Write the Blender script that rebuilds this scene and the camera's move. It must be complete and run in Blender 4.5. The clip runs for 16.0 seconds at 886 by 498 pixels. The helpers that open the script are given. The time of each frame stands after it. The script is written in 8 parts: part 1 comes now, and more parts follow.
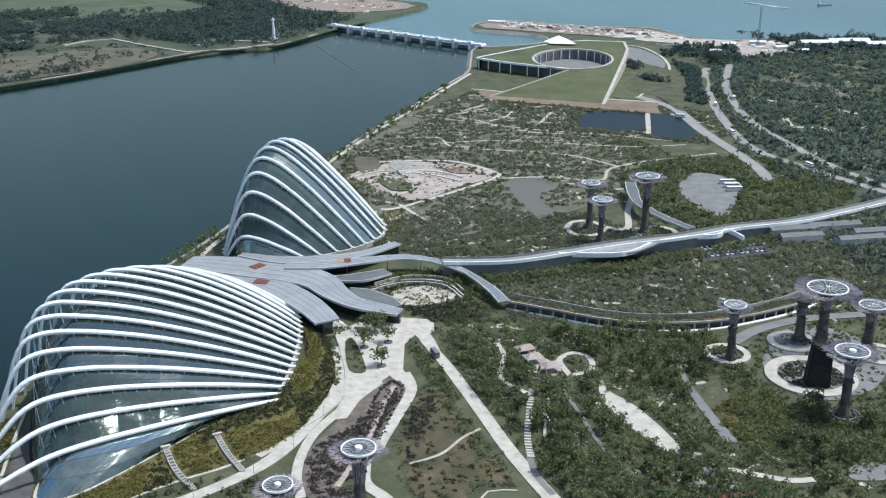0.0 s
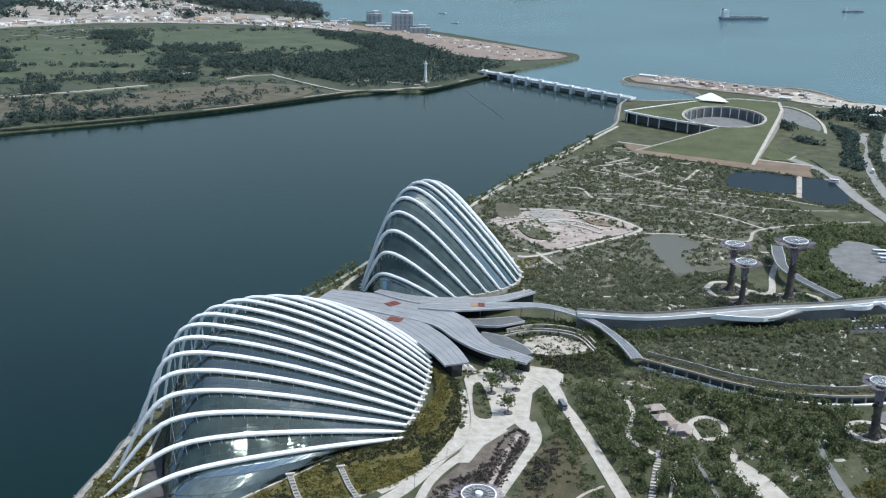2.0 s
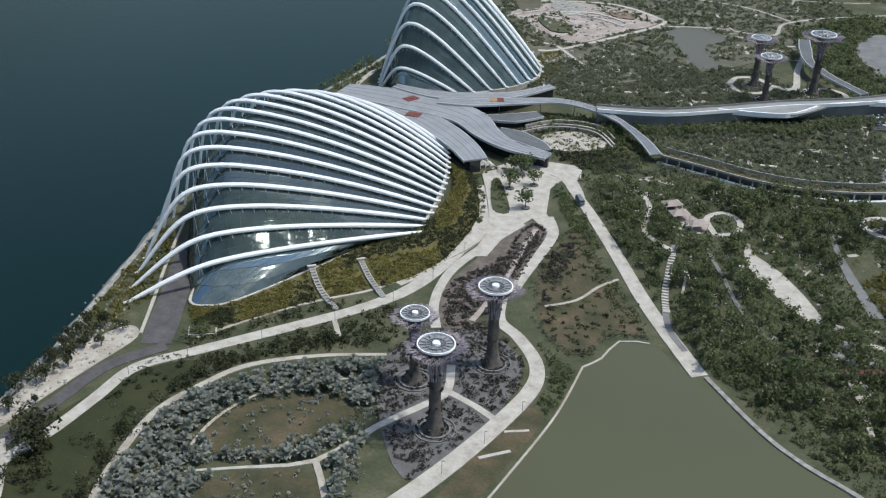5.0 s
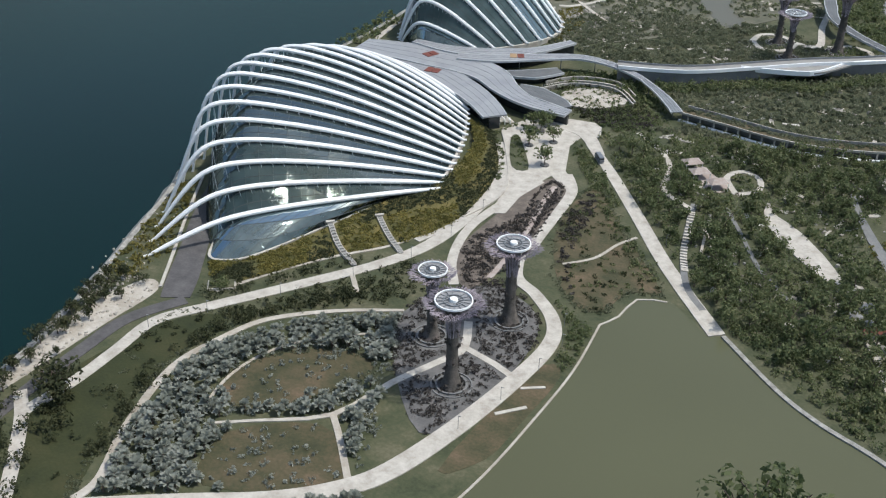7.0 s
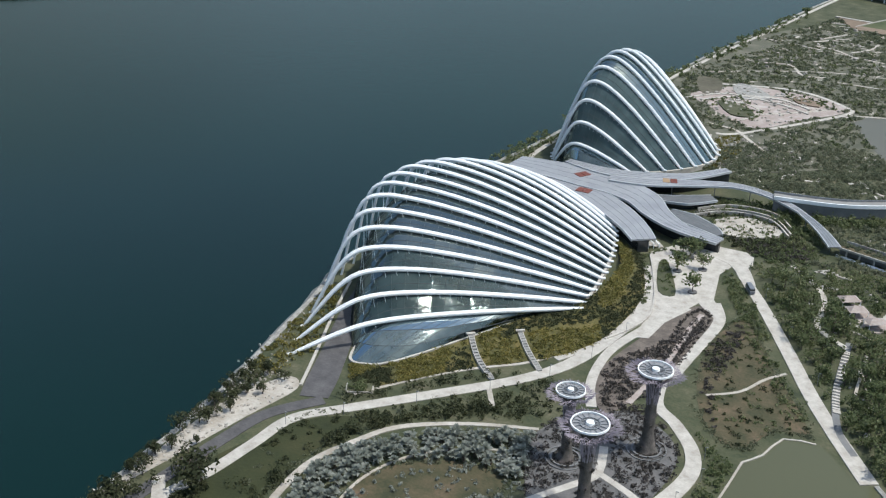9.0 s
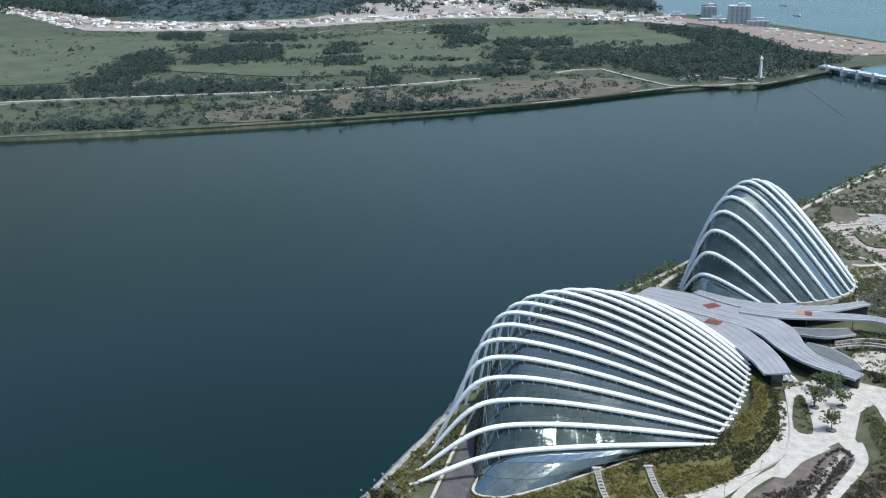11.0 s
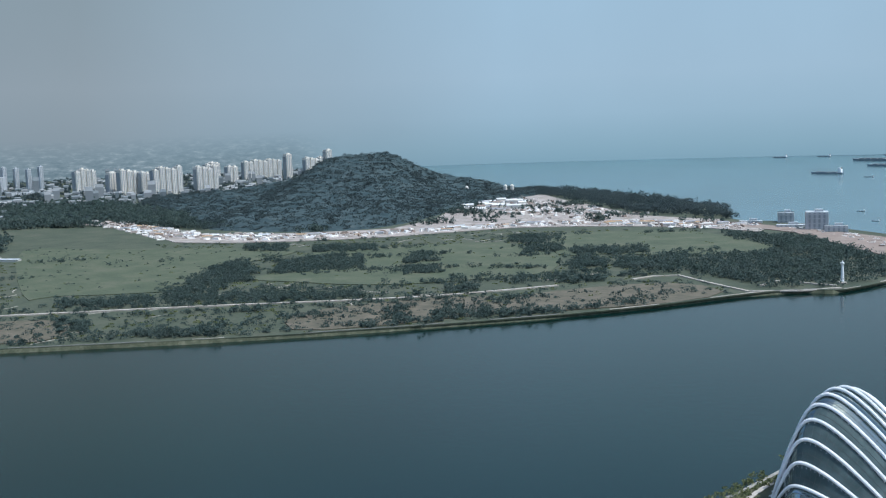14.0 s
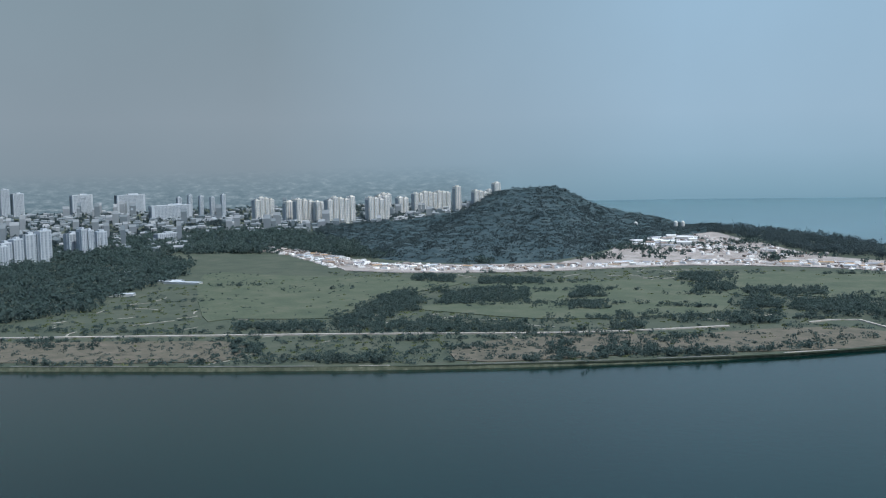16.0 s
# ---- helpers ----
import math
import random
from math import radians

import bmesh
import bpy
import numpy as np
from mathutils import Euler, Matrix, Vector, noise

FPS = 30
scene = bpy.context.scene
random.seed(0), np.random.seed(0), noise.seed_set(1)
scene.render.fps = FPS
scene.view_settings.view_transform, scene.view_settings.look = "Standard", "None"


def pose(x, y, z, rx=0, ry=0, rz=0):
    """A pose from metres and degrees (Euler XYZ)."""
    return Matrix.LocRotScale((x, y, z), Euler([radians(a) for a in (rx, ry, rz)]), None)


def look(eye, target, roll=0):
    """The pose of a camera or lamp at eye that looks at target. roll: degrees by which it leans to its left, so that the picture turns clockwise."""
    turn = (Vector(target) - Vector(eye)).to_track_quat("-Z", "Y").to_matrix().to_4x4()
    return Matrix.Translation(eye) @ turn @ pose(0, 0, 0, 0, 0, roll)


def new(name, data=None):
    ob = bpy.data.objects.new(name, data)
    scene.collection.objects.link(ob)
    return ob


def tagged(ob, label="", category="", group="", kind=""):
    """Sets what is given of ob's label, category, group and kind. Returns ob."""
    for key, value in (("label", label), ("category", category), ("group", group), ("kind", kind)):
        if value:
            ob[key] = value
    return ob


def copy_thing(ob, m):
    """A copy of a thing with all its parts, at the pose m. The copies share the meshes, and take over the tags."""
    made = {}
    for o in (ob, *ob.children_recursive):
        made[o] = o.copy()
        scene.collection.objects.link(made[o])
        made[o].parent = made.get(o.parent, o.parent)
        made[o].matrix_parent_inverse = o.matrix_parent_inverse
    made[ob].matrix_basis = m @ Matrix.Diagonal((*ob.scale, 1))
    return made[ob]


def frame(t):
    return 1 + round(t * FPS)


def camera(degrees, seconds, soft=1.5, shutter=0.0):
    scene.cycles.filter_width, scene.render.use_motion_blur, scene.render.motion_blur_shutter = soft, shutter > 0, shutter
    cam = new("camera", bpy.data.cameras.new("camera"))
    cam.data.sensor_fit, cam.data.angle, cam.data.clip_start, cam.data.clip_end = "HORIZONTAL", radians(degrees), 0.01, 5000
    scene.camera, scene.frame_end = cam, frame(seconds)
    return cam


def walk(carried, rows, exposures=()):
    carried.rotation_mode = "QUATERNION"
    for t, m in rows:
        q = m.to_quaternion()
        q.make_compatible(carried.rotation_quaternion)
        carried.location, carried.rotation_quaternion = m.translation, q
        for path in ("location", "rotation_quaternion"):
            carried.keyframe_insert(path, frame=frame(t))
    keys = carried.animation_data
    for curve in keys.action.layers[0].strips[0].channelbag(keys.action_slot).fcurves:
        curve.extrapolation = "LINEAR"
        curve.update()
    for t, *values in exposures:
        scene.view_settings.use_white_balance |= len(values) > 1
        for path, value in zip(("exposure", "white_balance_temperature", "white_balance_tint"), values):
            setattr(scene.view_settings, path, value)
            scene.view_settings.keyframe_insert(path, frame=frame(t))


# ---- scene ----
cam = camera(45.16, 16.0, soft=1.2)
EYE = (0.0, 0.0, 200.0)
# seconds, then the turn in degrees: tilt, lean, heading
TURNS = [
    (0.0, 69.95, 0.15, 8.07),
    (0.5, 70.43, -0.14, 10.36),
    (1.0, 70.92, -0.31, 12.19),
    (1.5, 71.75, -0.63, 14.17),
    (2.0, 72.36, -1.34, 16.30),
    (2.5, 71.37, -1.19, 16.79),
    (3.0, 69.46, -0.94, 16.82),
    (3.5, 67.39, -1.02, 16.89),
    (4.0, 64.13, -1.32, 16.82),
    (4.5, 62.52, -1.19, 16.85),
    (5.0, 61.37, -1.13, 17.29),
    (7.3, 58.95, -1.22, 18.87),
    (7.5, 60.32, -1.33, 19.51),
    (8.0, 61.84, -1.25, 22.48),
    (8.5, 63.56, -1.24, 24.68),
    (9.0, 65.03, -1.09, 27.06),
    (9.5, 66.18, -1.14, 29.17),
    (10.0, 68.29, -0.51, 30.68),
    (10.2, 68.87, -0.45, 31.87),
    (12.3, 77.16, 1.07, 33.75),
    (12.5, 77.84, 1.10, 33.43),
    (13.0, 79.62, 1.44, 33.99),
    (13.5, 81.69, 1.61, 34.96),
    (14.0, 83.15, 1.89, 37.54),
    (14.5, 83.88, 1.55, 40.07),
    (15.0, 84.42, 1.60, 42.56),
    (15.5, 84.88, 1.63, 44.67),
    (16.0, 85.18, 1.23, 46.58),
]
walk(cam, [(t, pose(*EYE, rx, ry, rz)) for t, rx, ry, rz in TURNS],
     [(0.0, 0.2, 6000, 4), (2.0, 0.10, 6000, 4), (3.5, -0.09, 6050, 5), (4.8, -0.14, 6150, 5), (7.5, 0.06, 6350, 6), (10.2, 0.11, 6000, 4), (12.3, 0.38, 5800, 6), (13.5, 0.24, 5770, 6), (16.0, 0.05, 5750, 6)])

# ---- world, sun, exposure ----
SUN_ELEV, SUN_AZ = 63.0, 72.0          # degrees; azimuth from +y towards +x
world = bpy.data.worlds.new("sky")
scene.world = world
world.use_nodes = True
wt = world.node_tree
sky = wt.nodes.new("ShaderNodeTexSky")
sky.sky_type = "NISHITA"
sky.sun_disc = False
sky.sun_elevation, sky.sun_rotation = radians(SUN_ELEV), radians(SUN_AZ)
sky.air_density, sky.dust_density = 1.4, 2.0
wt.nodes["Background"].inputs["Strength"].default_value = 0.14
wt.links.new(sky.outputs["Color"], wt.nodes["Background"].inputs["Color"])
sun = new("sun", bpy.data.lights.new("sun", "SUN"))
sun.data.energy, sun.data.angle, sun.data.color = 3.4, radians(0.6), (1.0, 0.95, 0.88)
_ca, _sa, _ce = math.cos(radians(SUN_AZ)), math.sin(radians(SUN_AZ)), math.cos(radians(SUN_ELEV))
sun.matrix_world = look((_sa * _ce * 900, _ca * _ce * 900, 900 * math.sin(radians(SUN_ELEV))), (0, 0, 0))


# ---- materials ----
def mat(name, cols, size=6.0, fine=0.6, rough=0.8, metal=0.0, bump=0.3, island=0.0, spec=0.3, obrand=0.0, leaf=0.0, soft=0.0):
    """Noise-varied paint: cols from dark to light; size and fine are the metres of the two scales."""
    m = bpy.data.materials.new(name)
    m.use_nodes = True
    nt = m.node_tree
    b = nt.nodes["Principled BSDF"]
    geo = nt.nodes.new("ShaderNodeNewGeometry")
    n1 = nt.nodes.new("ShaderNodeTexNoise")
    n1.inputs["Scale"].default_value = 1.0 / size
    n1.inputs["Detail"].default_value = 5
    n1.inputs["Roughness"].default_value = 0.6
    n2 = nt.nodes.new("ShaderNodeTexNoise")
    n2.inputs["Scale"].default_value = 1.0 / fine
    n2.inputs["Detail"].default_value = 3
    nt.links.new(geo.outputs["Position"], n1.inputs["Vector"])
    nt.links.new(geo.outputs["Position"], n2.inputs["Vector"])
    add = nt.nodes.new("ShaderNodeMath")
    add.operation = "MULTIPLY_ADD"
    nt.links.new(n2.outputs["Fac"], add.inputs[0])
    add.inputs[1].default_value = 0.35
    nt.links.new(n1.outputs["Fac"], add.inputs[2])
    last = add
    if island:
        isl = nt.nodes.new("ShaderNodeMath")
        isl.operation = "MULTIPLY_ADD"
        nt.links.new(geo.outputs["Random Per Island"], isl.inputs[0])
        isl.inputs[1].default_value = island
        nt.links.new(last.outputs[0], isl.inputs[2])
        last = isl
    if obrand:
        oi = nt.nodes.new("ShaderNodeObjectInfo")
        obn = nt.nodes.new("ShaderNodeMath")
        obn.operation = "MULTIPLY_ADD"
        nt.links.new(oi.outputs["Random"], obn.inputs[0])
        obn.inputs[1].default_value = obrand
        nt.links.new(last.outputs[0], obn.inputs[2])
        last = obn
    ramp = nt.nodes.new("ShaderNodeValToRGB")
    lo, hi = 0.42, 0.92 + island + obrand
    els = ramp.color_ramp.elements
    while len(els) < len(cols):
        els.new(0.5)
    for i, c in enumerate(cols):
        els[i].position = min(1.0, (lo + (hi - lo) * i / max(1, len(cols) - 1)) / max(1.0, hi + 0.1))
        els[i].color = (*c, 1)
    if hi + 0.1 > 1:
        sc = nt.nodes.new("ShaderNodeMath")
        sc.operation = "MULTIPLY"
        sc.inputs[1].default_value = 1.0 / (hi + 0.1)
        nt.links.new(last.outputs[0], sc.inputs[0])
        last = sc
    nt.links.new(last.outputs[0], ramp.inputs["Fac"])
    nt.links.new(ramp.outputs["Color"], b.inputs["Base Color"])
    b.inputs["Roughness"].default_value = rough
    b.inputs["Metallic"].default_value = metal
    b.inputs["Specular IOR Level"].default_value = spec
    if soft:
        # sprays shade like the rounded crown they belong to, not like single cards
        va = nt.nodes.new("ShaderNodeVectorMath")
        va.operation = "MULTIPLY_ADD"
        nt.links.new(geo.outputs["Normal"], va.inputs[0])
        va.inputs[1].default_value = (1 - soft,) * 3
        va.inputs[2].default_value = (0, 0, soft)
        vn = nt.nodes.new("ShaderNodeVectorMath")
        vn.operation = "NORMALIZE"
        nt.links.new(va.outputs[0], vn.inputs[0])
        nt.links.new(vn.outputs[0], b.inputs["Normal"])
    if leaf:
        tl = nt.nodes.new("ShaderNodeBsdfTranslucent")
        nt.links.new(ramp.outputs["Color"], tl.inputs["Color"])
        mx = nt.nodes.new("ShaderNodeMixShader")
        mx.inputs[0].default_value = leaf
        nt.links.new(b.outputs[0], mx.inputs[1])
        nt.links.new(tl.outputs[0], mx.inputs[2])
        nt.links.new(mx.outputs[0], nt.nodes["Material Output"].inputs["Surface"])
    if bump:
        bp = nt.nodes.new("ShaderNodeBump")
        bp.inputs["Strength"].default_value = bump
        bp.inputs["Distance"].default_value = 0.3 * fine
        nt.links.new(n2.outputs["Fac"], bp.inputs["Height"])
        nt.links.new(bp.outputs["Normal"], b.inputs["Normal"])
    return m


def water_mat(name, base, rough, wave, strength, spec=0.5):
    m = bpy.data.materials.new(name)
    m.use_nodes = True
    nt = m.node_tree
    b = nt.nodes["Principled BSDF"]
    geo = nt.nodes.new("ShaderNodeNewGeometry")
    tint = nt.nodes.new("ShaderNodeTexNoise")
    tint.inputs["Scale"].default_value = 0.004
    tint.inputs["Detail"].default_value = 3
    nt.links.new(geo.outputs["Position"], tint.inputs["Vector"])
    ramp = nt.nodes.new("ShaderNodeValToRGB")
    ramp.color_ramp.elements[0].position, ramp.color_ramp.elements[1].position = 0.3, 0.7
    ramp.color_ramp.elements[0].color = (*[c * 0.85 for c in base], 1)
    ramp.color_ramp.elements[1].color = (*[c * 1.15 for c in base], 1)
    nt.links.new(tint.outputs["Fac"], ramp.inputs["Fac"])
    nt.links.new(ramp.outputs["Color"], b.inputs["Base Color"])
    n = nt.nodes.new("ShaderNodeTexNoise")
    n.inputs["Scale"].default_value = 1.0 / wave
    n.inputs["Detail"].default_value = 4
    nt.links.new(geo.outputs["Position"], n.inputs["Vector"])
    bp = nt.nodes.new("ShaderNodeBump")
    bp.inputs["Strength"].default_value = strength
    bp.inputs["Distance"].default_value = 0.4
    nt.links.new(n.outputs["Fac"], bp.inputs["Height"])
    nt.links.new(bp.outputs["Normal"], b.inputs["Normal"])
    b.inputs["Roughness"].default_value = rough
    b.inputs["IOR"].default_value = 1.33
    b.inputs["Specular IOR Level"].default_value = spec
    return m


def glass_mat(name, tint, rough=0.05, ior=1.45, gloss=(0.20, 0.235, 0.225), body_tones=((0.036, 0.060, 0.066), (0.075, 0.112, 0.118)), body_share=0.6):
    m = bpy.data.materials.new(name)
    m.use_nodes = True
    nt = m.node_tree
    nt.nodes.remove(nt.nodes["Principled BSDF"])
    out = nt.nodes["Material Output"]
    tr = nt.nodes.new("ShaderNodeBsdfTransparent")
    tr.inputs["Color"].default_value = (*tint, 1)
    gl = nt.nodes.new("ShaderNodeBsdfGlossy")
    gl.inputs["Roughness"].default_value = rough
    gl.inputs["Color"].default_value = (*gloss, 1)
    fr = nt.nodes.new("ShaderNodeFresnel")
    fr.inputs["IOR"].default_value = ior
    # diffuse body in two mixed tones: part of the light is scattered back
    df = nt.nodes.new("ShaderNodeBsdfDiffuse")
    geo = nt.nodes.new("ShaderNodeNewGeometry")
    nz = nt.nodes.new("ShaderNodeTexNoise")
    nz.inputs["Scale"].default_value = 0.12
    nz.inputs["Detail"].default_value = 4
    nt.links.new(geo.outputs["Position"], nz.inputs["Vector"])
    rp = nt.nodes.new("ShaderNodeValToRGB")
    rp.color_ramp.elements[0].position, rp.color_ramp.elements[1].position = 0.35, 0.7
    rp.color_ramp.elements[0].color, rp.color_ramp.elements[1].color = (*body_tones[0], 1), (*body_tones[1], 1)
    nt.links.new(nz.outputs["Fac"], rp.inputs["Fac"])
    nt.links.new(rp.outputs["Color"], df.inputs["Color"])
    # slightly uneven panes streak the reflections
    mp = nt.nodes.new("ShaderNodeMapping")
    mp.inputs["Scale"].default_value = (0.16, 0.16, 1.1)
    nt.links.new(geo.outputs["Position"], mp.inputs["Vector"])
    wv = nt.nodes.new("ShaderNodeTexNoise")
    wv.inputs["Scale"].default_value = 1.0
    wv.inputs["Detail"].default_value = 3
    nt.links.new(mp.outputs[0], wv.inputs["Vector"])
    bp = nt.nodes.new("ShaderNodeBump")
    bp.inputs["Strength"].default_value = 0.3
    bp.inputs["Distance"].default_value = 0.5
    nt.links.new(wv.outputs["Fac"], bp.inputs["Height"])
    # each pane sits a little off true
    oi = nt.nodes.new("ShaderNodeObjectInfo")
    wn = nt.nodes.new("ShaderNodeTexWhiteNoise")
    wn.noise_dimensions = "1D"
    nt.links.new(oi.outputs["Random"], wn.inputs["W"])
    off = nt.nodes.new("ShaderNodeVectorMath")
    off.operation = "MULTIPLY_ADD"
    nt.links.new(wn.outputs["Color"], off.inputs[0])
    off.inputs[1].default_value = (0.07, 0.07, 0.07)
    off.inputs[2].default_value = (-0.035, -0.035, -0.035)
    tip = nt.nodes.new("ShaderNodeVectorMath")
    nt.links.new(geo.outputs["Normal"], tip.inputs[0])
    nt.links.new(off.outputs[0], tip.inputs[1])
    nt.links.new(tip.outputs[0], bp.inputs["Normal"])
    nt.links.new(bp.outputs["Normal"], gl.inputs["Normal"])
    body = nt.nodes.new("ShaderNodeMixShader")
    body.inputs[0].default_value = body_share
    nt.links.new(tr.outputs[0], body.inputs[1])
    nt.links.new(df.outputs[0], body.inputs[2])
    mix = nt.nodes.new("ShaderNodeMixShader")
    nt.links.new(fr.outputs[0], mix.inputs[0])
    nt.links.new(body.outputs[0], mix.inputs[1])
    nt.links.new(gl.outputs[0], mix.inputs[2])
    nt.links.new(mix.outputs[0], out.inputs["Surface"])
    return m


def haze_mat(name):
    """Far sky and sea haze on the backdrop: glows, pales towards the horizon, bluer over the sea."""
    m = bpy.data.materials.new(name)
    m.use_nodes = True
    nt = m.node_tree
    nt.nodes.remove(nt.nodes["Principled BSDF"])
    out = nt.nodes["Material Output"]
    geo = nt.nodes.new("ShaderNodeNewGeometry")
    sep = nt.nodes.new("ShaderNodeSeparateXYZ")
    nt.links.new(geo.outputs["Position"], sep.inputs[0])

    def ramp(elements):
        r = nt.nodes.new("ShaderNodeValToRGB")
        els = r.color_ramp.elements
        while len(els) < len(elements):
            els.new(0.5)
        for e, (p, c) in zip(els, elements):
            e.position, e.color = p, (*c, 1)
        return r

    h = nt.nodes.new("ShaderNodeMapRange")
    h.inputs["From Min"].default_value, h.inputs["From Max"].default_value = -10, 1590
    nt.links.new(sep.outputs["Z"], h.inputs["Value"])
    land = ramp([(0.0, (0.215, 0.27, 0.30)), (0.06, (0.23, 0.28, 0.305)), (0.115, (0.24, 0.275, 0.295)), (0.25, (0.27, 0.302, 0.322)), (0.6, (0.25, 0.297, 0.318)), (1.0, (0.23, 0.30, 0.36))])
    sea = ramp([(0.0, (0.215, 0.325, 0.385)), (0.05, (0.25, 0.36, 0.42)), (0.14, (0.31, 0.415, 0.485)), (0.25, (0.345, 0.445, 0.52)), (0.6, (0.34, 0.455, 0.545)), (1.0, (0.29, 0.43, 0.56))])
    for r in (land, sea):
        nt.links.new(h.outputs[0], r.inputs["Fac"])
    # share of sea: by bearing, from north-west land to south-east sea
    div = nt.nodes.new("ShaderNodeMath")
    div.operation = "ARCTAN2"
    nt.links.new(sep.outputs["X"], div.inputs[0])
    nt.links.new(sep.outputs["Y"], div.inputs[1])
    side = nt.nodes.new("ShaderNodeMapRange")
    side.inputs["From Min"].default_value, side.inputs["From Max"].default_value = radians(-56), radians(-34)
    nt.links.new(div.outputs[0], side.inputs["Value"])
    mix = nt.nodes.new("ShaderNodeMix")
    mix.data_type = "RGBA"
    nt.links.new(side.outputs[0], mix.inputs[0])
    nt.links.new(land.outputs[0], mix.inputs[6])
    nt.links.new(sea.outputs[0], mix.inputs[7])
    n = nt.nodes.new("ShaderNodeTexNoise")
    n.inputs["Scale"].default_value = 0.0011
    n.inputs["Detail"].default_value = 4
    nt.links.new(geo.outputs["Position"], n.inputs["Vector"])
    st = nt.nodes.new("ShaderNodeMapRange")
    st.inputs["To Min"].default_value, st.inputs["To Max"].default_value = 0.93, 1.07
    nt.links.new(n.outputs["Fac"], st.inputs["Value"])
    # low far town and woods, fading upwards into the sky
    mp = nt.nodes.new("ShaderNodeMapping")
    mp.inputs["Scale"].default_value = (0.022, 0.022, 0.085)
    nt.links.new(geo.outputs["Position"], mp.inputs["Vector"])
    tn = nt.nodes.new("ShaderNodeTexNoise")
    tn.inputs["Scale"].default_value = 1.0
    tn.inputs["Detail"].default_value = 6
    tn.inputs["Roughness"].default_value = 0.7
    nt.links.new(mp.outputs[0], tn.inputs["Vector"])
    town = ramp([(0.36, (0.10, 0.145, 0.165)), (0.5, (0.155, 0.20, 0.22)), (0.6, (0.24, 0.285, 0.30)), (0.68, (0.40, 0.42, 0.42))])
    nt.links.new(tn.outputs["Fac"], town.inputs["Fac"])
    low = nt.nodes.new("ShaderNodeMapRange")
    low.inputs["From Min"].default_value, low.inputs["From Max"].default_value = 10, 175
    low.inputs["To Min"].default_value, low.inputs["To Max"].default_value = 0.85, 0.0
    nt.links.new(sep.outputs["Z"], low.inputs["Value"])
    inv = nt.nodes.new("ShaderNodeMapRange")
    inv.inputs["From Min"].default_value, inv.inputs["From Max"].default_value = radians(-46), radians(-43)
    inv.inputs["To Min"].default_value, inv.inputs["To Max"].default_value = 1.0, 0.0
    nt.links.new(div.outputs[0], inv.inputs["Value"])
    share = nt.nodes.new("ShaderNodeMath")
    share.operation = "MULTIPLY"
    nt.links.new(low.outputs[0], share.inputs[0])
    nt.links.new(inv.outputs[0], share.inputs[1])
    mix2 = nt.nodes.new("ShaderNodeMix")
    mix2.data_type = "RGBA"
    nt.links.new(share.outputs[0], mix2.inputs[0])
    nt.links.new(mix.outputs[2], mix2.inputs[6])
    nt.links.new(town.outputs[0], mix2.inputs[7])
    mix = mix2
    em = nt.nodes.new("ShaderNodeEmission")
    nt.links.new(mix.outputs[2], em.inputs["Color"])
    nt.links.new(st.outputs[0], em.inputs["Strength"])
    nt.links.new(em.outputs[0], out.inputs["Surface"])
    return m


M_GROUND = mat("garden_soil", [(0.030, 0.038, 0.020), (0.056, 0.064, 0.032), (0.085, 0.086, 0.048), (0.14, 0.125, 0.08)], 12, 1.2)
M_FARLAND = mat("rough_meadow", [(0.038, 0.052, 0.034), (0.062, 0.075, 0.048), (0.095, 0.098, 0.068)], 50, 5)
M_LAWN = mat("lawn", [(0.034, 0.039, 0.020), (0.058, 0.056, 0.028), (0.094, 0.076, 0.043), (0.15, 0.105, 0.068)], 11, 1.0)
M_LAWND = mat("mown_lawn", [(0.020, 0.026, 0.010), (0.034, 0.039, 0.014), (0.052, 0.050, 0.020)], 15, 1.0)
M_PROM = mat("dark_granite_paving", [(0.062, 0.058, 0.060), (0.09, 0.085, 0.086), (0.125, 0.118, 0.118)], 5, 0.8, 0.8)
M_MEADOW = mat("far_lawn", [(0.050, 0.068, 0.040), (0.076, 0.092, 0.054), (0.118, 0.12, 0.08)], 45, 5)
M_MOSS = mat("mossy_bank_stone", [(0.04, 0.048, 0.03), (0.08, 0.088, 0.055), (0.15, 0.15, 0.105)], 7, 1.5, 0.95)
M_FIELD = mat("dry_field", [(0.070, 0.067, 0.045), (0.108, 0.097, 0.068), (0.155, 0.134, 0.10)], 18, 3)
M_BROWN = mat("bare_earth", [(0.12, 0.09, 0.065), (0.19, 0.14, 0.10), (0.25, 0.19, 0.14)], 25, 3)
M_CLAY = mat("orange_clay", [(0.075, 0.062, 0.035), (0.11, 0.082, 0.048), (0.18, 0.125, 0.085)], 7, 1)
M_SAND = mat("pale_sand", [(0.28, 0.245, 0.20), (0.40, 0.36, 0.31), (0.54, 0.50, 0.45)], 9, 1)
M_WORKS = mat("works_ground", [(0.17, 0.15, 0.128), (0.30, 0.265, 0.235), (0.46, 0.42, 0.38)], 22, 4)
M_BANK = mat("bank_stone", [(0.14, 0.14, 0.125), (0.24, 0.235, 0.215)], 12, 2)
M_PATH = mat("pale_concrete_paving", [(0.32, 0.285, 0.247), (0.445, 0.41, 0.365), (0.545, 0.515, 0.465)], 4.5, 0.8, 0.85)
M_PATHG = mat("grey_paving", [(0.13, 0.13, 0.135), (0.18, 0.18, 0.18), (0.23, 0.225, 0.22)], 7, 0.8, 0.85)
M_GRAVEL = mat("dark_gravel", [(0.085, 0.082, 0.08), (0.125, 0.12, 0.118), (0.175, 0.165, 0.16)], 5, 0.7, 0.9)
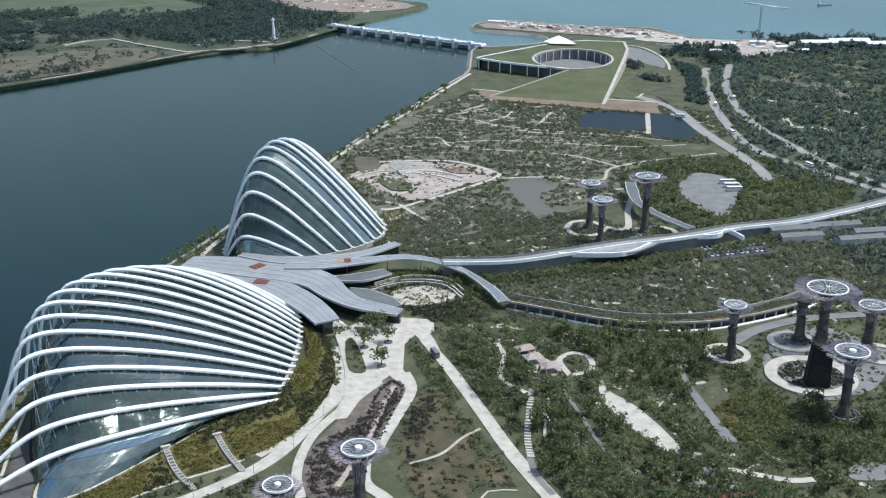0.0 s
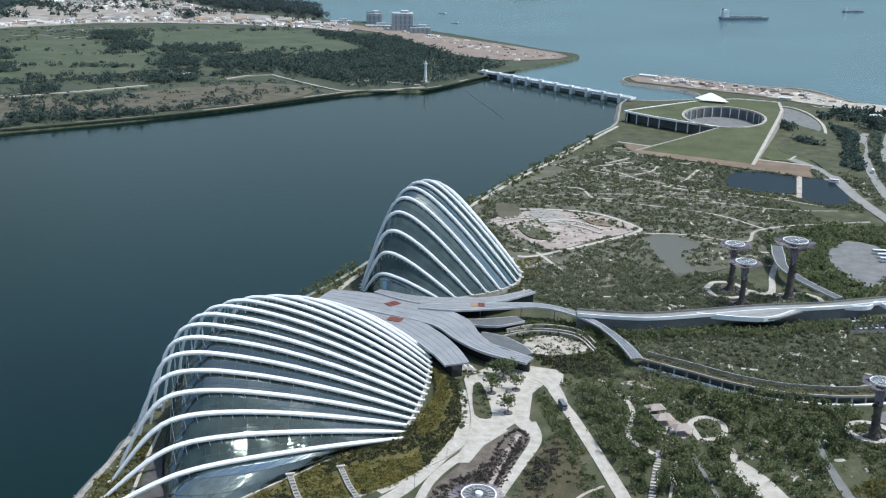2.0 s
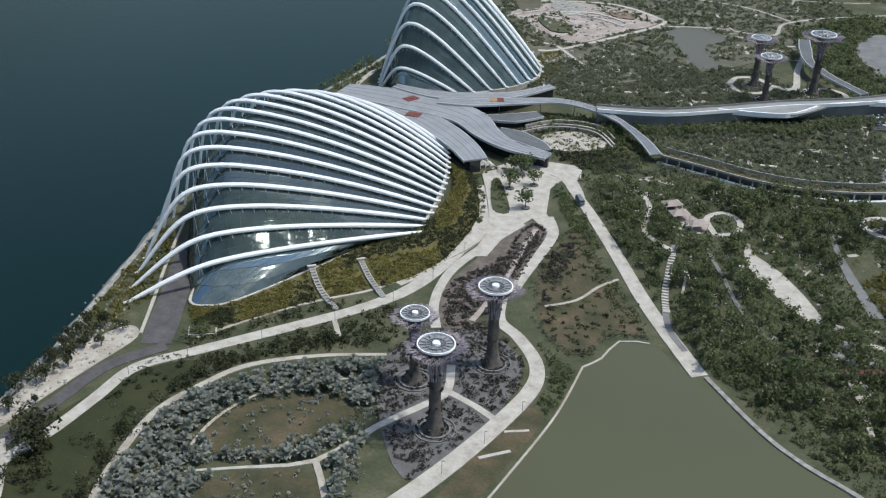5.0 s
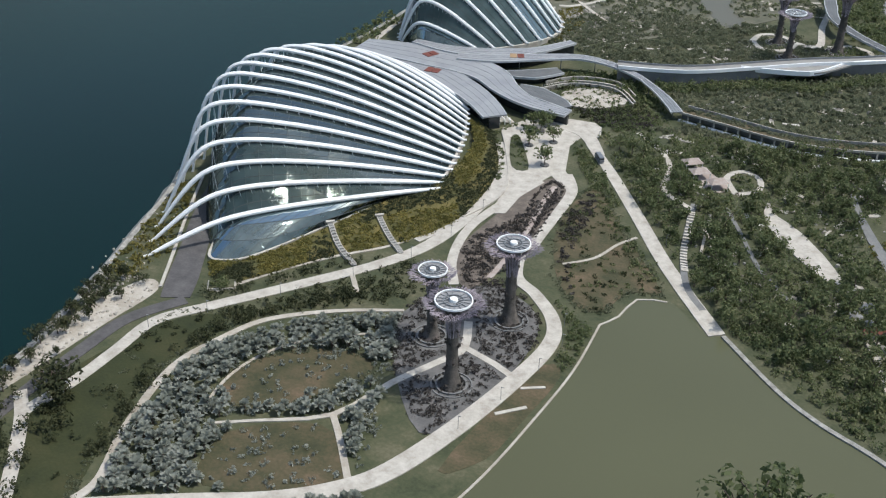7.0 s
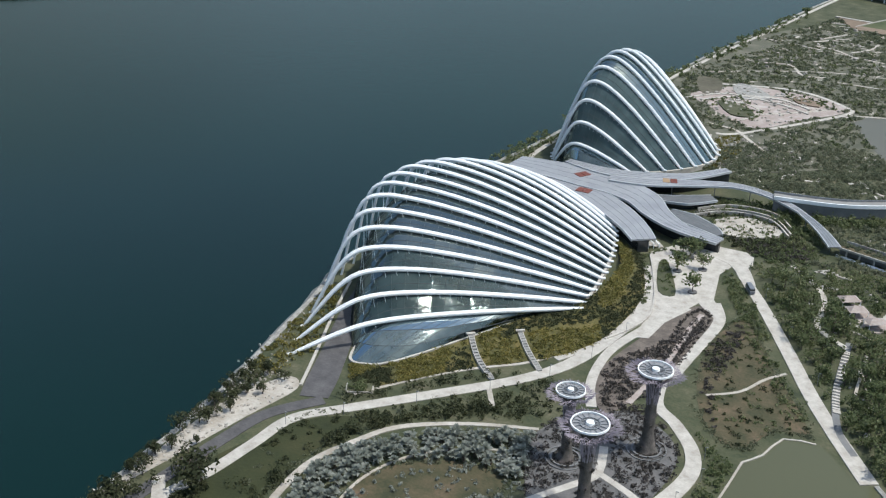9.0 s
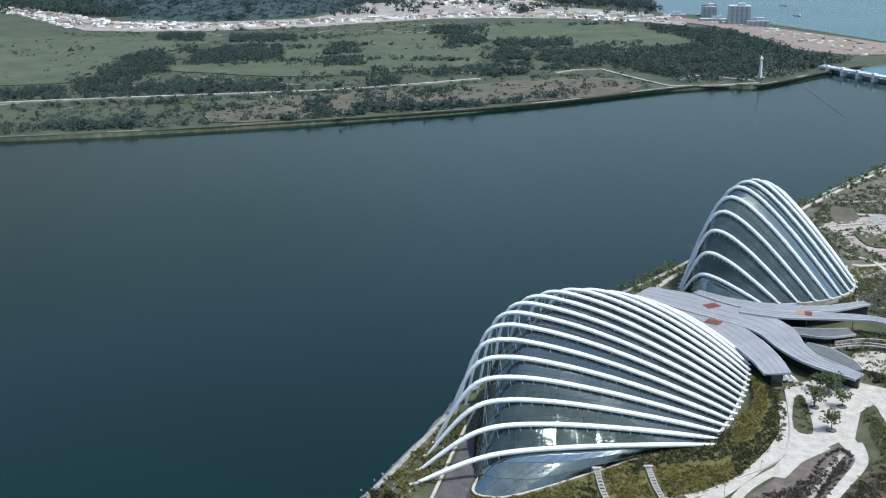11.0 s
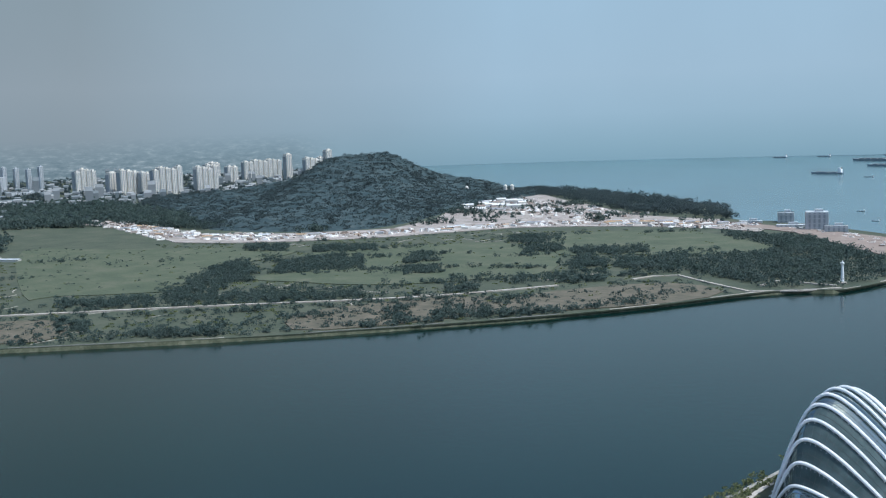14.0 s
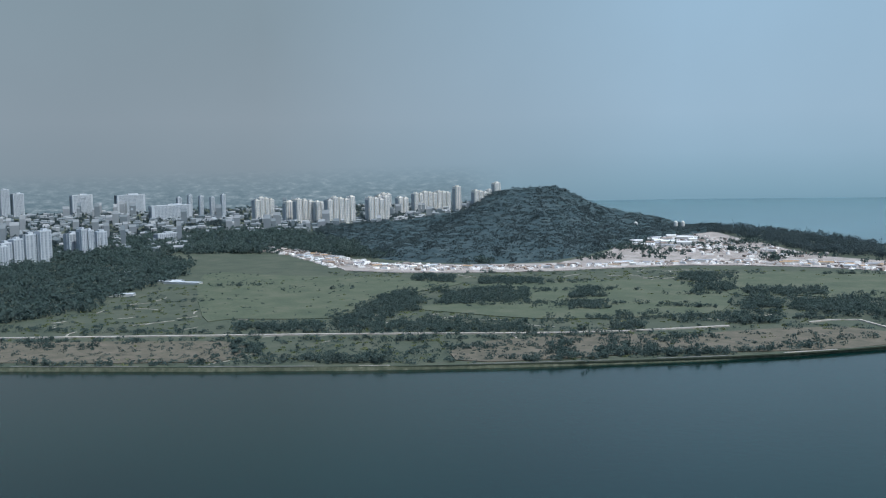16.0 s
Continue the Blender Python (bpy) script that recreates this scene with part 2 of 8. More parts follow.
M_MULCH = mat("brown_mulch", [(0.08, 0.07, 0.06), (0.13, 0.108, 0.092), (0.21, 0.175, 0.15)], 6, 0.8, 0.95)
M_PINK = mat("pink_paving", [(0.25, 0.20, 0.18), (0.35, 0.29, 0.26), (0.47, 0.42, 0.39)], 10, 1)
M_ROCK = mat("revetment_rock", [(0.16, 0.155, 0.145), (0.28, 0.27, 0.25), (0.42, 0.41, 0.38)], 2.2, 0.5, 0.95, bump=0.8)
M_ASPH = mat("asphalt", [(0.05, 0.05, 0.052), (0.085, 0.085, 0.085)], 9, 0.8, 0.9)
M_ROAD = mat("pale_road", [(0.21, 0.205, 0.195), (0.31, 0.30, 0.285)], 12, 1.2, 0.9)
M_MOUND = mat("yellow_green_groundcover", [(0.05, 0.055, 0.022), (0.10, 0.09, 0.032), (0.16, 0.125, 0.045)], 7, 0.9, 0.9, bump=0.8)
M_WHITE = mat("white_painted_steel", [(0.83, 0.84, 0.85), (0.87, 0.87, 0.87), (0.89, 0.89, 0.88)], 5, 0.8, 0.4, bump=0.05)
M_STEEL = mat("grey_steel", [(0.22, 0.23, 0.24), (0.32, 0.33, 0.34)], 3, 0.4, 0.5, 0.5, bump=0.05)
M_ROOF = mat("grey_seamed_roof", [(0.25, 0.255, 0.275), (0.30, 0.305, 0.32), (0.35, 0.355, 0.37)], 9, 1.2, 0.5, 0.1, bump=0.08)
M_ROOFD = mat("dark_grey_roof", [(0.10, 0.105, 0.11), (0.16, 0.165, 0.17)], 6, 1, 0.6, bump=0.1)
M_EAVE = mat("pale_grey_eave", [(0.40, 0.405, 0.42), (0.52, 0.525, 0.53)], 4, 0.6, 0.5)
M_SEAM = mat("dark_seam", [(0.13, 0.13, 0.14), (0.19, 0.19, 0.20)], 3, 0.5, 0.6)
M_DARK = mat("dark_glazing", [(0.015, 0.018, 0.02), (0.035, 0.04, 0.045)], 3, 0.8, 0.2, bump=0.0, spec=0.5)
M_RED = mat("red_clay_panel", [(0.12, 0.036, 0.03), (0.20, 0.07, 0.052)], 2, 0.4)
M_TAN = mat("tan_panel", [(0.30, 0.20, 0.11), (0.40, 0.28, 0.17)], 2, 0.4)
M_BARK = mat("bark", [(0.07, 0.055, 0.045), (0.14, 0.11, 0.09)], 1.2, 0.25, 0.95)
M_TRUNK = mat("planted_trunk_skin", [(0.055, 0.053, 0.046), (0.11, 0.098, 0.088), (0.17, 0.14, 0.13)], 2.5, 0.4, 0.95, bump=1.0)
M_ROD = mat("purple_grey_rods", [(0.26, 0.22, 0.26), (0.45, 0.40, 0.44)], 2, 0.4, 0.6)
M_MEMB = mat("grey_mesh_membrane", [(0.20, 0.20, 0.21), (0.32, 0.32, 0.33)], 2, 0.3, 0.7)
M_NET = mat("black_netting", [(0.012, 0.012, 0.012), (0.03, 0.028, 0.026)], 3, 0.4, 0.9)
M_LEAF = mat("garden_leaves", [(0.045, 0.064, 0.029), (0.092, 0.12, 0.05), (0.165, 0.185, 0.085), (0.28, 0.275, 0.155)], 24, 3, 0.6, island=0.55, bump=0, leaf=0.5, soft=0.35)
M_LEAFO = mat("olive_leaves", [(0.075, 0.092, 0.056), (0.124, 0.142, 0.085), (0.19, 0.20, 0.128), (0.29, 0.285, 0.195)], 20, 3, 0.6, island=0.5, bump=0, leaf=0.55, soft=0.5)
M_LEAFY = mat("yellow_green_leaves", [(0.068, 0.073, 0.021), (0.152, 0.140, 0.039), (0.31, 0.25, 0.070)], 10, 2, 0.7, island=0.4, bump=0, leaf=0.4, soft=0.35)
M_LEAFS = mat("silver_leaves", [(0.11, 0.125, 0.10), (0.23, 0.245, 0.21), (0.43, 0.44, 0.40)], 12, 2, 0.5, island=0.5, bump=0, leaf=0.35, soft=0.2)
M_LEAFK = mat("dark_bed_leaves", [(0.024, 0.032, 0.014), (0.048, 0.056, 0.024), (0.088, 0.088, 0.040)], 8, 2, 0.7, island=0.4, bump=0, leaf=0.4, soft=0.35)
M_LEAFR = mat("purple_brown_leaves", [(0.048, 0.045, 0.040), (0.098, 0.088, 0.080), (0.178, 0.155, 0.148)], 10, 2, 0.7, island=0.4, bump=0, leaf=0.5)
M_LEAFD = mat("dark_wood_leaves", [(0.033, 0.058, 0.053), (0.052, 0.082, 0.074), (0.08, 0.108, 0.093)], 60, 8, 0.7, island=0.3, bump=0, leaf=0.4, soft=0.7)
# hill, coastal wood and town tree leaves: distance haze mixed into the base colour
M_LEAFB = mat("haze_toned_leaves", [(0.048, 0.070, 0.076), (0.062, 0.086, 0.092), (0.078, 0.102, 0.106)], 160, 14, 1.0, island=0.1, bump=0, spec=0.0, leaf=0.45, soft=0.9)
M_LEAFW = mat("woodland_leaves", [(0.068, 0.10, 0.082), (0.108, 0.146, 0.118), (0.168, 0.198, 0.16)], 60, 8, 0.7, island=0.4, bump=0, leaf=0.45, soft=0.65)
# hill ground carries the same painted haze as its tree crowns
M_HILL = mat("haze_toned_hill_ground", [(0.032, 0.052, 0.058), (0.052, 0.076, 0.082), (0.082, 0.106, 0.108)], 26, 7, 1.0, spec=0.0, bump=0)
M_WATER = water_mat("bay_water", (0.0020, 0.0140, 0.0120), 0.14, 5.0, 0.2, 0.36)
M_SEA = water_mat("sea_water", (0.076, 0.142, 0.165), 0.2, 9.0, 0.25)
M_DRYM = mat("dry_meadow", [(0.072, 0.076, 0.052), (0.118, 0.115, 0.083), (0.18, 0.168, 0.128)], 14, 1.5)
M_PONDB = water_mat("brown_pond_water", (0.125, 0.115, 0.09), 0.2, 3.0, 0.08, 0.3)
M_POND = water_mat("green_pond_water", (0.095, 0.096, 0.054), 0.12, 3.0, 0.08)
M_PONDD = water_mat("dark_pond_water", (0.012, 0.02, 0.028), 0.3, 3.0, 0.08, 0.12)
M_GLASS = glass_mat("tinted_dome_glass", (0.22, 0.28, 0.29), 0.05, 1.5)
# front panes: sky reflection put into a paler body and gloss colour
M_GLASSF = glass_mat("sky_bright_front_glass", (0.42, 0.50, 0.52), 0.05, 1.75, (0.38, 0.46, 0.48), ((0.085, 0.118, 0.13), (0.17, 0.215, 0.23)), 0.6)
M_GLASST = glass_mat("pale_tinted_dome_glass", (0.30, 0.38, 0.39), 0.05, 1.5, (0.24, 0.29, 0.285), ((0.085, 0.125, 0.13), (0.15, 0.205, 0.21)), 0.6)
M_MULL = mat("glass_framing", [(0.045, 0.052, 0.056), (0.07, 0.078, 0.082)], 3, 0.5, 0.5)
M_HAZE = haze_mat("far_haze")
M_BLOCK = mat("pale_render", [(0.55, 0.53, 0.48), (0.64, 0.61, 0.56), (0.72, 0.69, 0.64)], 30, 3, 0.9)
M_BLOCKG = mat("grey_render", [(0.38, 0.41, 0.43), (0.50, 0.52, 0.54)], 30, 3, 0.9)
M_WIN = mat("window_glass", [(0.26, 0.29, 0.31), (0.34, 0.37, 0.39)], 9, 2, 0.25, bump=0, spec=0.5)
M_ROOFW = mat("white_sheet_roof", [(0.55, 0.56, 0.56), (0.72, 0.72, 0.71)], 14, 2, 0.7)
M_GREENROOF = mat("turf_roof", [(0.06, 0.075, 0.036), (0.088, 0.10, 0.05), (0.12, 0.12, 0.07)], 25, 2.5, 0.95)
M_HULL = mat("ship_hull", [(0.20, 0.24, 0.27), (0.32, 0.36, 0.39)], 12, 2, 0.6)
M_RUST = mat("red_earth_bank", [(0.19, 0.145, 0.12), (0.30, 0.25, 0.215)], 20, 3, 0.95)


# ---- building helpers ----
def mesh_of(name, verts, faces, material, smooth=False):
    me = bpy.data.meshes.new(name)
    me.from_pydata([tuple(v) for v in verts], [], [tuple(f) for f in faces])
    me.materials.append(material)
    if smooth:
        me.polygons.foreach_set("use_smooth", [True] * len(me.polygons))
    me.update()
    return me


def part(name, bm, material, parent, label="", smooth=False):
    """One mesh object from a bmesh (or mesh), under a thing or a part."""
    if isinstance(bm, bpy.types.Mesh):
        me = bm
    else:
        me = bpy.data.meshes.new(name)
        bmesh.ops.recalc_face_normals(bm, faces=bm.faces[:])
        bm.to_mesh(me)
        bm.free()
        me.materials.append(material)
        if smooth:
            me.polygons.foreach_set("use_smooth", [True] * len(me.polygons))
    ob = new(name, me)
    ob.parent = parent
    if label:
        ob["label"] = label
    return ob


def thing(name, label, category, loc=(0, 0, 0), group="", kind="", turn=0.0):
    ob = new(name)
    ob.empty_display_size = 0.5
    ob.matrix_world = pose(*loc, 0, 0, turn)
    return tagged(ob, label, category, group, kind)


def box(bm, c, s, turn=0.0, bevel=0.0):
    m = pose(c[0], c[1], c[2], 0, 0, turn) @ Matrix.Diagonal((s[0], s[1], s[2], 1))
    r = bmesh.ops.create_cube(bm, size=1.0, matrix=m)
    if bevel:
        es = list({e for v in r["verts"] for e in v.link_edges})
        bmesh.ops.bevel(bm, geom=es, offset=bevel, segments=1, affect="EDGES")


def cyl(bm, c, r1, r2, h, seg=12):
    bmesh.ops.create_cone(bm, cap_ends=True, segments=seg, radius1=r1, radius2=r2, depth=h, matrix=Matrix.Translation((c[0], c[1], c[2] + h / 2)))


def smooth_line(pts, sub=6, closed=False):
    """Catmull-Rom through the plan's corner points."""
    P = [np.array(p, float) for p in pts]
    n = len(P)
    out = []
    for i in range(n if closed else n - 1):
        if closed:
            a, b, c, d = P[i - 1], P[i], P[(i + 1) % n], P[(i + 2) % n]
        else:
            a, b, c, d = P[max(i - 1, 0)], P[i], P[i + 1], P[min(i + 2, n - 1)]
        for k in range(sub):
            t = k / sub
            out.append(0.5 * (2 * b + (c - a) * t + (2 * a - 5 * b + 4 * c - d) * t * t + (3 * b - a - 3 * c + d) * t ** 3))
    if not closed:
        out.append(P[-1])
    return np.array(out)


def ribbon_bm(line, width, z0, z1, shift=0.0):
    """A slab along a line; width and heights may be numbers or lists along it. The slab stands from z0 to z1."""
    line = np.asarray(line)[:, :2]
    n = len(line)
    w = np.interp(np.linspace(0, 1, n), np.linspace(0, 1, len(np.atleast_1d(width))), np.atleast_1d(width))
    a = np.interp(np.linspace(0, 1, n), np.linspace(0, 1, len(np.atleast_1d(z0))), np.atleast_1d(z0))
    b = np.interp(np.linspace(0, 1, n), np.linspace(0, 1, len(np.atleast_1d(z1))), np.atleast_1d(z1))
    d = np.gradient(line, axis=0)
    d /= np.linalg.norm(d, axis=1, keepdims=True) + 1e-9
    nn = np.stack([-d[:, 1], d[:, 0]], 1)
    L = line + nn * (w[:, None] / 2 + shift)
    R = line - nn * (w[:, None] / 2 - shift)
    bm = bmesh.new()
    rows = []
    for i in range(n):
        rows.append([bm.verts.new((*L[i], a[i])), bm.verts.new((*L[i], b[i])), bm.verts.new((*R[i], b[i])), bm.verts.new((*R[i], a[i]))])
    for i in range(n - 1):
        for k in range(4):
            bm.faces.new((rows[i][k], rows[i][(k + 1) % 4], rows[i + 1][(k + 1) % 4], rows[i + 1][k]))
    bm.faces.new(rows[0])
    bm.faces.new(rows[-1][::-1])
    return bm


def slab_bm(outline, z0, z1):
    bm = bmesh.new()
    f = bm.faces.new([bm.verts.new((p[0], p[1], z1)) for p in outline])
    r = bmesh.ops.extrude_face_region(bm, geom=[f])
    for v in r["geom"]:
        if isinstance(v, bmesh.types.BMVert):
            v.co.z = z0
    bmesh.ops.triangulate(bm, faces=[f for f in bm.faces if len(f.verts) > 4])
    return bm


LAYER = [0]
KEEP_OUT = []      # (line or outline, half width; None: filled outline)


def path(name, pts, width, material, label, z=0.14, sub=6, category="path", clear=1.0, base=-0.3, closed=False):
    LAYER[0] += 1
    z += LAYER[0] * 0.005
    line = smooth_line(pts, sub, closed)
    if closed:
        line = np.vstack([line, line[:1]])
    KEEP_OUT.append((line[:, :2], np.max(width) / 2 + clear))
    return tagged(part(name, ribbon_bm(line, width, base, z), material, None), label, category, kind="structure")


def area(name, pts, material, label, z=0.08, category="ground", clear=True, sub=5, base=-0.3, kind="structure"):
    LAYER[0] += 1
    z += LAYER[0] * 0.005
    line = smooth_line(pts, sub, True) if sub else np.array(pts, float)
    if clear:
        KEEP_OUT.append((line[:, :2], None))
    return tagged(part(name, slab_bm(line, base, z), material, None), label, category, kind=kind)


def inside(P, poly):
    x, y = P[:, 0], P[:, 1]
    c = np.zeros(len(P), bool)
    q = np.roll(poly, 1, 0)
    for (x1, y1), (x2, y2) in zip(poly, q):
        k = ((y1 > y) != (y2 > y)) & (x < (x2 - x1) * (y - y1) / (y2 - y1 + 1e-12) + x1)
        c ^= k
    return c


def near_line(P, line):
    best = np.full(len(P), 1e9)
    for a, b in zip(line[:-1], line[1:]):
        ab = b - a
        t = np.clip(((P - a) @ ab) / (ab @ ab + 1e-9), 0, 1)
        best = np.minimum(best, np.hypot(*(P - a - t[:, None] * ab).T))
    return best


def free_spots(rng, outline, count, holes=None):
    """Random places in an outline, clear of paths, ponds and buildings."""
    outline = np.array(outline, float)
    lo, hi = outline.min(0), outline.max(0)
    P = rng.uniform(lo, hi, (count * 3, 2))
    P = P[inside(P, outline)]
    for line, half in (KEEP_OUT if holes is None else holes):
        if half is None:
            P = P[~inside(P, line)]
        else:
            bl, bh = line.min(0) - half, line.max(0) + half
            cand = (P > bl).all(1) & (P < bh).all(1)
            hit = np.zeros(len(P), bool)
            hit[cand] = near_line(P[cand], line) < half
            P = P[~hit]
    return P[:count]


def leaf_mesh(name, pos, rad, hgt, cards, size, material, rng, lumps=5, low=0.0):
    """Crowns of many small leaf sprays: every spray is a bent quad on one of a few lumps. pos (n, 3) is the crown's foot."""
    n = len(pos)
    lump = rng.normal(0, 0.42, (n, lumps, 3)) * [1, 1, 0.55]
    lump[:, :, 2] = np.abs(lump[:, :, 2]) + 0.25 + low
    which = rng.integers(0, lumps, (n, cards))
    d = rng.normal(0, 1, (n, cards, 3))
    d[:, :, 2] = d[:, :, 2] * 0.9 + 0.35
    d /= np.linalg.norm(d, axis=2, keepdims=True)
    c = np.take_along_axis(lump, which[:, :, None], 1) + d * (0.45 * rng.uniform(0.75, 1.1, (n, cards, 1)))
    c = c * np.stack([rad, rad, hgt], 1)[:, None, :] + pos[:, None, :]
    nrm = d + rng.normal(0, 0.45, d.shape)
    nrm /= np.linalg.norm(nrm, axis=2, keepdims=True)
    t = np.cross(nrm, rng.normal(0, 1, d.shape))
    t /= np.linalg.norm(t, axis=2, keepdims=True) + 1e-9
    b = np.cross(nrm, t)
    s = (np.asarray(size) * np.ones(n))[:, None, None] * rng.uniform(0.6, 1.3, (n, cards, 1))
    bend = nrm * s * 0.25
    quad = np.stack([c - t * s - bend, c - b * s * 0.6, c + t * s - bend, c + b * s * 0.6], 2).reshape(-1, 3)
    k = len(quad) // 4
    me = bpy.data.meshes.new(name)
    me.vertices.add(len(quad))
    me.vertices.foreach_set("co", quad.astype(np.float32).ravel())
    me.loops.add(k * 4)
    me.loops.foreach_set("vertex_index", np.arange(k * 4, dtype=np.int32))
    me.polygons.add(k)
    me.polygons.foreach_set("loop_start", np.arange(0, k * 4, 4, dtype=np.int32))
    me.polygons.foreach_set("loop_total", np.full(k, 4, dtype=np.int32))
    me.materials.append(material)
    me.update(calc_edges=True)
    return me


def thicket(name, P, rad, hgt, cards, size, material, rng, label, z=0.0, category="shrubs", lumps=5):
    """Planting that nobody could count, as one object."""
    pos = np.column_stack([P, np.zeros(len(P)) + z])
    me = leaf_mesh(name, pos, rad, hgt, cards, size, material, rng, lumps)
    return tagged(part(name, me, material, None), label, category, kind="stuff")


rng = np.random.default_rng(7)

# ---- water, land, backdrop ----
bm = bmesh.new()
bmesh.ops.create_circle(bm, cap_ends=True, segments=96, radius=4940, matrix=Matrix.Translation((0, 0, -3)))
tagged(part("sea", bm, M_SEA, None), "grey-blue open sea with faint ripples", "water", kind="structure")
bm = bmesh.new()
bm.faces.new([bm.verts.new((x, y, -2.9)) for x, y in ((-4500, -1900), (-2000, 1000), (-338, 1344), (-120, 1200), (300, 1000), (300, -3000), (-3800, -3000))])
tagged(part("bay", bm, M_WATER, None), "dark green sheltered bay water", "water", kind="structure")
bm = bmesh.new()
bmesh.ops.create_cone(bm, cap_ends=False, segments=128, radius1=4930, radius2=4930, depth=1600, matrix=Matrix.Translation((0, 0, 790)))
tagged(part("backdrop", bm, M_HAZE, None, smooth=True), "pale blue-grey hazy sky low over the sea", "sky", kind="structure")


def land(name, shore, close, material, label, toe=5.0, edge=M_ROCK):
    """A land sheet with a sloping stone edge down into the water along its shore."""
    line = smooth_line(shore, 5)[:, :2]
    top = np.vstack([line, np.array(close, float)])
    bm = bmesh.new()
    f = bm.faces.new([bm.verts.new((*p, 0)) for p in top])
    bmesh.ops.triangulate(bm, faces=[f])
    tagged(part(name, bm, material, None), label, "ground", kind="structure")
    d = np.gradient(line, axis=0)
    d /= np.linalg.norm(d, axis=1, keepdims=True)
    n = np.stack([-d[:, 1], d[:, 0]], 1)
    bm = bmesh.new()
    rows = []
    for i, p in enumerate(line):
        j = 0.6 * math.sin(i * 1.7) + 0.4 * math.sin(i * 4.1)
        rows.append([bm.verts.new((*(p - n[i] * 1.5), 0.15)), bm.verts.new((*(p + n[i] * (0.4 + 0.3 * j)), 0.5)), bm.verts.new((*(p + n[i] * (toe + j)), -4.0))])
    for a, b in zip(rows[:-1], rows[1:]):
        for k in range(2):
            bm.faces.new((a[k], a[k + 1], b[k + 1], b[k]))
    tagged(part("revetment", bm, edge, None), "grey rock revetment sloping into the water", "embankment", kind="structure")
    return top


NEAR_SHORE = [(-215, -500), (-208, 40), (-204, 150), (-204, 200), (-206, 240), (-211, 277), (-218, 322), (-223, 352), (-224, 420), (-219, 490), (-213, 520), (-209, 549), (-197, 640), (-183, 733), (-173, 798), (-157, 881), (-138, 994), (-126, 1060), (-131, 1130), (-134, 1205), (-95, 1225), (-55, 1262), (-75, 1318), (-149, 1350), (-152, 1400), (-112, 1428), (-4, 1388), (67, 1384), (117, 1312), (168, 1300), (252, 1338), (420, 1330), (900, 1400)]
near_top = land("ground", NEAR_SHORE, [(3000, 1200), (3000, -500)], M_GROUND, "brown and olive garden ground on the near shore")
FAR_SHORE = [(-4500, -1800), (-2400, -600), (-1500, 40), (-1250, 248), (-1078, 400), (-900, 552), (-745, 699), (-595, 874), (-515, 990), (-446, 1118), (-400, 1168), (-366, 1190), (-330, 1320), (-305, 1388), (-247, 1571), (-314, 1630), (-485, 1757), (-671, 1878), (-785, 1900), (-900, 2120), (-1150, 2330), (-1560, 2540), (-1800, 2600), (-2300, 2850), (-3000, 3250), (-3500, 3440)]
far_top = land("ground_far", [(x, y) for x, y in FAR_SHORE[::-1]], [(-4700, -1700), (-4750, 300), (-4300, 2300)], M_FARLAND, "olive green reclaimed meadow land across the bay", toe=3.0, edge=M_MOSS)

# ---- garden paths, plazas, lawns, ponds ----
area("pond", [(-60, 196), (-53, 211), (-48, 230), (-41, 261), (-38, 289), (-33, 296), (-29, 308), (-18, 310), (-4, 295), (1, 295), (19, 272), (32, 260), (50, 248), (75, 228), (66, 220), (30, 219), (8, 214), (-10, 204), (-40, 190), (-62, 182)], M_POND, "still olive green pond with a stone edge", z=-0.02 + 0.06, category="water", sub=3)
path("pond_edge", [(-58, 196), (-53, 211), (-48, 230), (-41, 261), (-38, 289)], 0.7, M_SAND, "pale stone edge of the pond", z=0.3, category="kerb")
path("pond_edge", [(-38, 289), (-33, 296), (-29, 308), (-19, 310)], 0.7, M_SAND, "pale stone edge of the pond", z=0.3, category="kerb", sub=2)
path("pond_edge", [(1, 296), (19, 273), (32, 261), (50, 249), (75, 226)], 1.6, M_ROCK, "grey stone edge of the pond", z=0.5, category="kerb")
area("lawn", [(-66, 206), (-55, 215), (-50, 232), (-44, 258), (-50, 262), (-58, 240)], M_LAWN, "dry olive lawn beside the pond", z=0.06, sub=3)
area("lawn", [(-174, 239), (-156, 253), (-155, 239), (-160, 222), (-159, 194), (-154, 165), (-170, 160), (-186, 200)], M_LAWND, "dark olive lawn beside a curved path", z=0.06, sub=3)
area("lawn", [(-140, 223), (-129, 240), (-112, 248), (-99, 245), (-103, 231), (-127, 211)], M_LAWN, "olive lawn among silver palms", z=0.06, sub=3)
area("lawn", [(-123, 180), (-127, 201), (-104, 213), (-92, 202), (-88, 190)], M_LAWN, "olive lawn among silver palms", z=0.06, sub=3)
area("lawn", [(-66, 352), (-58, 385), (-40, 350), (-22, 316), (-32, 312), (-40, 296), (-50, 300), (-60, 318)], M_LAWN, "dry lawn with bare patches beside the straight path", z=0.06, sub=3)
for pts in ([(-52, 335), (-47, 340), (-42, 338), (-41, 330), (-46, 326), (-50, 328)], [(-44, 326), (-38, 331), (-36, 324), (-40, 319)], [(-55, 352), (-51, 357), (-47, 351), (-50, 346), (-53, 347)]):
    area("bare_patch", pts, M_CLAY, "bare brown clay patch in the dry lawn", z=0.04, sub=4)
path("path", [(-58, 322), (-48, 330), (-42, 342), (-36, 350)], 1.2, M_SAND, "narrow pale path across the dry lawn")
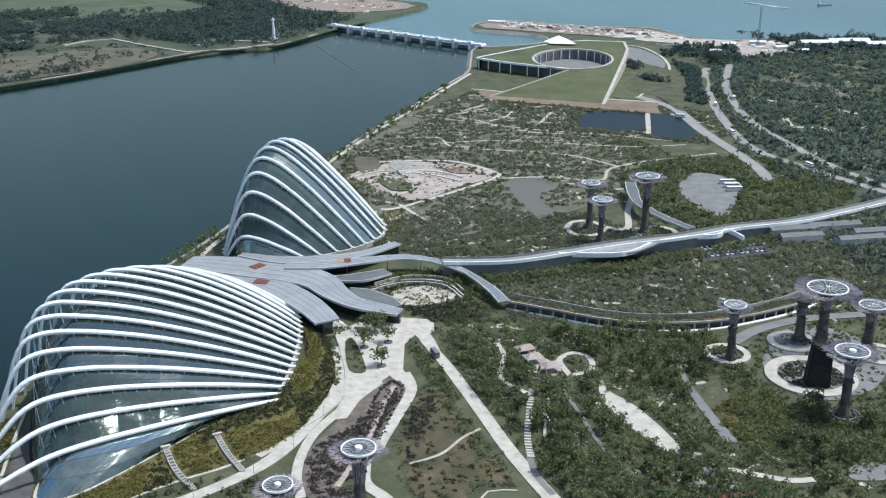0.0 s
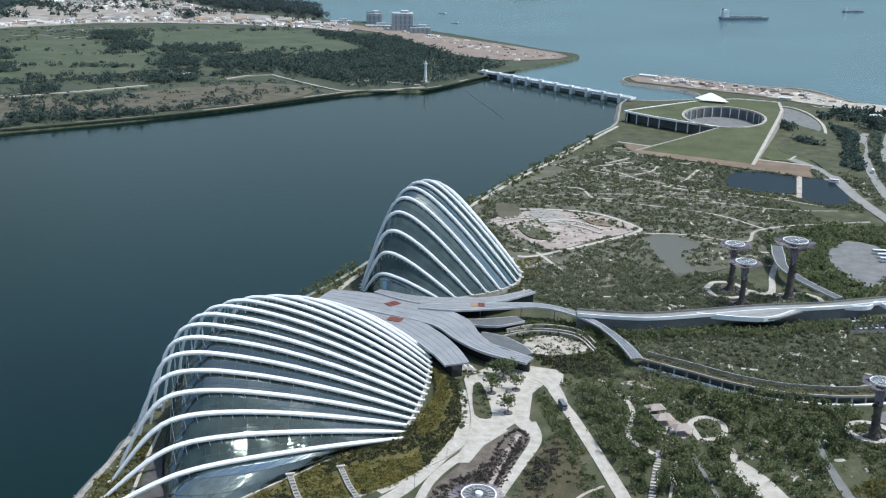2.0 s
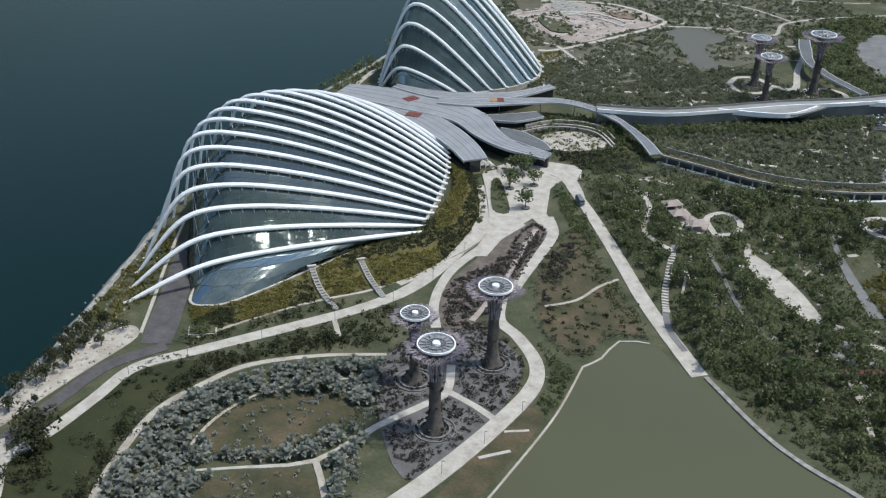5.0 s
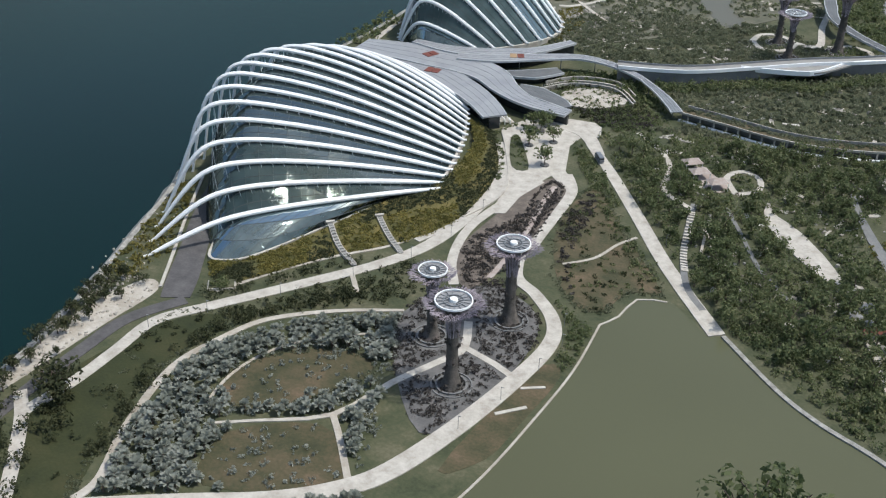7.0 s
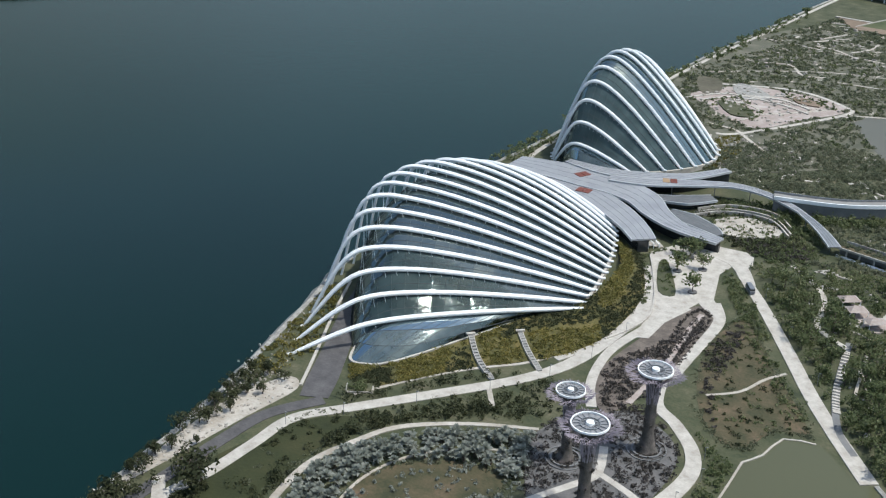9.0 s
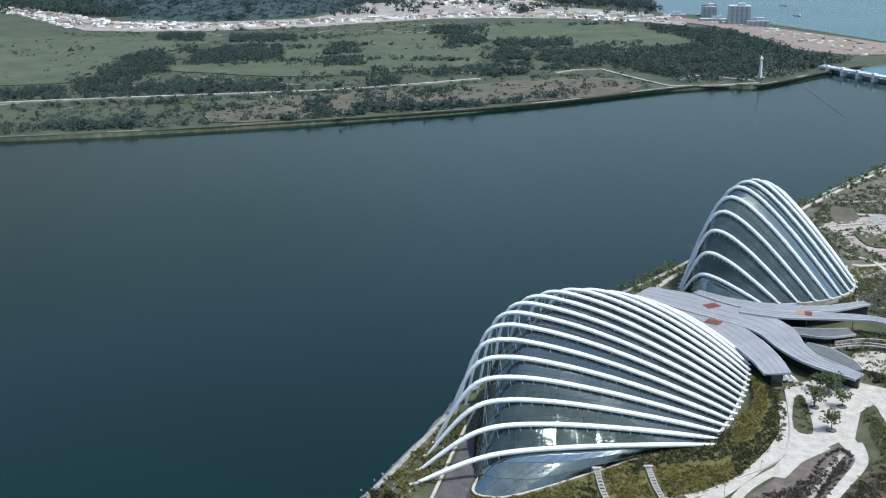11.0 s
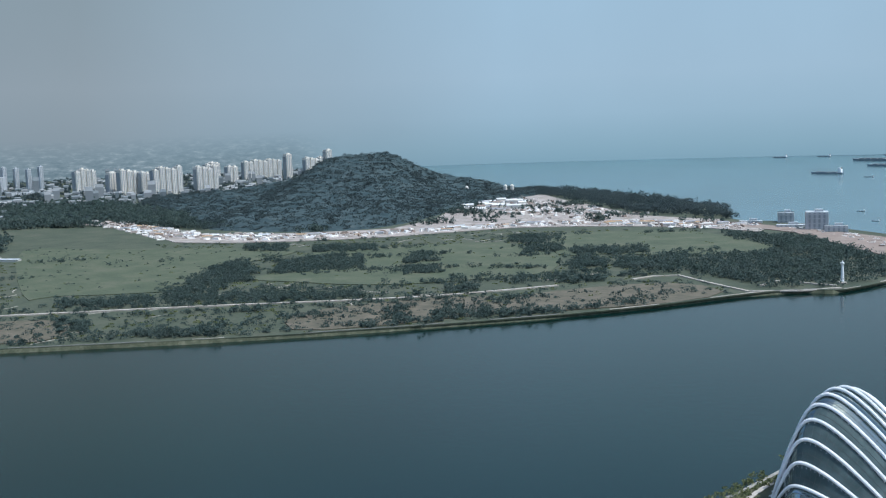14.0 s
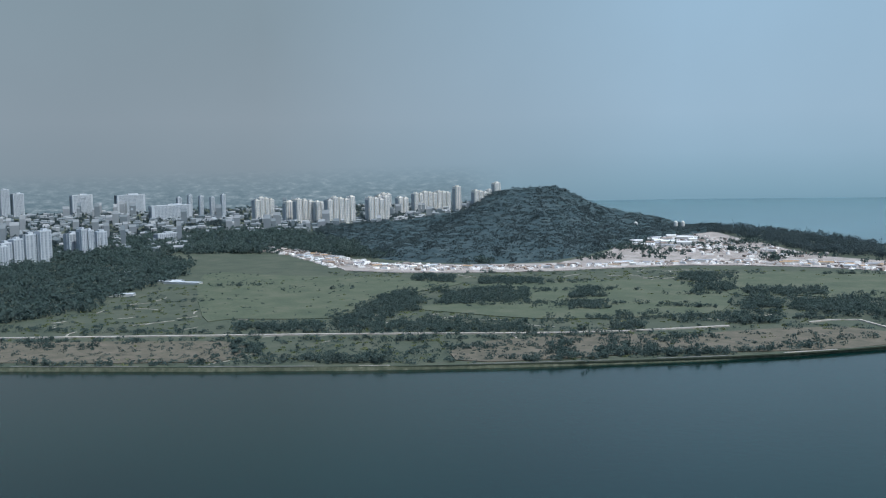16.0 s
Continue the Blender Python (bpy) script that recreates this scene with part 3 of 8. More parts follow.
area("supertree_plaza", [(-101, 274), (-95, 249), (-76, 219), (-65, 235), (-58, 257), (-56, 277), (-60, 289), (-68, 296), (-78, 300), (-90, 290)], M_GRAVEL, "dark gravel plaza round the steel trees", z=0.1, sub=4, clear=False)
area("sand_court", [(-201, 238), (-192, 262), (-184, 258), (-189, 236), (-194, 214), (-198, 196), (-202, 190), (-202, 215)], M_SAND, "pale sandy court by the shore", z=0.1, clear=False)
path("promenade", [(-205, 345), (-197, 316), (-187, 288), (-180, 268), (-176, 256)], [7, 9, 10, 11, 10], M_PROM, "dark grey paved promenade beside the glass dome")
path("promenade_kerb", [(-211, 337), (-201, 307), (-190, 277), (-184, 260)], 1.1, M_PATH, "pale kerb along the promenade", z=0.4, category="kerb")
path("path", [(-172, 256), (-184, 240), (-188, 221), (-191, 200), (-193, 180), (-194, 150)], 5, M_PROM, "dark grey paved path along the shore")
path("path", [(-186, 190), (-181, 206), (-178, 224), (-175, 242), (-162, 256), (-140, 278), (-119, 300), (-107, 319), (-100, 345), (-97, 369), (-99, 390), (-107, 412)], [4.2, 4.4, 4.4, 4.6, 5, 5, 5.6, 5.4, 5, 5], M_PATH, "pale concrete path curving round the dome")
path("path", [(-165, 264), (-150, 284), (-136, 299), (-120, 313), (-109, 331), (-100, 352)], 1.3, M_SAND, "narrow pale path along the foot of the mound")
path("path", [(-126, 290), (-120, 280)], 1.8, M_SAND, "short pale path beside the concrete path")
path("plaza_kerb", [(-108.9, 423.8), (-102.6, 407.2), (-95.7, 386.4), (-92.6, 368.8), (-95.4, 355.2), (-101.7, 342)], 1.0, M_PATH, "pale kerb round the planted mound", z=0.6, category="kerb", clear=0.2)
area("mulch_bed", [(-77.5, 386.2), (-69.0, 378.1), (-69.6, 352.5), (-72.1, 329.6), (-76.4, 315.7), (-85.6, 293.7), (-95.6, 316.4), (-92.4, 340.6), (-84.2, 369.0)], M_MULCH, "brown mulched bed round the hedge loop", z=0.07, sub=3, clear=False)
area("entrance_plaza", [(-109.7, 426.7), (-101.9, 439.6), (-87.6, 447.5), (-71.5, 447.1), (-67.6, 443.2), (-66.1, 432.6), (-74.3, 428.5), (-77, 419.4), (-73.3, 394.3), (-65.5, 381.9), (-68.4, 377.2), (-78, 388.3), (-84.7, 371.6), (-87.3, 350.8), (-93.5, 348.6), (-92.2, 371.5), (-95.5, 386.5), (-104.8, 412.6)], M_PATH, "pale concrete entrance plaza", z=0.13, sub=0, clear=True)
area("bed", [(-103, 416.3), (-100.9, 421.5), (-93, 404.6), (-88.4, 390.1), (-95.7, 390.9)], M_GROUND, "dark planted bed on the plaza", z=0.3, sub=3, clear=False)
path("path", [(-81.2, 382.3), (-89.6, 360.7), (-96.1, 340.3), (-97.5, 325.4), (-95.6, 309.3), (-90.4, 295.8)], [4.5, 4, 3.6, 3.6, 3.6], M_PATH, "pale path curving from the plaza to the steel trees")
path("path", [(-72.3, 391.7), (-66.9, 377.5), (-68.3, 357.1), (-70.2, 340.4), (-71.5, 327.4)], [5, 4.5, 4, 4], M_PATH, "pale path along the hedge loop")
path("path", [(-92.2, 385.7), (-93.9, 371.0), (-98.4, 351.5), (-106.1, 332.3), (-112.8, 319.7)], [6, 5, 4.5, 4, 3.5], M_PATH, "pale paved path below the planted mound")
path("path", [(-74.3, 379.4), (-75.4, 367.2), (-75.7, 347.8), (-76.6, 329.7), (-78.1, 316.7), (-80.1, 304.1)], 2.2, M_PINK, "pinkish strip between clipped hedges", clear=0.3)
path("path", [(-193, 197), (-185, 187), (-176, 172), (-168, 157)], 4.0, M_PATH, "pale path from the shore")
path("path", [(-152, 164), (-150, 173), (-155, 194), (-157, 222), (-150, 241), (-141, 255), (-122, 267), (-101, 275)], [2.6, 2.6, 2.4, 2.2, 1.4], M_SAND, "curved pale path round the palm garden")
path("path", [(-136, 191), (-139, 220), (-133, 239), (-120, 252), (-104, 260)], 1.0, M_SAND, "thin pale path in the palm garden", clear=0.3)
path("path", [(-133, 203), (-122, 208), (-102, 218), (-91, 238), (-80, 254), (-76, 262), (-79, 276)], [1, 1.2, 2.2, 2.6, 2.8, 2.8], M_PATH, "pale path to the steel trees", sub=3)
path("path", [(-102, 218), (-96, 209), (-86, 192)], 2.0, M_SAND, "pale path in the palm garden")
path("path", [(-76, 262), (-65, 257), (-57, 252)], 2.4, M_PATH, "pale path to the steel trees", sub=2)
path("path", [(-190, 138), (-160, 157), (-129, 171), (-104, 181), (-88, 191), (-78, 202), (-67, 224), (-57, 250), (-51, 272), (-53, 286), (-62, 299), (-71, 308), (-74, 324)], [6, 6, 6, 6.5, 6, 5, 4.5, 4], M_PATH, "wide pale path curving past the pond")
path("path", [(-58, 234), (-50, 240)], 1.2, M_PATH, "short pale spur path", sub=2)
path("path", [(-54, 248), (-47, 251)], 1.0, M_PATH, "short pale spur path", sub=2)
path("path", [(-82, 438), (-72, 432), (-63, 414)], [7, 7, 5], M_PATH, "pale paving joining the plaza and the straight path")
path("path", [(-69, 424), (-56, 401), (-38, 365), (-22, 332), (-1, 296)], [4, 5.0, 5.4, 5.6, 6], M_PATH, "straight pale concrete path to the pond", sub=3)
path("path", [(-19, 384), (-19, 370), (-18, 344), (-14, 322), (-7, 309)], 2.4, M_PATHG, "stepped path through the trees")
path("path", [(-12, 376), (-12, 346)], 1.0, M_SAND, "low pale wall beside the stepped path", z=0.8, sub=2, category="wall")
area("terrace", [(8, 394), (13, 385), (23, 374), (37, 347), (33, 341), (17, 362), (9, 378)], M_PATH, "pale concrete terrace among trees", z=0.13, sub=2)
path("path", [(-51, 443), (-40, 430), (-33, 415), (-32, 392), (-19, 379)], 2.2, M_PATH, "winding pale path among trees")
area("court", [(-23, 418), (-15, 413), (-8, 404), (-11, 397), (-19, 403)], M_PINK, "pinkish paved court with kiosks among trees", z=0.13, sub=4)
path("path", [(-4, 398), (4, 404), (4, 415), (-3, 420), (-9, 412), (-4, 398)], 2.6, M_PATH, "round pale path", sub=4)
path("path", [(-9, 392), (-5, 381), (1, 365), (9, 343), (20, 325)], 1.6, M_PATHG, "grey path among trees")
path("path", [(40, 420), (43, 400), (48, 378), (56, 352)], [1.6, 2.4, 4, 5], M_PATHG, "grey path among trees", clear=0.0)
area("terrace", [(93.6, 337.8), (100.7, 344.3), (114, 344.3), (115.9, 337.2), (103.8, 333), (94.4, 332.4)], M_PATHG, "small grey terrace among trees", z=0.13, sub=3)
path("path", [(51.9, 333.2), (62.2, 330.9), (73.2, 328.8), (81, 330.6)], 3, M_PATH, "pale terrace path")
area("dragonfly_court", [(82, 440), (76, 415), (90, 390), (112, 398), (124, 415), (132, 440), (110, 462), (92, 458)], M_PATHG, "grey paved court under the tall steel trees", z=0.1, sub=4, clear=True)
path("path", [(66, 440), (78, 455), (100, 470), (130, 480)], 6, M_PATHG, "grey path under the tall steel trees")
area("meadow_ground", [(-145, 584), (-176, 650), (-174, 788), (-150, 880), (-100, 925), (-16, 815), (41, 720), (7, 637), (-45, 587), (-103, 545)], M_DRYM, "dry grey-olive meadow garden ground", z=0.02, sub=2, clear=False)
area("forest_floor", [(120, 700), (420, 620), (520, 1050), (310, 1230), (160, 1180), (130, 1050), (140, 900)], M_FARLAND, "dark green woodland floor", z=0.02, sub=2, clear=False)
area("cove", [(-160, 679), (-139, 711), (-107, 717), (-71, 705), (-65, 685), (-84, 660), (-105, 628), (-125, 638), (-145, 661)], M_PINK, "pink and grey bare court beyond the tall dome", z=0.1, sub=3)
path("path", [(-125, 606), (-110, 616), (-64, 681), (-66, 700), (-100, 722), (-150, 712)], 3.0, M_PATH, "pale path round the bare court")
path("path", [(-120, 650), (-95, 668), (-72, 690)], 2.5, M_SAND, "pale track across the bare court")
area("pond", [(-56, 672), (-42, 688), (-19, 671), (-30, 645), (-19, 617), (-30, 604), (-46, 642)], M_PONDB, "grey brown pond in the meadow garden", z=0.05, category="water", sub=4)
path("path", [(-64, 681), (-30, 690), (7, 687), (14, 716), (40, 740), (62, 752), (90, 768)], 2.2, M_SAND, "pale path across the meadow garden")
path("path", [(-80, 757), (-18, 750), (18, 724)], 1.8, M_SAND, "pale path across the meadow garden")
path("path", [(-165, 738), (-79, 783), (23, 779), (70, 790)], 1.6, M_SAND, "pale path across the meadow garden")
path("path", [(-150, 860), (-90, 840), (-40, 822), (20, 812), (60, 800)], 1.8, M_SAND, "pale path across the meadow garden")
path("path", [(-192, 640), (-178, 733), (-168, 798), (-152, 881), (-133, 990), (-122, 1050)], 3.0, M_PATH, "pale shore promenade")
path("path", [(-205, 510), (-203, 545), (-193, 620), (-192, 640)], 3.0, M_PATH, "pale shore promenade")
path("path", [(-12, 586), (-8, 598), (2, 600), (10, 590), (6, 577), (-6, 575), (-12, 586)], 3.2, M_PATH, "ring path under the golden trees", sub=4)
path("path", [(10, 590), (23, 590), (24, 623), (28, 660)], [5, 4, 3.5, 3], M_PATH, "pale path under the steel trees")
path("path", [(30, 580), (44, 575), (50, 588), (40, 596), (28, 590)], 3.0, M_PATH, "pale path under the steel trees")
area("car_park", [(58, 681), (70, 712), (88, 708), (98, 686), (92, 655), (84, 625), (71, 623), (60, 656)], M_PATHG, "oval grey car park among trees", z=0.1, sub=4)
area("car_park", [(59, 562), (91, 577), (104, 560), (62, 540)], M_ASPH, "dark asphalt coach park", z=0.1, sub=0)
area("pond", [(-10, 868), (1, 895), (43, 888), (40, 831), (-7, 833)], M_PONDD, "dark reservoir pond", z=0.05, category="water", sub=2)
area("pond", [(48, 888), (77, 880), (79, 812), (45, 817)], M_PONDD, "dark reservoir pond", z=0.05, category="water", sub=2)
path("path", [(44, 820), (45, 855), (46, 895)], 4.0, M_SAND, "pale causeway between the dark ponds")
area("bank", [(-110, 968), (56, 934), (56, 890), (-92, 930)], M_BROWN, "brown earth bank before the barrage", z=0.3, sub=0)
path("path", [(-112, 972), (-40, 954), (58, 936)], 3.0, M_PATH, "pale path along the brown bank", z=0.5)
path("road", [(115, 1110), (109, 1083), (104, 985), (106, 883), (117, 790), (147, 738), (188, 684), (230, 640)], 7.5, M_ROAD, "pale grey two lane road", category="road")
path("road", [(140, 1135), (134, 1100), (122, 1000), (126, 885), (147, 800), (172, 730), (210, 670)], 7.5, M_ROAD, "pale grey two lane road", category="road")
path("road", [(40, 960), (59, 931), (72, 905), (87, 832), (112, 744), (118, 700)], [9, 10, 9, 8], M_ROAD, "pale dusty track", category="road")
path("road", [(118, 600), (150, 630), (190, 668), (240, 700)], 8, M_PATH, "pale service road", category="road")
area("barrage_plaza", [(30, 1225), (48, 1222), (65, 1180), (73, 1136), (68, 1098), (50, 1095), (37, 1105), (36, 1160)], M_PATHG, "grey curved plaza beside the barrage", z=0.14, sub=3)
path("path", [(25, 1236), (43, 1240), (60, 1214), (73, 1160), (76, 1105), (70, 1060)], 3, M_PATH, "pale curved path round the barrage plaza")
area("lawn", [(32, 1067), (53, 1066), (63, 1019), (53, 946), (35, 950), (18, 957)], M_GREENROOF, "green lawn beside the barrage ramp", z=0.1, sub=2)
path("path", [(54, 1010), (48, 985), (40, 956)], 2.2, M_PATH, "pale path across the lawn")
for pts in ([(-116, 857), (-95, 850), (-80, 835)], [(-108, 883), (-93, 908)], [(-113, 868), (-90, 893)], [(-82, 848), (-71, 864), (-67, 885)], [(-42, 840), (-34, 886)], [(-57, 819), (-38, 812), (-22, 813)], [(-141, 780), (-117, 787), (-103, 763), (-87, 765)], [(-134, 623), (-117, 618), (-108, 607), (-92, 585)], [(-118, 638), (-111, 660), (-119, 672), (-132, 675)]):
    path("path", pts, 2.2, M_SAND, "pale path in the meadow garden", clear=0.5)
area("brown_lawn", [(-166, 722), (-151, 721), (-144, 697), (-150, 683), (-160, 695)], M_FIELD, "dry brown lawn by the bare court", z=0.16, sub=3)
area("boulder_bed", [(-139, 708), (-135, 720), (-121, 711), (-111, 696), (-117, 687), (-128, 686)], M_ROCK, "grey boulder bed in the bare court", z=0.22, sub=3)
for pts in ([(135, 964), (148, 961), (162, 950)], [(188, 938), (203, 928), (221, 911)], [(157, 888), (157, 863), (161, 843)], [(159, 857), (180, 856), (185, 847)]):
    path("path", pts, 5.0, M_SAND, "pale track through the woodland", clear=2)
for x, y in ((177, 1047), (198, 1075), (192, 1030), (211, 1032), (237, 1080), (236, 1031), (260, 1094), (249, 1032), (221, 983), (177, 948), (250, 1136), (265, 1124), (277, 1163)):
    area("clearing", [(x - 9, y - 5), (x + 4, y - 9), (x + 10, y + 3), (x - 3, y + 14)], M_FIELD, "dry clearing in the woodland", z=0.12, sub=3)
area("sandy_ground", [(162, 1279), (196, 1300), (219, 1258), (208, 1203), (179, 1187), (154, 1177)], M_PINK, "pale sandy ground by the sea", z=0.2, sub=3)
for cx, cy, r_, w_ in ((94, 411, 16, 5.0), (62, 427.5, 8.5, 3.0), (92, 444, 9.5, 3.0)):
    path("ring_path", [(cx + r_ * math.cos(a * math.tau / 16), cy + r_ * math.sin(a * math.tau / 16)) for a in range(16)], w_, M_PATH, "pale ring path round a planted bed", z=0.3, sub=3, closed=True)
area("yard", [(58, 960), (75, 905), (95, 960), (108, 1050), (85, 1080), (40, 1130), (30, 1000)], M_GROUND, "scrubby yard beside the barrage", z=0.07, clear=False)
area("pier_ground", [(-140, 1356), (-140, 1405), (-110, 1420), (-4, 1380), (60, 1372), (110, 1306), (90, 1270), (0, 1310)], M_RUST, "reddish bare reclaimed ground on the point", z=0.2, sub=2)
area("sea_wall_ground", [(20, 1300), (110, 1255), (160, 1240), (160, 1290), (110, 1300), (60, 1360)], M_SAND, "pale bare ground by the sea", z=0.25, sub=2)

# ---- land across the bay: fields, tracks, banks ----
area("meadow", [(-1700, 1006), (-1556, 1081), (-1354, 1187), (-1224, 1200), (-1188, 1039), (-1096, 855), (-1092, 809), (-1179, 736), (-1228, 721)], M_MEADOW, "bright green open meadow", z=0.3, sub=3)
area("meadow", [(-1188, 1177), (-1106, 1311), (-980, 1418), (-876, 1342), (-818, 1330), (-734, 1177), (-767, 1108), (-806, 1039), (-883, 978), (-988, 956), (-1056, 951), (-1094, 1049)], M_MEADOW, "bright green open meadow", z=0.3, sub=3)
area("meadow", [(-949, 1543), (-888, 1632), (-773, 1683), (-606, 1564), (-539, 1479), (-622, 1391), (-745, 1367), (-818, 1330)], M_MEADOW, "pale green open meadow", z=0.3, sub=3)
area("field", [(-1270, 440), (-1225, 466), (-1041, 632), (-968, 615), (-935, 560), (-1100, 415), (-1200, 330)], M_FIELD, "dry brown field by the bank", z=0.3, sub=2)
area("field", [(-813, 792), (-775, 895), (-692, 976), (-630, 907), (-654, 842), (-698, 771), (-754, 726)], M_FIELD, "dry brown field by the bank", z=0.3, sub=2)
area("field", [(-658, 971), (-643, 1043), (-559, 1152), (-474, 1122), (-493, 1030), (-576, 934), (-610, 899)], M_FIELD, "scrubby brown field by the bank", z=0.3, sub=2)
path("track", [(-1266, 472), (-1119, 612), (-954, 767), (-778, 921), (-709, 1008), (-663, 1077)], 5, M_SAND, "pale track parallel to the bank", z=0.8, category="track")
path("track", [(-606, 1159), (-570, 1211), (-449, 1133), (-369, 1200)], 4, M_SAND, "pale track by the water", z=0.6, category="track", sub=2)
path("track", [(-452, 1176), (-447, 1217), (-410, 1215), (-378, 1212)], 4, M_SAND, "pale track by the water", z=0.6, category="track", sub=3)
BANK = smooth_line([(-1240, 256), (-1072, 408), (-894, 560), (-739, 707), (-590, 880), (-510, 994), (-441, 1124), (-395, 1174), (-361, 1196), (-325, 1322), (-300, 1390)], 14)[:, :2]
path("bank_grass", [tuple(p) for p in BANK[::7]], 4, M_FARLAND, "dull green grass strip on the far bank", z=0.35, category="bank")
k = 0
while k < len(BANK) - 6:
    n = int(rng.integers(4, 11))
    path("bank_edge", [tuple(p) for p in BANK[k:k + n:2]], float(rng.uniform(0.8, 1.8)), M_SAND if rng.random() < 0.4 else M_BANK, "broken pale stone edge of the far bank", z=0.8, category="kerb", sub=2)
    k += n + int(rng.integers(1, 7))
area("works_site", [(-2250, 1420), (-1937, 1345), (-1700, 1290), (-1532, 1200), (-1343, 1290), (-1208, 1430), (-1096, 1618), (-914, 1712), (-762, 1735), (-660, 1710), (-700, 1790), (-840, 1850), (-1091, 1790), (-1219, 1700), (-1305, 1530), (-1456, 1385), (-1640, 1320), (-1960, 1410)], M_WORKS, "pale bare construction ground", z=0.4, sub=2)
area("works_site", [(-1880, 2330), (-1571, 2069), (-1360, 1893), (-1230, 1760), (-1130, 1800), (-985, 1880), (-1071, 1977), (-1337, 2213), (-1600, 2420)], M_WORKS, "pinkish graded construction ground", z=0.45, sub=2)
area("works_site", [(-1290, 1500), (-1200, 1640), (-1000, 1790), (-800, 1800), (-800, 1885), (-989, 1913), (-1215, 2116), (-1497, 2268), (-1820, 2390), (-1640, 2060), (-1400, 1820), (-1330, 1640)], M_WORKS, "pale bare construction ground", z=0.36, sub=2)
area("beach", [(-791, 1851), (-660, 1800), (-520, 1735), (-329, 1622), (-262, 1560), (-300, 1495), (-403, 1489), (-603, 1717), (-760, 1790)], M_RUST, "pinkish bare sandy shore", z=0.45, sub=2)

# ---- the two glass domes ----
# plan of a dome: feet on the land side, feet on the water side (quadratics of s), rib height (cubic), arch shape, spacing
WIDE_DOME = dict(rx=(-116.0, 1.6, -13.5), ry=(356.9, 89.7, -11.4), lx=(-200.3, -63.8, 50.5), ly=(275.2, 152.9, 12.5), h=(8.65, 112.3, -117.5, 18.0),
                 knee=(0.78, 0.604, -0.556), rise=(1.37, 0.6), soft=0.522, gamma=1.046, count=15, total=16, foot=3.0, lean=(-1.3, 2.0))
TALL_DOME = dict(rx=(-146.3, 98.7, -70.5), ry=(511.6, 66.1, 0.9), lx=(-191.8, -23.6, 16.4), ly=(516.4, 11.3, 77.6), h=(11.56, 157.06, -170.33, 43.91),
                 knee=(0.815, -0.076, -0.019), rise=(1.256, -0.23), soft=0.618, gamma=1.15, count=10, total=11, foot=3.0, lean=(-1.0, 0.15))


def poly(c, s):
    return sum(k * s ** i for i, k in enumerate(c))


def arch(d, s, v):
    """Points of the arch at place s of the row, v from the land foot (0) to the water foot (1)."""
    s = s ** d["gamma"]
    v = np.asarray(v, float)
    R = np.array([poly(d["rx"], s), poly(d["ry"], s), d["foot"]])
    L = np.array([poly(d["lx"], s), poly(d["ly"], s), 0.0])
    k = min(0.96, max(0.5, poly(d["knee"], s)))
    p = max(0.8, poly(d["rise"], s))

    def form(u):
        up = 1 - np.clip(1 - u / k, 0, None) ** p
        leg = np.minimum((1 - u) / (1 - k), 3)
        return np.clip((up + leg - np.sqrt((up - leg) ** 2 + d["soft"] ** 2)) / 2, 0, None)

    sh = form(v) / form(np.linspace(0, 1, 120)).max()
    c = L - R
    n = np.array([-c[1], c[0], 0]) / math.hypot(c[0], c[1])
    n = n if n[1] > 0 else -n
    return R + np.outer(v, c) + np.outer(sh, (0, 0, max(4.0, poly(d["h"], s)))) + np.outer(sh, n * poly(d["lean"], s))


def sweep_bm(P, width, depth, taper=0.45):
    """A box girder along the points P, deep in the plane of the arch, slimmer at both feet."""
    P = np.asarray(P)
    n = len(P)
    T = np.gradient(P, axis=0)
    T /= np.linalg.norm(T, axis=1, keepdims=True)
    chord = P[-1] - P[0]
    side = np.cross(chord, (0, 0, 1.0))
    side /= np.linalg.norm(side)
    bm = bmesh.new()
    rows = []
    for i in range(n):
        up = np.cross(side, T[i])
        up = up if up[2] >= -0.3 else -up
        k = taper + (1 - taper) * min(1, 4 * min(i, n - 1 - i) / n)
        w, d = width * k / 2, depth * k / 2
        c, e = 0.62 * w, 0.75 * d
        ring = [(-w * 0.6, -d), (w * 0.6, -d), (w, -d * 0.35), (w, d - e), (w - c, d), (c - w, d), (-w, d - e), (-w, -d * 0.35)]
        rows.append([bm.verts.new(P[i] + side * x + up * y) for x, y in ring])
    for r0, r1 in zip(rows[:-1], rows[1:]):
        for k in range(8):
            bm.faces.new((r0[k], r0[(k + 1) % 8], r1[(k + 1) % 8], r1[k]))
    bm.faces.new(rows[0])
    bm.faces.new(rows[-1][::-1])
    return bm


def reach_at(reach, s):
    return min(reach[1], reach[0] + reach[2] * s)


def shell_point(d, s, v, reach):
    """The glass skin hangs under the arches and comes down to the ground before their water feet."""
    u = 0.02 + reach_at(reach, s) * v
    p = arch(d, s, [u])[0]
    drop = 1.2
    z = max(0.3, p[2] - drop)
    if v > 0.8:
        z *= math.sqrt(max(0.0, 1 - ((v - 0.8) / 0.2) ** 2))
    return np.array([p[0], p[1], max(z, 0.2)])


def rod(bm, a, b, r, seg=4):
    a, b = Vector(a), Vector(b)
    m = Matrix.Translation((a + b) / 2) @ (b - a).to_track_quat("Z", "Y").to_matrix().to_4x4()
    bmesh.ops.create_cone(bm, cap_ends=False, segments=seg, radius1=r, radius2=r, depth=(b - a).length, matrix=m)


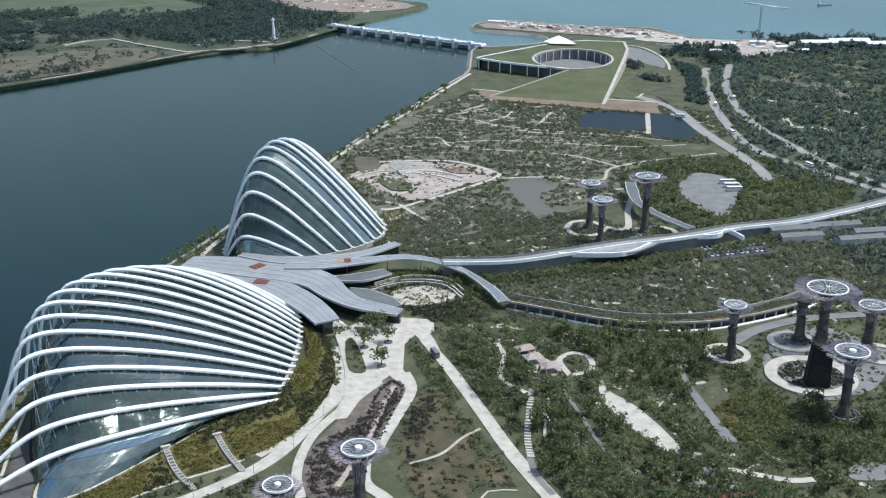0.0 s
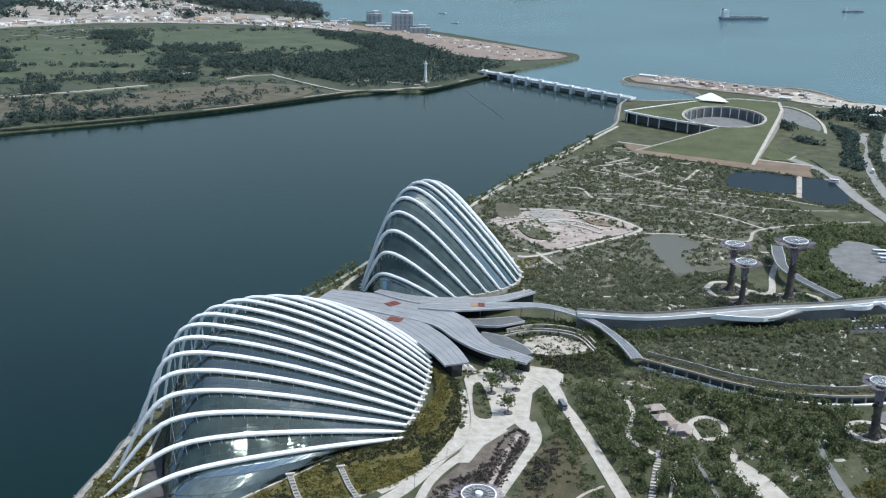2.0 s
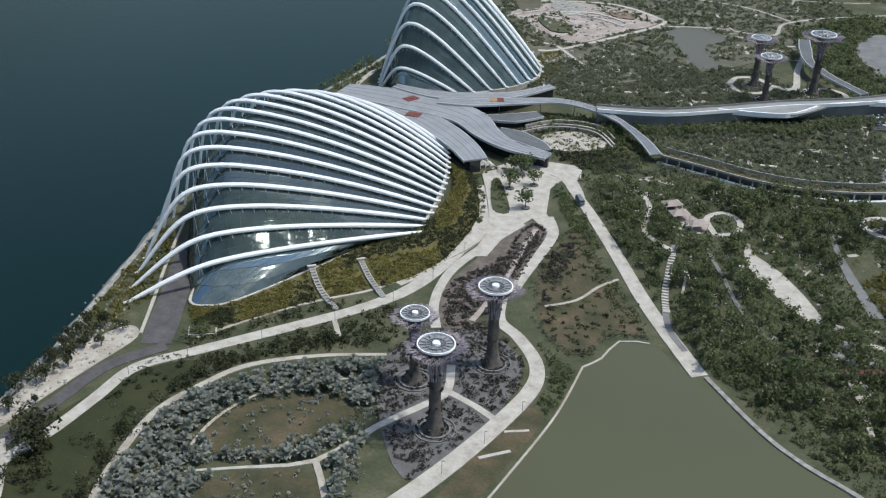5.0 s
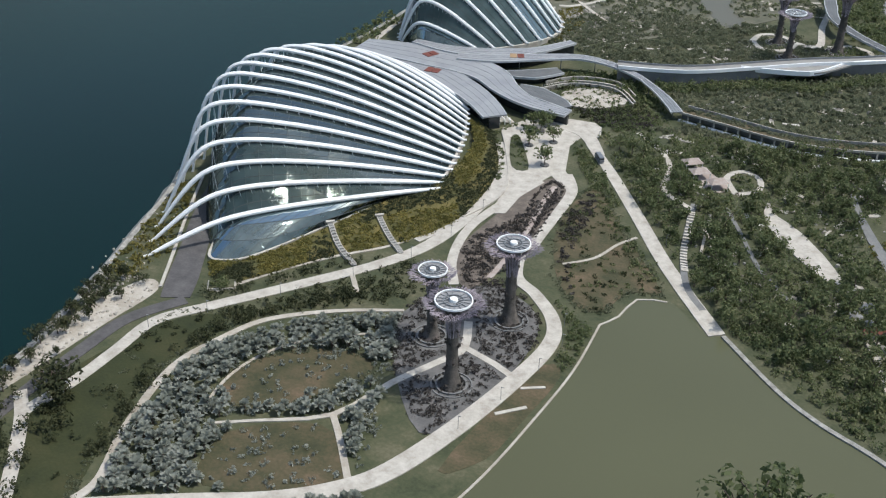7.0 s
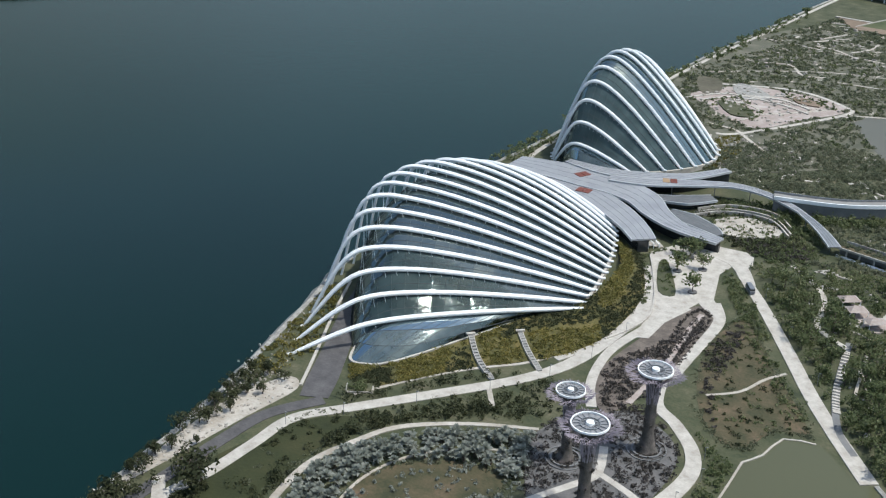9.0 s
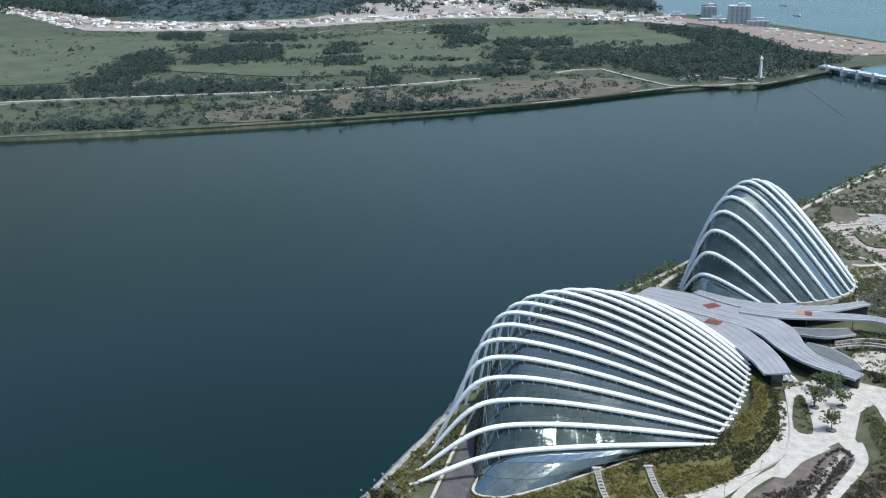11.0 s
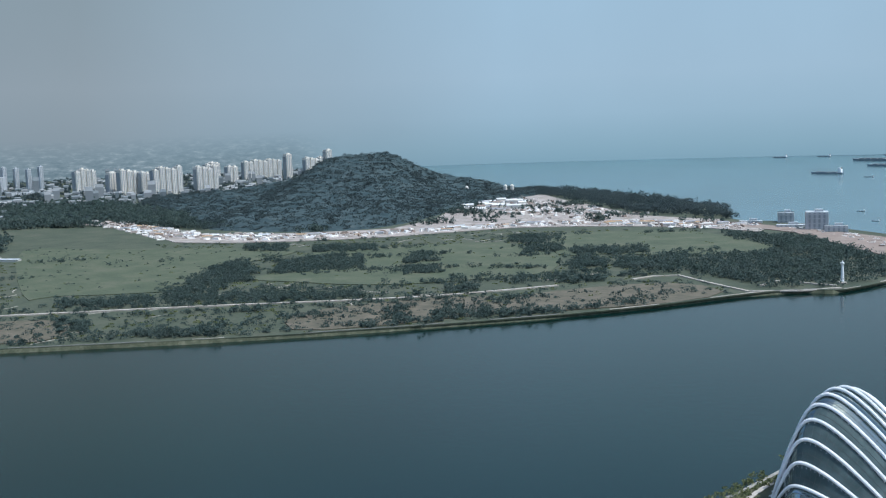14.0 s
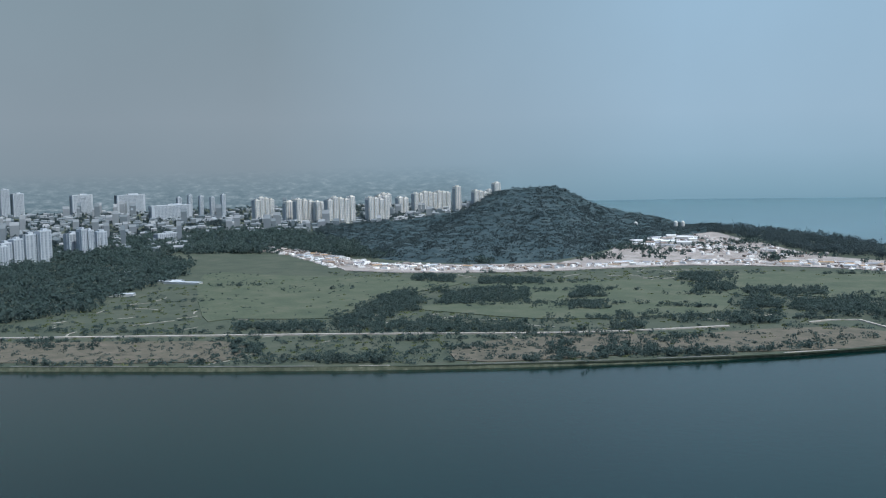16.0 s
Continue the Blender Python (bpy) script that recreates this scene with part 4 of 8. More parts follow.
def dome(d, label, width, depth, reach, front, glass):
    root = thing("conservatory", label, "greenhouse")
    n = d["count"] - 1
    t = 0.5 - 0.5 * np.cos(np.pi * np.linspace(0, 1, 49))
    for i in range(d["total"]):
        P = arch(d, i / n, t)
        P[-1, 2] = -0.5
        r = part("rib", sweep_bm(P, width, depth), M_WHITE, root, "white steel arched rib" if i == 0 else "")
        # struts between arch and skin
        bm = bmesh.new()
        for k in range(1, 22):
            v = k / 22.0
            q = shell_point(d, i / n, v, reach)
            a = arch(d, i / n, [0.02 + reach_at(reach, i / n) * v])[0]
            b2 = shell_point(d, i / n + 0.011, min(1, v + 0.008), reach)
            c2 = shell_point(d, max(0, i / n - 0.011), max(0, v - 0.008), reach)
            if a[2] - q[2] > 0.6:
                rod(bm, a, b2, 0.11, 3)
                rod(bm, a, c2, 0.11, 3)
        if len(bm.verts):
            part("bracing", bm, M_WHITE, r)["kind"] = "stuff"
        else:
            bm.free()
    # skin
    S = np.linspace(0.0, (d["total"] - 1) / n, (d["total"] - 1) * 2 + 1)
    V = np.linspace(0, 1, 37)
    grid = [[shell_point(d, s, v, reach) for v in V] for s in S]
    # glazed front below the first arch, bulging out to its sill
    sill = smooth_line([(*p, 0) for p in front], 8)
    sill = np.array([sill[int(round(k * (len(sill) - 1)))] for k in np.linspace(0, 1, len(V))])
    pre = []
    for k in (0.0, 0.33, 0.66):
        row = []
        for j in range(len(V)):
            a, b = sill[j], grid[0][j]
            p = a + (b - a) * k
            p[2] = 0.2 + max(0.0, b[2] - 0.2) * math.sin(k * math.pi / 2)
            row.append(p)
        pre.append(row)
    grid = pre + grid
    grid.append([np.array([p[0] + 0.5, p[1] + 8, 0.2]) for p in grid[-1]])
    m = len(V)
    # panes: one bay wide, twelve to a bay
    bays = [(0, 1), (1, 2), (2, 3)] + [(i, min(i + 2, len(grid) - 1)) for i in range(3, len(grid) - 1, 2)]
    for i0, i1 in bays:
        for j0 in range(0, m - 1, 3):
            sub = [grid[i][j] for i in range(i0, i1 + 1) for j in range(j0, j0 + 4)]
            quads = [(a * 4 + b, a * 4 + b + 1, a * 4 + b + 5, a * 4 + b + 4) for a in range(i1 - i0) for b in range(3)]
            gm = M_GLASSF if i0 < 3 else glass
            part("pane", mesh_of("pane", sub, quads, gm, True), gm, root, "tinted grey-blue glass pane" if (i0, j0) == (0, 0) else "")
    bm = bmesh.new()
    for i, row in enumerate(grid):
        for a, b in zip(row[:-1], row[1:]):
            if np.linalg.norm(b - a) > 0.05:
                rod(bm, a, b, 0.13, 3)
    for j in range(0, m, 2):
        for r0, r1 in zip(grid[:-1], grid[1:]):
            if np.linalg.norm(r1[j] - r0[j]) > 0.05:
                rod(bm, r0[j], r1[j], 0.10, 3)
    part("glazing_grid", bm, M_MULL, root, "grey glazing bars")["kind"] = "stuff"
    edge = [(p[0], p[1]) for p in sill]
    part("sill", ribbon_bm(np.array(edge), 1.0, -0.2, 0.9), M_PATH, root, "pale concrete sill")
    right = [g[0][:2] for g in grid[3:]]
    part("sill", ribbon_bm(np.array(right), 1.2, -0.2, 2.6), M_PATH, root)
    # planted floor inside
    left = [g[-1][:2] for g in grid[3:]]
    outline = edge[::-1] + [tuple(p) for p in right] + [tuple(p) for p in left[::-1]]
    return root, np.array(outline)


wide, wide_plan = dome(WIDE_DOME, "wide glass dome with white arched ribs fanning from one corner", 1.75, 1.7, (0.775, 0.90, 0.3),
                       [(-119, 359), (-132, 346), (-147, 318), (-163, 289), (-172, 282), (-178, 283), (-181, 292)], M_GLASS)
tall, tall_plan = dome(TALL_DOME, "tall steep glass dome with white arched ribs", 1.5, 1.7, (0.86, 0.92, 0.2),
                       [(-146, 511), (-155, 505), (-165, 503), (-175, 505), (-182, 512)], M_GLASST)
for plan in (wide_plan, tall_plan):
    KEEP_OUT.append((plan, None))
    pts = plan[::3]
    bm = slab_bm(pts, -0.3, 0.12)
    tagged(part("indoor_bed", bm, M_GROUND, None), "dark planted floor under the glass dome", "ground", kind="structure")


def indoor(plan, count, rad, label):
    P = free_spots(rng, plan, count, holes=[])
    c = plan.mean(0)
    P = c + (P - c) * 0.86
    thicket("indoor_planting", P, rng.uniform(*rad, len(P)), rng.uniform(2, 5, len(P)), 26, 0.7, M_LEAF, rng, label)


indoor(wide_plan, 260, (2, 4), "dark green planting under the glass")
indoor(tall_plan, 120, (2, 4), "dark green planting under the glass")

# planted mound on the land side of the wide dome
inner = smooth_line([(-176, 280, 0.3), (-163, 286, 0.9), (-146, 315, 1.6), (-131, 343, 2.4), (-119, 356, 2.9), (-115, 386, 2.9), (-117, 408, 2.7), (-125, 426, 1.8)], 6)
outer = smooth_line([(-166, 266, 0.1), (-156, 277, 0.1), (-137, 299, 0.1), (-121, 313, 0.1), (-108, 329, 0.1), (-101, 350, 0.1), (-100, 385, 0.1), (-112, 420, 0.1)], 6)
verts, faces = [], []
for a, b in zip(inner, outer):
    for k in np.linspace(0, 1, 9):
        p = a + (b - a) * k
        p[2] = a[2] + (b[2] - a[2]) * (k ** 1.4) + 0.25 * math.sin(p[0] * 0.9) * math.sin(k * math.pi) + 0.2
        verts.append(p)
for i in range(len(inner) - 1):
    for k in range(8):
        faces.append((i * 9 + k, i * 9 + k + 1, (i + 1) * 9 + k + 1, (i + 1) * 9 + k))
tagged(part("planted_mound", mesh_of("planted_mound", verts, faces, M_MOUND, True), M_MOUND, None), "yellow-green planted mound sloping down from the dome", "ground", kind="structure")
KEEP_OUT.append((np.vstack([inner[:, :2], outer[::-1, :2]]), None))
MOUND_STEPS = ([(-145.8, 316.7), (-137.2, 304.6), (-127.6, 295.7)], [(-130.5, 327.8), (-123.1, 317.9), (-115.0, 309.3)])
for pts in MOUND_STEPS:
    flight = thing("mound_steps", "pale stone steps with side walls down the planted mound", "steps")
    ln = smooth_line(pts, 8)[:, :2]
    for p, z in zip(ln, np.linspace(2.5, 0.35, len(ln))):
        bm = bmesh.new()
        box(bm, (p[0], p[1], z / 2), (1.7, 1.5, z + 0.5), math.degrees(math.atan2(pts[2][1] - pts[0][1], pts[2][0] - pts[0][0])) - 90, 0.05)
        part("step", bm, M_ROAD, flight)
    for o in (-0.95, 0.95):
        part("side_wall", ribbon_bm(ln, 0.22, -0.2, [2.8, 1.7, 0.6], shift=o), M_PATH, flight, "pale side wall")
    bm = bmesh.new()
    box(bm, (pts[0][0], pts[0][1], 3.2), (3.4, 1.2, 0.5), 35, 0.05)
    part("lintel", bm, M_PATH, flight, "pale lintel over the dark doorway")
k = rng.uniform(0, 1, (2400, 2))
ff = k[:, 0] * (len(inner) - 1.001)
ii = ff.astype(int)
ff = (ff - ii)[:, None]
ia, oa = inner[ii] * (1 - ff) + inner[ii + 1] * ff, outer[ii] * (1 - ff) + outer[ii + 1] * ff
P = ia + (oa - ia) * k[:, 1:]
P[:, 2] = ia[:, 2] + (oa[:, 2] - ia[:, 2]) * k[:, 1] ** 1.4 + 0.1
clear_ = np.minimum(near_line(P[:, :2], np.array(MOUND_STEPS[0])), near_line(P[:, :2], np.array(MOUND_STEPS[1]))) > 2.6
P, k = P[clear_], k[clear_]
wave = 0.5 * np.sin(P[:, 1] * 0.16 + 1.6 * np.sin(P[:, 0] * 0.13)) + 0.35 * np.sin(P[:, 0] * 0.31 - P[:, 1] * 0.07)
# sown in drifts: yellow under the glass, a dark belt, yellow again, then orange drifts with gaps
patch = np.where(k[:, 0] > 0.66, (0.5 - k[:, 1]) * 2, np.where(k[:, 0] > 0.47, (k[:, 1] - 0.42) * 2, wave * 1.6 + 0.35)) + wave * 0.5
P, k, patch = P[np.abs(patch) > 0.13], k[np.abs(patch) > 0.13], patch[np.abs(patch) > 0.13]
band = patch > 0
for sel, m_, lab in ((band, M_LEAFY, "yellow-green groundcover on the mound"), (~band, M_LEAFK, "dark olive groundcover on the mound")):
    Q = P[sel]
    me = leaf_mesh("groundcover", Q, rng.uniform(0.9, 1.9, len(Q)), rng.uniform(0.4, 0.9, len(Q)), 18, 0.4, m_, rng, 4)
    tagged(part("groundcover", me, m_, None), lab, "plants", kind="stuff")


# ---- the flowing entrance roofs ----
def canopy(pts, width, z, label, wall=True, material=M_ROOF, thick=0.7, inset=5.0, name="canopy", posts=0):
    line = smooth_line(pts, 7)
    KEEP_OUT.append((line[:, :2], 1.0 if posts else np.max(width) / 2 + 1))
    root = thing(name, label, "roof")
    zz = np.atleast_1d(z).astype(float)
    part("roof_slab", ribbon_bm(line, width, zz - thick, zz), material, root)
    w = np.atleast_1d(width).astype(float)
    for sgn in (1, -1):
        d = np.gradient(line[:, :2], axis=0)
        d /= np.linalg.norm(d, axis=1, keepdims=True)
        nn = np.stack([-d[:, 1], d[:, 0]], 1)
        ww = np.interp(np.linspace(0, 1, len(line)), np.linspace(0, 1, len(w)), w)
        edge = line[:, :2] + nn * (sgn * ww / 2)[:, None]
        part("fascia", ribbon_bm(edge, 0.45, zz - thick - 0.25, zz + 0.18), M_EAVE, root, "pale fascia edge")
    for f in (-0.25, 0.0, 0.25):
        seam = line[:, :2] + nn * (f * ww)[:, None]
        part("seam", ribbon_bm(seam, 0.16, zz - 0.1, zz + 0.05), M_SEAM, root, "dark roof seam")
    if wall:
        part("glazed_wall", ribbon_bm(line, np.maximum(w - inset, 1.5), -0.2, zz - thick - 0.02), M_DARK, root, "dark glazed wall")
    for k in range(4, len(line) - 2, 7) if posts else ():
        bm = bmesh.new()
        top = float(np.interp(k / (len(line) - 1), np.linspace(0, 1, len(zz)), zz)) - thick
        cyl(bm, (*line[k, :2], -0.3), 0.22, 0.18, top + 0.3, 8)
        part("column", bm, M_STEEL, root, "slim grey column")
    return root


canopy([(-203, 489), (-181, 486), (-161, 482), (-143, 478), (-128, 470), (-116, 456), (-102, 446), (-83, 441)], [14, 22, 24, 22, 18, 13, 9, 7], [6.5, 7, 7.4, 7.4, 7.2, 6.8, 6.2, 5.8], "grey seamed entrance roof sweeping between the domes", inset=7)
canopy([(-186, 477), (-167, 469), (-150, 462), (-134, 449), (-122, 437), (-113, 425)], [6, 11, 15, 15, 13, 11], [6.5, 7, 7.25, 7.2, 6.8, 6.4], "grey seamed entrance roof curving beside the wide dome", inset=6)
canopy([(-178, 500), (-153, 494), (-130, 500), (-115, 509), (-100, 529)], [4, 9, 9, 7, 4], [7.6, 8, 8, 7.8, 7.4], "grey seamed entrance roof below the tall dome")
canopy([(-150, 486), (-131, 490), (-112, 499), (-93, 507), (-78, 506), (-66, 500), (-57, 493)], [8, 10, 8, 6, 5, 4, 3], [8.2, 8.1, 8, 7.8, 7.2, 6.6, 6.0], "long grey curving walkway roof", wall=False, thick=0.5, posts=3)
canopy([(-58, 494), (-50, 484), (-43, 474), (-37, 463)], [3, 4, 5, 5.5], [6.0, 5.6, 5.0, 4.4], "grey glazed shelter roof at the walkway's end", wall=False, material=M_STEEL, thick=0.3, posts=2, name="shelter_roof")
canopy([(-124, 482), (-111, 486), (-99, 496)], [6, 11, 7], [4, 4, 3.8], "low dark grey roof beneath the entrance roofs", material=M_ROOFD, name="low_roof")
canopy([(-114, 467), (-104, 464), (-92, 458), (-86, 453)], [8, 12, 9, 4], [4, 4, 3.6, 3.4], "low dark grey roof beneath the entrance roofs", material=M_ROOFD, name="low_roof")
for cx, cy, turn, z, m1, m2 in ((-164, 485, 55, 7.4, M_RED, M_RED), (-122, 496.5, 18, 8.1, M_RED, M_TAN), (-156, 465, -5, 7.3, M_RED, M_RED)):
    r = thing("roof_hatch", "red and tan roof hatch on the grey roof", "hatch", (cx, cy, z), turn=turn)
    bm = bmesh.new()
    box(bm, (-1.8, 0, 0.0), (3.4, 5.4, 0.4), bevel=0.08)
    part("panel", bm, m2, r)
    bm = bmesh.new()
    box(bm, (1.9, 0, 0.0), (3.4, 5.4, 0.4), bevel=0.08)
    part("panel", bm, m1, r)

# sunken rock garden beside the roofs
area("rock_garden", [(-93, 476), (-81, 486), (-66, 482), (-62, 472), (-76, 461), (-89, 463)], M_SAND, "pale rock garden with boulders", z=0.3, sub=3, clear=False)
for i, (o, w) in enumerate(((0, 1.2), (5, 1.0), (-5, 1.0))):
    path("terrace_wall", [(-104, 480 + o), (-90, 492 + o), (-70, 492 + o), (-58, 476 + o)], w * 0.6, M_PATH, "curved pale terrace wall", z=0.6 + i * 0.3, category="wall", clear=0.2)


for ol, n_, m_ in (([(-106, 484), (-90, 497), (-68, 498), (-52, 480), (-44, 468), (-40, 474), (-52, 494), (-68, 508), (-96, 506), (-112, 494)], 240, M_LEAF),
                   ([(-112, 476), (-98, 486), (-78, 490), (-64, 482), (-60, 474), (-78, 486), (-94, 480), (-104, 470)], 60, M_LEAFK),
                   ([(-100, 462), (-86, 458), (-64, 466), (-56, 476), (-48, 466), (-60, 450), (-82, 450)], 120, M_LEAFK)):
    P = free_spots(rng, ol, n_, [])
    thicket("terrace_planting", P, rng.uniform(0.9, 2.0, len(P)), rng.uniform(0.8, 2.2, len(P)), 28, 0.45, m_, rng, "dark planting on the terraces round the rock garden")


# ---- raised walkway ----
def walkway():
    root = thing("raised_walkway", "long grey raised walkway with a white parapet", "bridge")
    line = smooth_line([(-72, 503), (-40, 510), (-11, 527), (19, 545), (50, 560), (84, 583), (120, 604), (154, 634), (190, 668)], 7)
    KEEP_OUT.append((line[:, :2], 1.5))
    z = np.array([8, 7.5, 7, 7, 7, 6.5, 5, 3, 1.0])
    part("deck", ribbon_bm(line, 7.0, z - 0.8, z), M_ROAD, root, "grey paved deck")
    d = np.gradient(line[:, :2], axis=0)
    d /= np.linalg.norm(d, axis=1, keepdims=True)
    nn = np.stack([-d[:, 1], d[:, 0]], 1)
    # added wall closes the gap below and stands in for the deck's shadow
    part("shade_wall", ribbon_bm(line[:, :2] - nn * 2.6, 0.5, -0.2, z - 0.8), M_PATHG, root, "grey wall added under the deck as its shadow band")
    part("parapet", ribbon_bm(line[:, :2] - nn * 3.5, 0.7, z - 0.7, z + 1.0), M_WHITE, root, "white parapet")
    bend = smooth_line([(-14, 526), (19, 531), (37, 551), (56, 562), (71, 567), (76, 576), (80, 574), (85, 565)], 5)
    side_deck = smooth_line([(-12, 529), (19, 537), (37, 554), (56, 566), (70, 571)], 6)
    part("deck", ribbon_bm(side_deck[:, :2], [3, 11, 8, 8, 8], 5.4, 6.3), M_ROAD, root, "grey paved landing")
    part("parapet", ribbon_bm(bend[:, :2], 0.9, 4.8, 7.2), M_WHITE, root, "white zigzag outer parapet")
    part("parapet", ribbon_bm(line[:, :2] + nn * 3.5, 0.4, z - 0.9, z + 1.0), M_STEEL, root)
    for k in range(4, len(line) - 10, 5):
        bm = bmesh.new()
        cyl(bm, (0, 0, 0), 0.55, 0.55, 7)
        o = part("column", bm, M_PATH, root)
        o.location = (*line[k, :2], -0.3)
        o.scale.z = (np.interp(k / (len(line) - 1), np.linspace(0, 1, 9), z) - 0.6) / 7
    return root


walkway()
line = smooth_line([(-66, 494), (-38, 500), (-9, 516), (22, 523), (48, 542), (88, 570), (124, 594), (154, 622)], 12)[:, :2]
P = line[rng.integers(0, len(line), 560)] + rng.normal(0, 2.6, (560, 2))
thicket("walkway_planting", P, rng.uniform(1.6, 3.0, 560), rng.uniform(2.6, 4.6, 560), 28, 0.55, M_LEAF, rng, "dense dark green planting under the raised walkway")

# branch roofs of the far steel-tree group
canopy([(26, 660), (27, 640), (30, 618), (42, 596), (58, 575)], [6, 7, 5, 5, 5], [8, 8, 7.5, 7, 7], "grey curved roof beside the far steel trees", wall=False, material=M_ROOFD, name="shelter_roof")


# ---- curved arcade ----
def arcade():
    root = thing("arcade", "long curved arcade with a planted roof and pale columns", "building")
    pts = [(-35, 467), (-13, 460), (8, 453), (30, 451), (56, 456), (77, 467), (97, 481), (108, 492)]
    line = smooth_line(pts, 8)
    KEEP_OUT.append((line[:, :2], 5.0))
    part("roof", ribbon_bm(line, 6.5, 3.5, 4.0, shift=0.6), M_LAWN, root, "olive planted roof")
    part("roof_edge", ribbon_bm(line, 0.5, 3.3, 4.3, shift=-2.6), M_PATH, root, "pale roof edge")
    part("terrace_wall", ribbon_bm(line, 0.35, -0.2, 4.4, shift=6.5), M_PATH, root, "pale terrace wall behind the roof")
    part("back_wall", ribbon_bm(line, 0.6, -0.2, 3.5, shift=0.6), M_PATHG, root, "grey shaded back wall")
    part("floor_edge", ribbon_bm(line, 1.6, -0.2, 0.5, shift=-3.2), M_WHITE, root, "white kerb")
    d = np.gradient(line[:, :2], axis=0)
    d /= np.linalg.norm(d, axis=1, keepdims=True)
    nn = np.stack([-d[:, 1], d[:, 0]], 1)
    bm = bmesh.new()
    box(bm, (0, 0, 1.6), (0.7, 0.5, 3.7), bevel=0.05)
    me = bpy.data.meshes.new("column")
    bm.to_mesh(me)
    bm.free()
    me.materials.append(M_PATH)
    for k in range(2, len(line), 2):
        o = part("column", me, M_PATH, root)
        o.location = (*(line[k, :2] - nn[k] * 2.2), 0)
        o.rotation_euler.z = math.atan2(d[k, 1], d[k, 0])
    return root


arcade()
line = smooth_line([(-35, 469), (-13, 462), (8, 455), (30, 453), (56, 458), (77, 469), (97, 483)], 12)[:, :2]
P = line[rng.integers(0, len(line), 420)] + rng.normal(0, 1.1, (420, 2))
thicket("roof_planting", P, rng.uniform(0.7, 1.4, 420), rng.uniform(0.4, 0.9, 420), 24, 0.4, M_LEAFO, rng, "olive planting on the arcade roof", 3.9)


# ---- steel trees ----
def steel_tree(x, y, h, diam, spread=1.7, disc=True, seed=0, trunk_r=1.7):
    r0 = np.random.default_rng(seed)
    root = thing("steel_tree", "steel tree with dark planted trunk and white rimmed disc", "garden sculpture", (x, y, 0), group="steel trees")
    R = diam / 2
    bm = bmesh.new()
    prof = [(trunk_r * 2.1, 0.0), (trunk_r * 1.5, h * 0.06), (trunk_r * 1.15, h * 0.18), (trunk_r, h * 0.42), (trunk_r * 0.95, h * 0.7), (trunk_r * 1.15, h * 0.84), (trunk_r * 1.7, h * 0.93), (trunk_r * 0.4, h * 0.95)]
    seg = 20
    rings = [[bm.verts.new((r * (1 + 0.10 * math.sin(k * 5.1 + z)) * math.cos(k * math.tau / seg), r * (1 + 0.10 * math.sin(k * 5.1 + z)) * math.sin(k * math.tau / seg), z)) for k in range(seg)] for r, z in prof]
    for a, b in zip(rings[:-1], rings[1:]):
        for k in range(seg):
            bm.faces.new((a[k], a[(k + 1) % seg], b[(k + 1) % seg], b[k]))
    bm.faces.new(rings[-1])
    part("trunk", bm, M_TRUNK, root, "dark planted trunk", smooth=True)
    # rough planting on the trunk
    n = 46
    ang, zz = r0.uniform(0, math.tau, n), r0.uniform(0.02, 0.8, n) * h
    rr = np.interp(zz / h, [0, 0.2, 0.8], [trunk_r * 1.9, trunk_r * 1.05, trunk_r * 0.95])
    me = leaf_mesh("trunk_planting", np.column_stack([rr * np.cos(ang), rr * np.sin(ang), zz]), np.full(n, 0.7), np.full(n, 0.9), 12, 0.4, M_LEAFR, r0, 3)
    part("trunk_planting", me, M_LEAFR, root, "dark purple-brown planting")["kind"] = "stuff"
    # flaring rods that fork near the rim
    rods = max(32, int(diam * 3.2))
    bm = bmesh.new()
    prev = None
    for rr_, z in ((trunk_r * 0.95, 0.60), (trunk_r * 1.15, 0.74), (R * 0.42, 0.84), (R * 0.8, 0.92), (R * 1.1, 0.965)):
        p = Vector((rr_, 0, z * h))
        if prev is not None:
            rod(bm, prev, p, 0.13, 4)
        prev = p
    base = prev
    for k in range(5):
        a = (k - 2) * 0.10
        tip = Vector((R * (spread - 0.10 * abs(k - 2)) * math.cos(a), R * spread * math.sin(a), h * (0.955 + 0.012 * (k % 3))))
        rod(bm, base, tip, 0.06, 3)
        for s_ in (-0.06, 0.06):
            b2 = base.lerp(tip, 0.5)
            rod(bm, b2, b2 + Vector((R * 0.22 * math.cos(a + s_), R * 0.22 * math.sin(a + s_ * 3), 0.3)), 0.06, 3)
    bm_me = bpy.data.meshes.new("rod")
    bm.to_mesh(bm_me)
    bm.free()
    bm_me.materials.append(M_ROD)
    for k in range(rods):
        o = part("rod", bm_me, M_ROD, root)
        o.rotation_euler.z = k * math.tau / rods + r0.uniform(-0.04, 0.04)
        o.scale = (r0.uniform(0.84, 1.08),) * 2 + (r0.uniform(0.97, 1.01),)
    rods_open = diam > 16 or y > 400
    if disc:
        def ring(r_in, r_out, z0, z1, sg=48):
            b = bmesh.new()
            c = [[b.verts.new((r * math.cos(k * math.tau / sg), r * math.sin(k * math.tau / sg), z)) for r, z in ((r_in, z0), (r_out, z0), (r_out, z1), (r_in, z1))] for k in range(sg)]
            for k in range(sg):
                for j in range(4):
                    b.faces.new((c[k][j], c[k][(j + 1) % 4], c[(k + 1) % sg][(j + 1) % 4], c[(k + 1) % sg][j]))
            return b
        part("rim", ring(R * 0.935, R * 1.0, h - 0.5, h + 0.1), M_WHITE, root, "white steel rim")
        part("inner_ring", ring(R * 0.50, R * 0.54, h - 0.4, h - 0.1), M_STEEL, root)
        bm = bmesh.new()
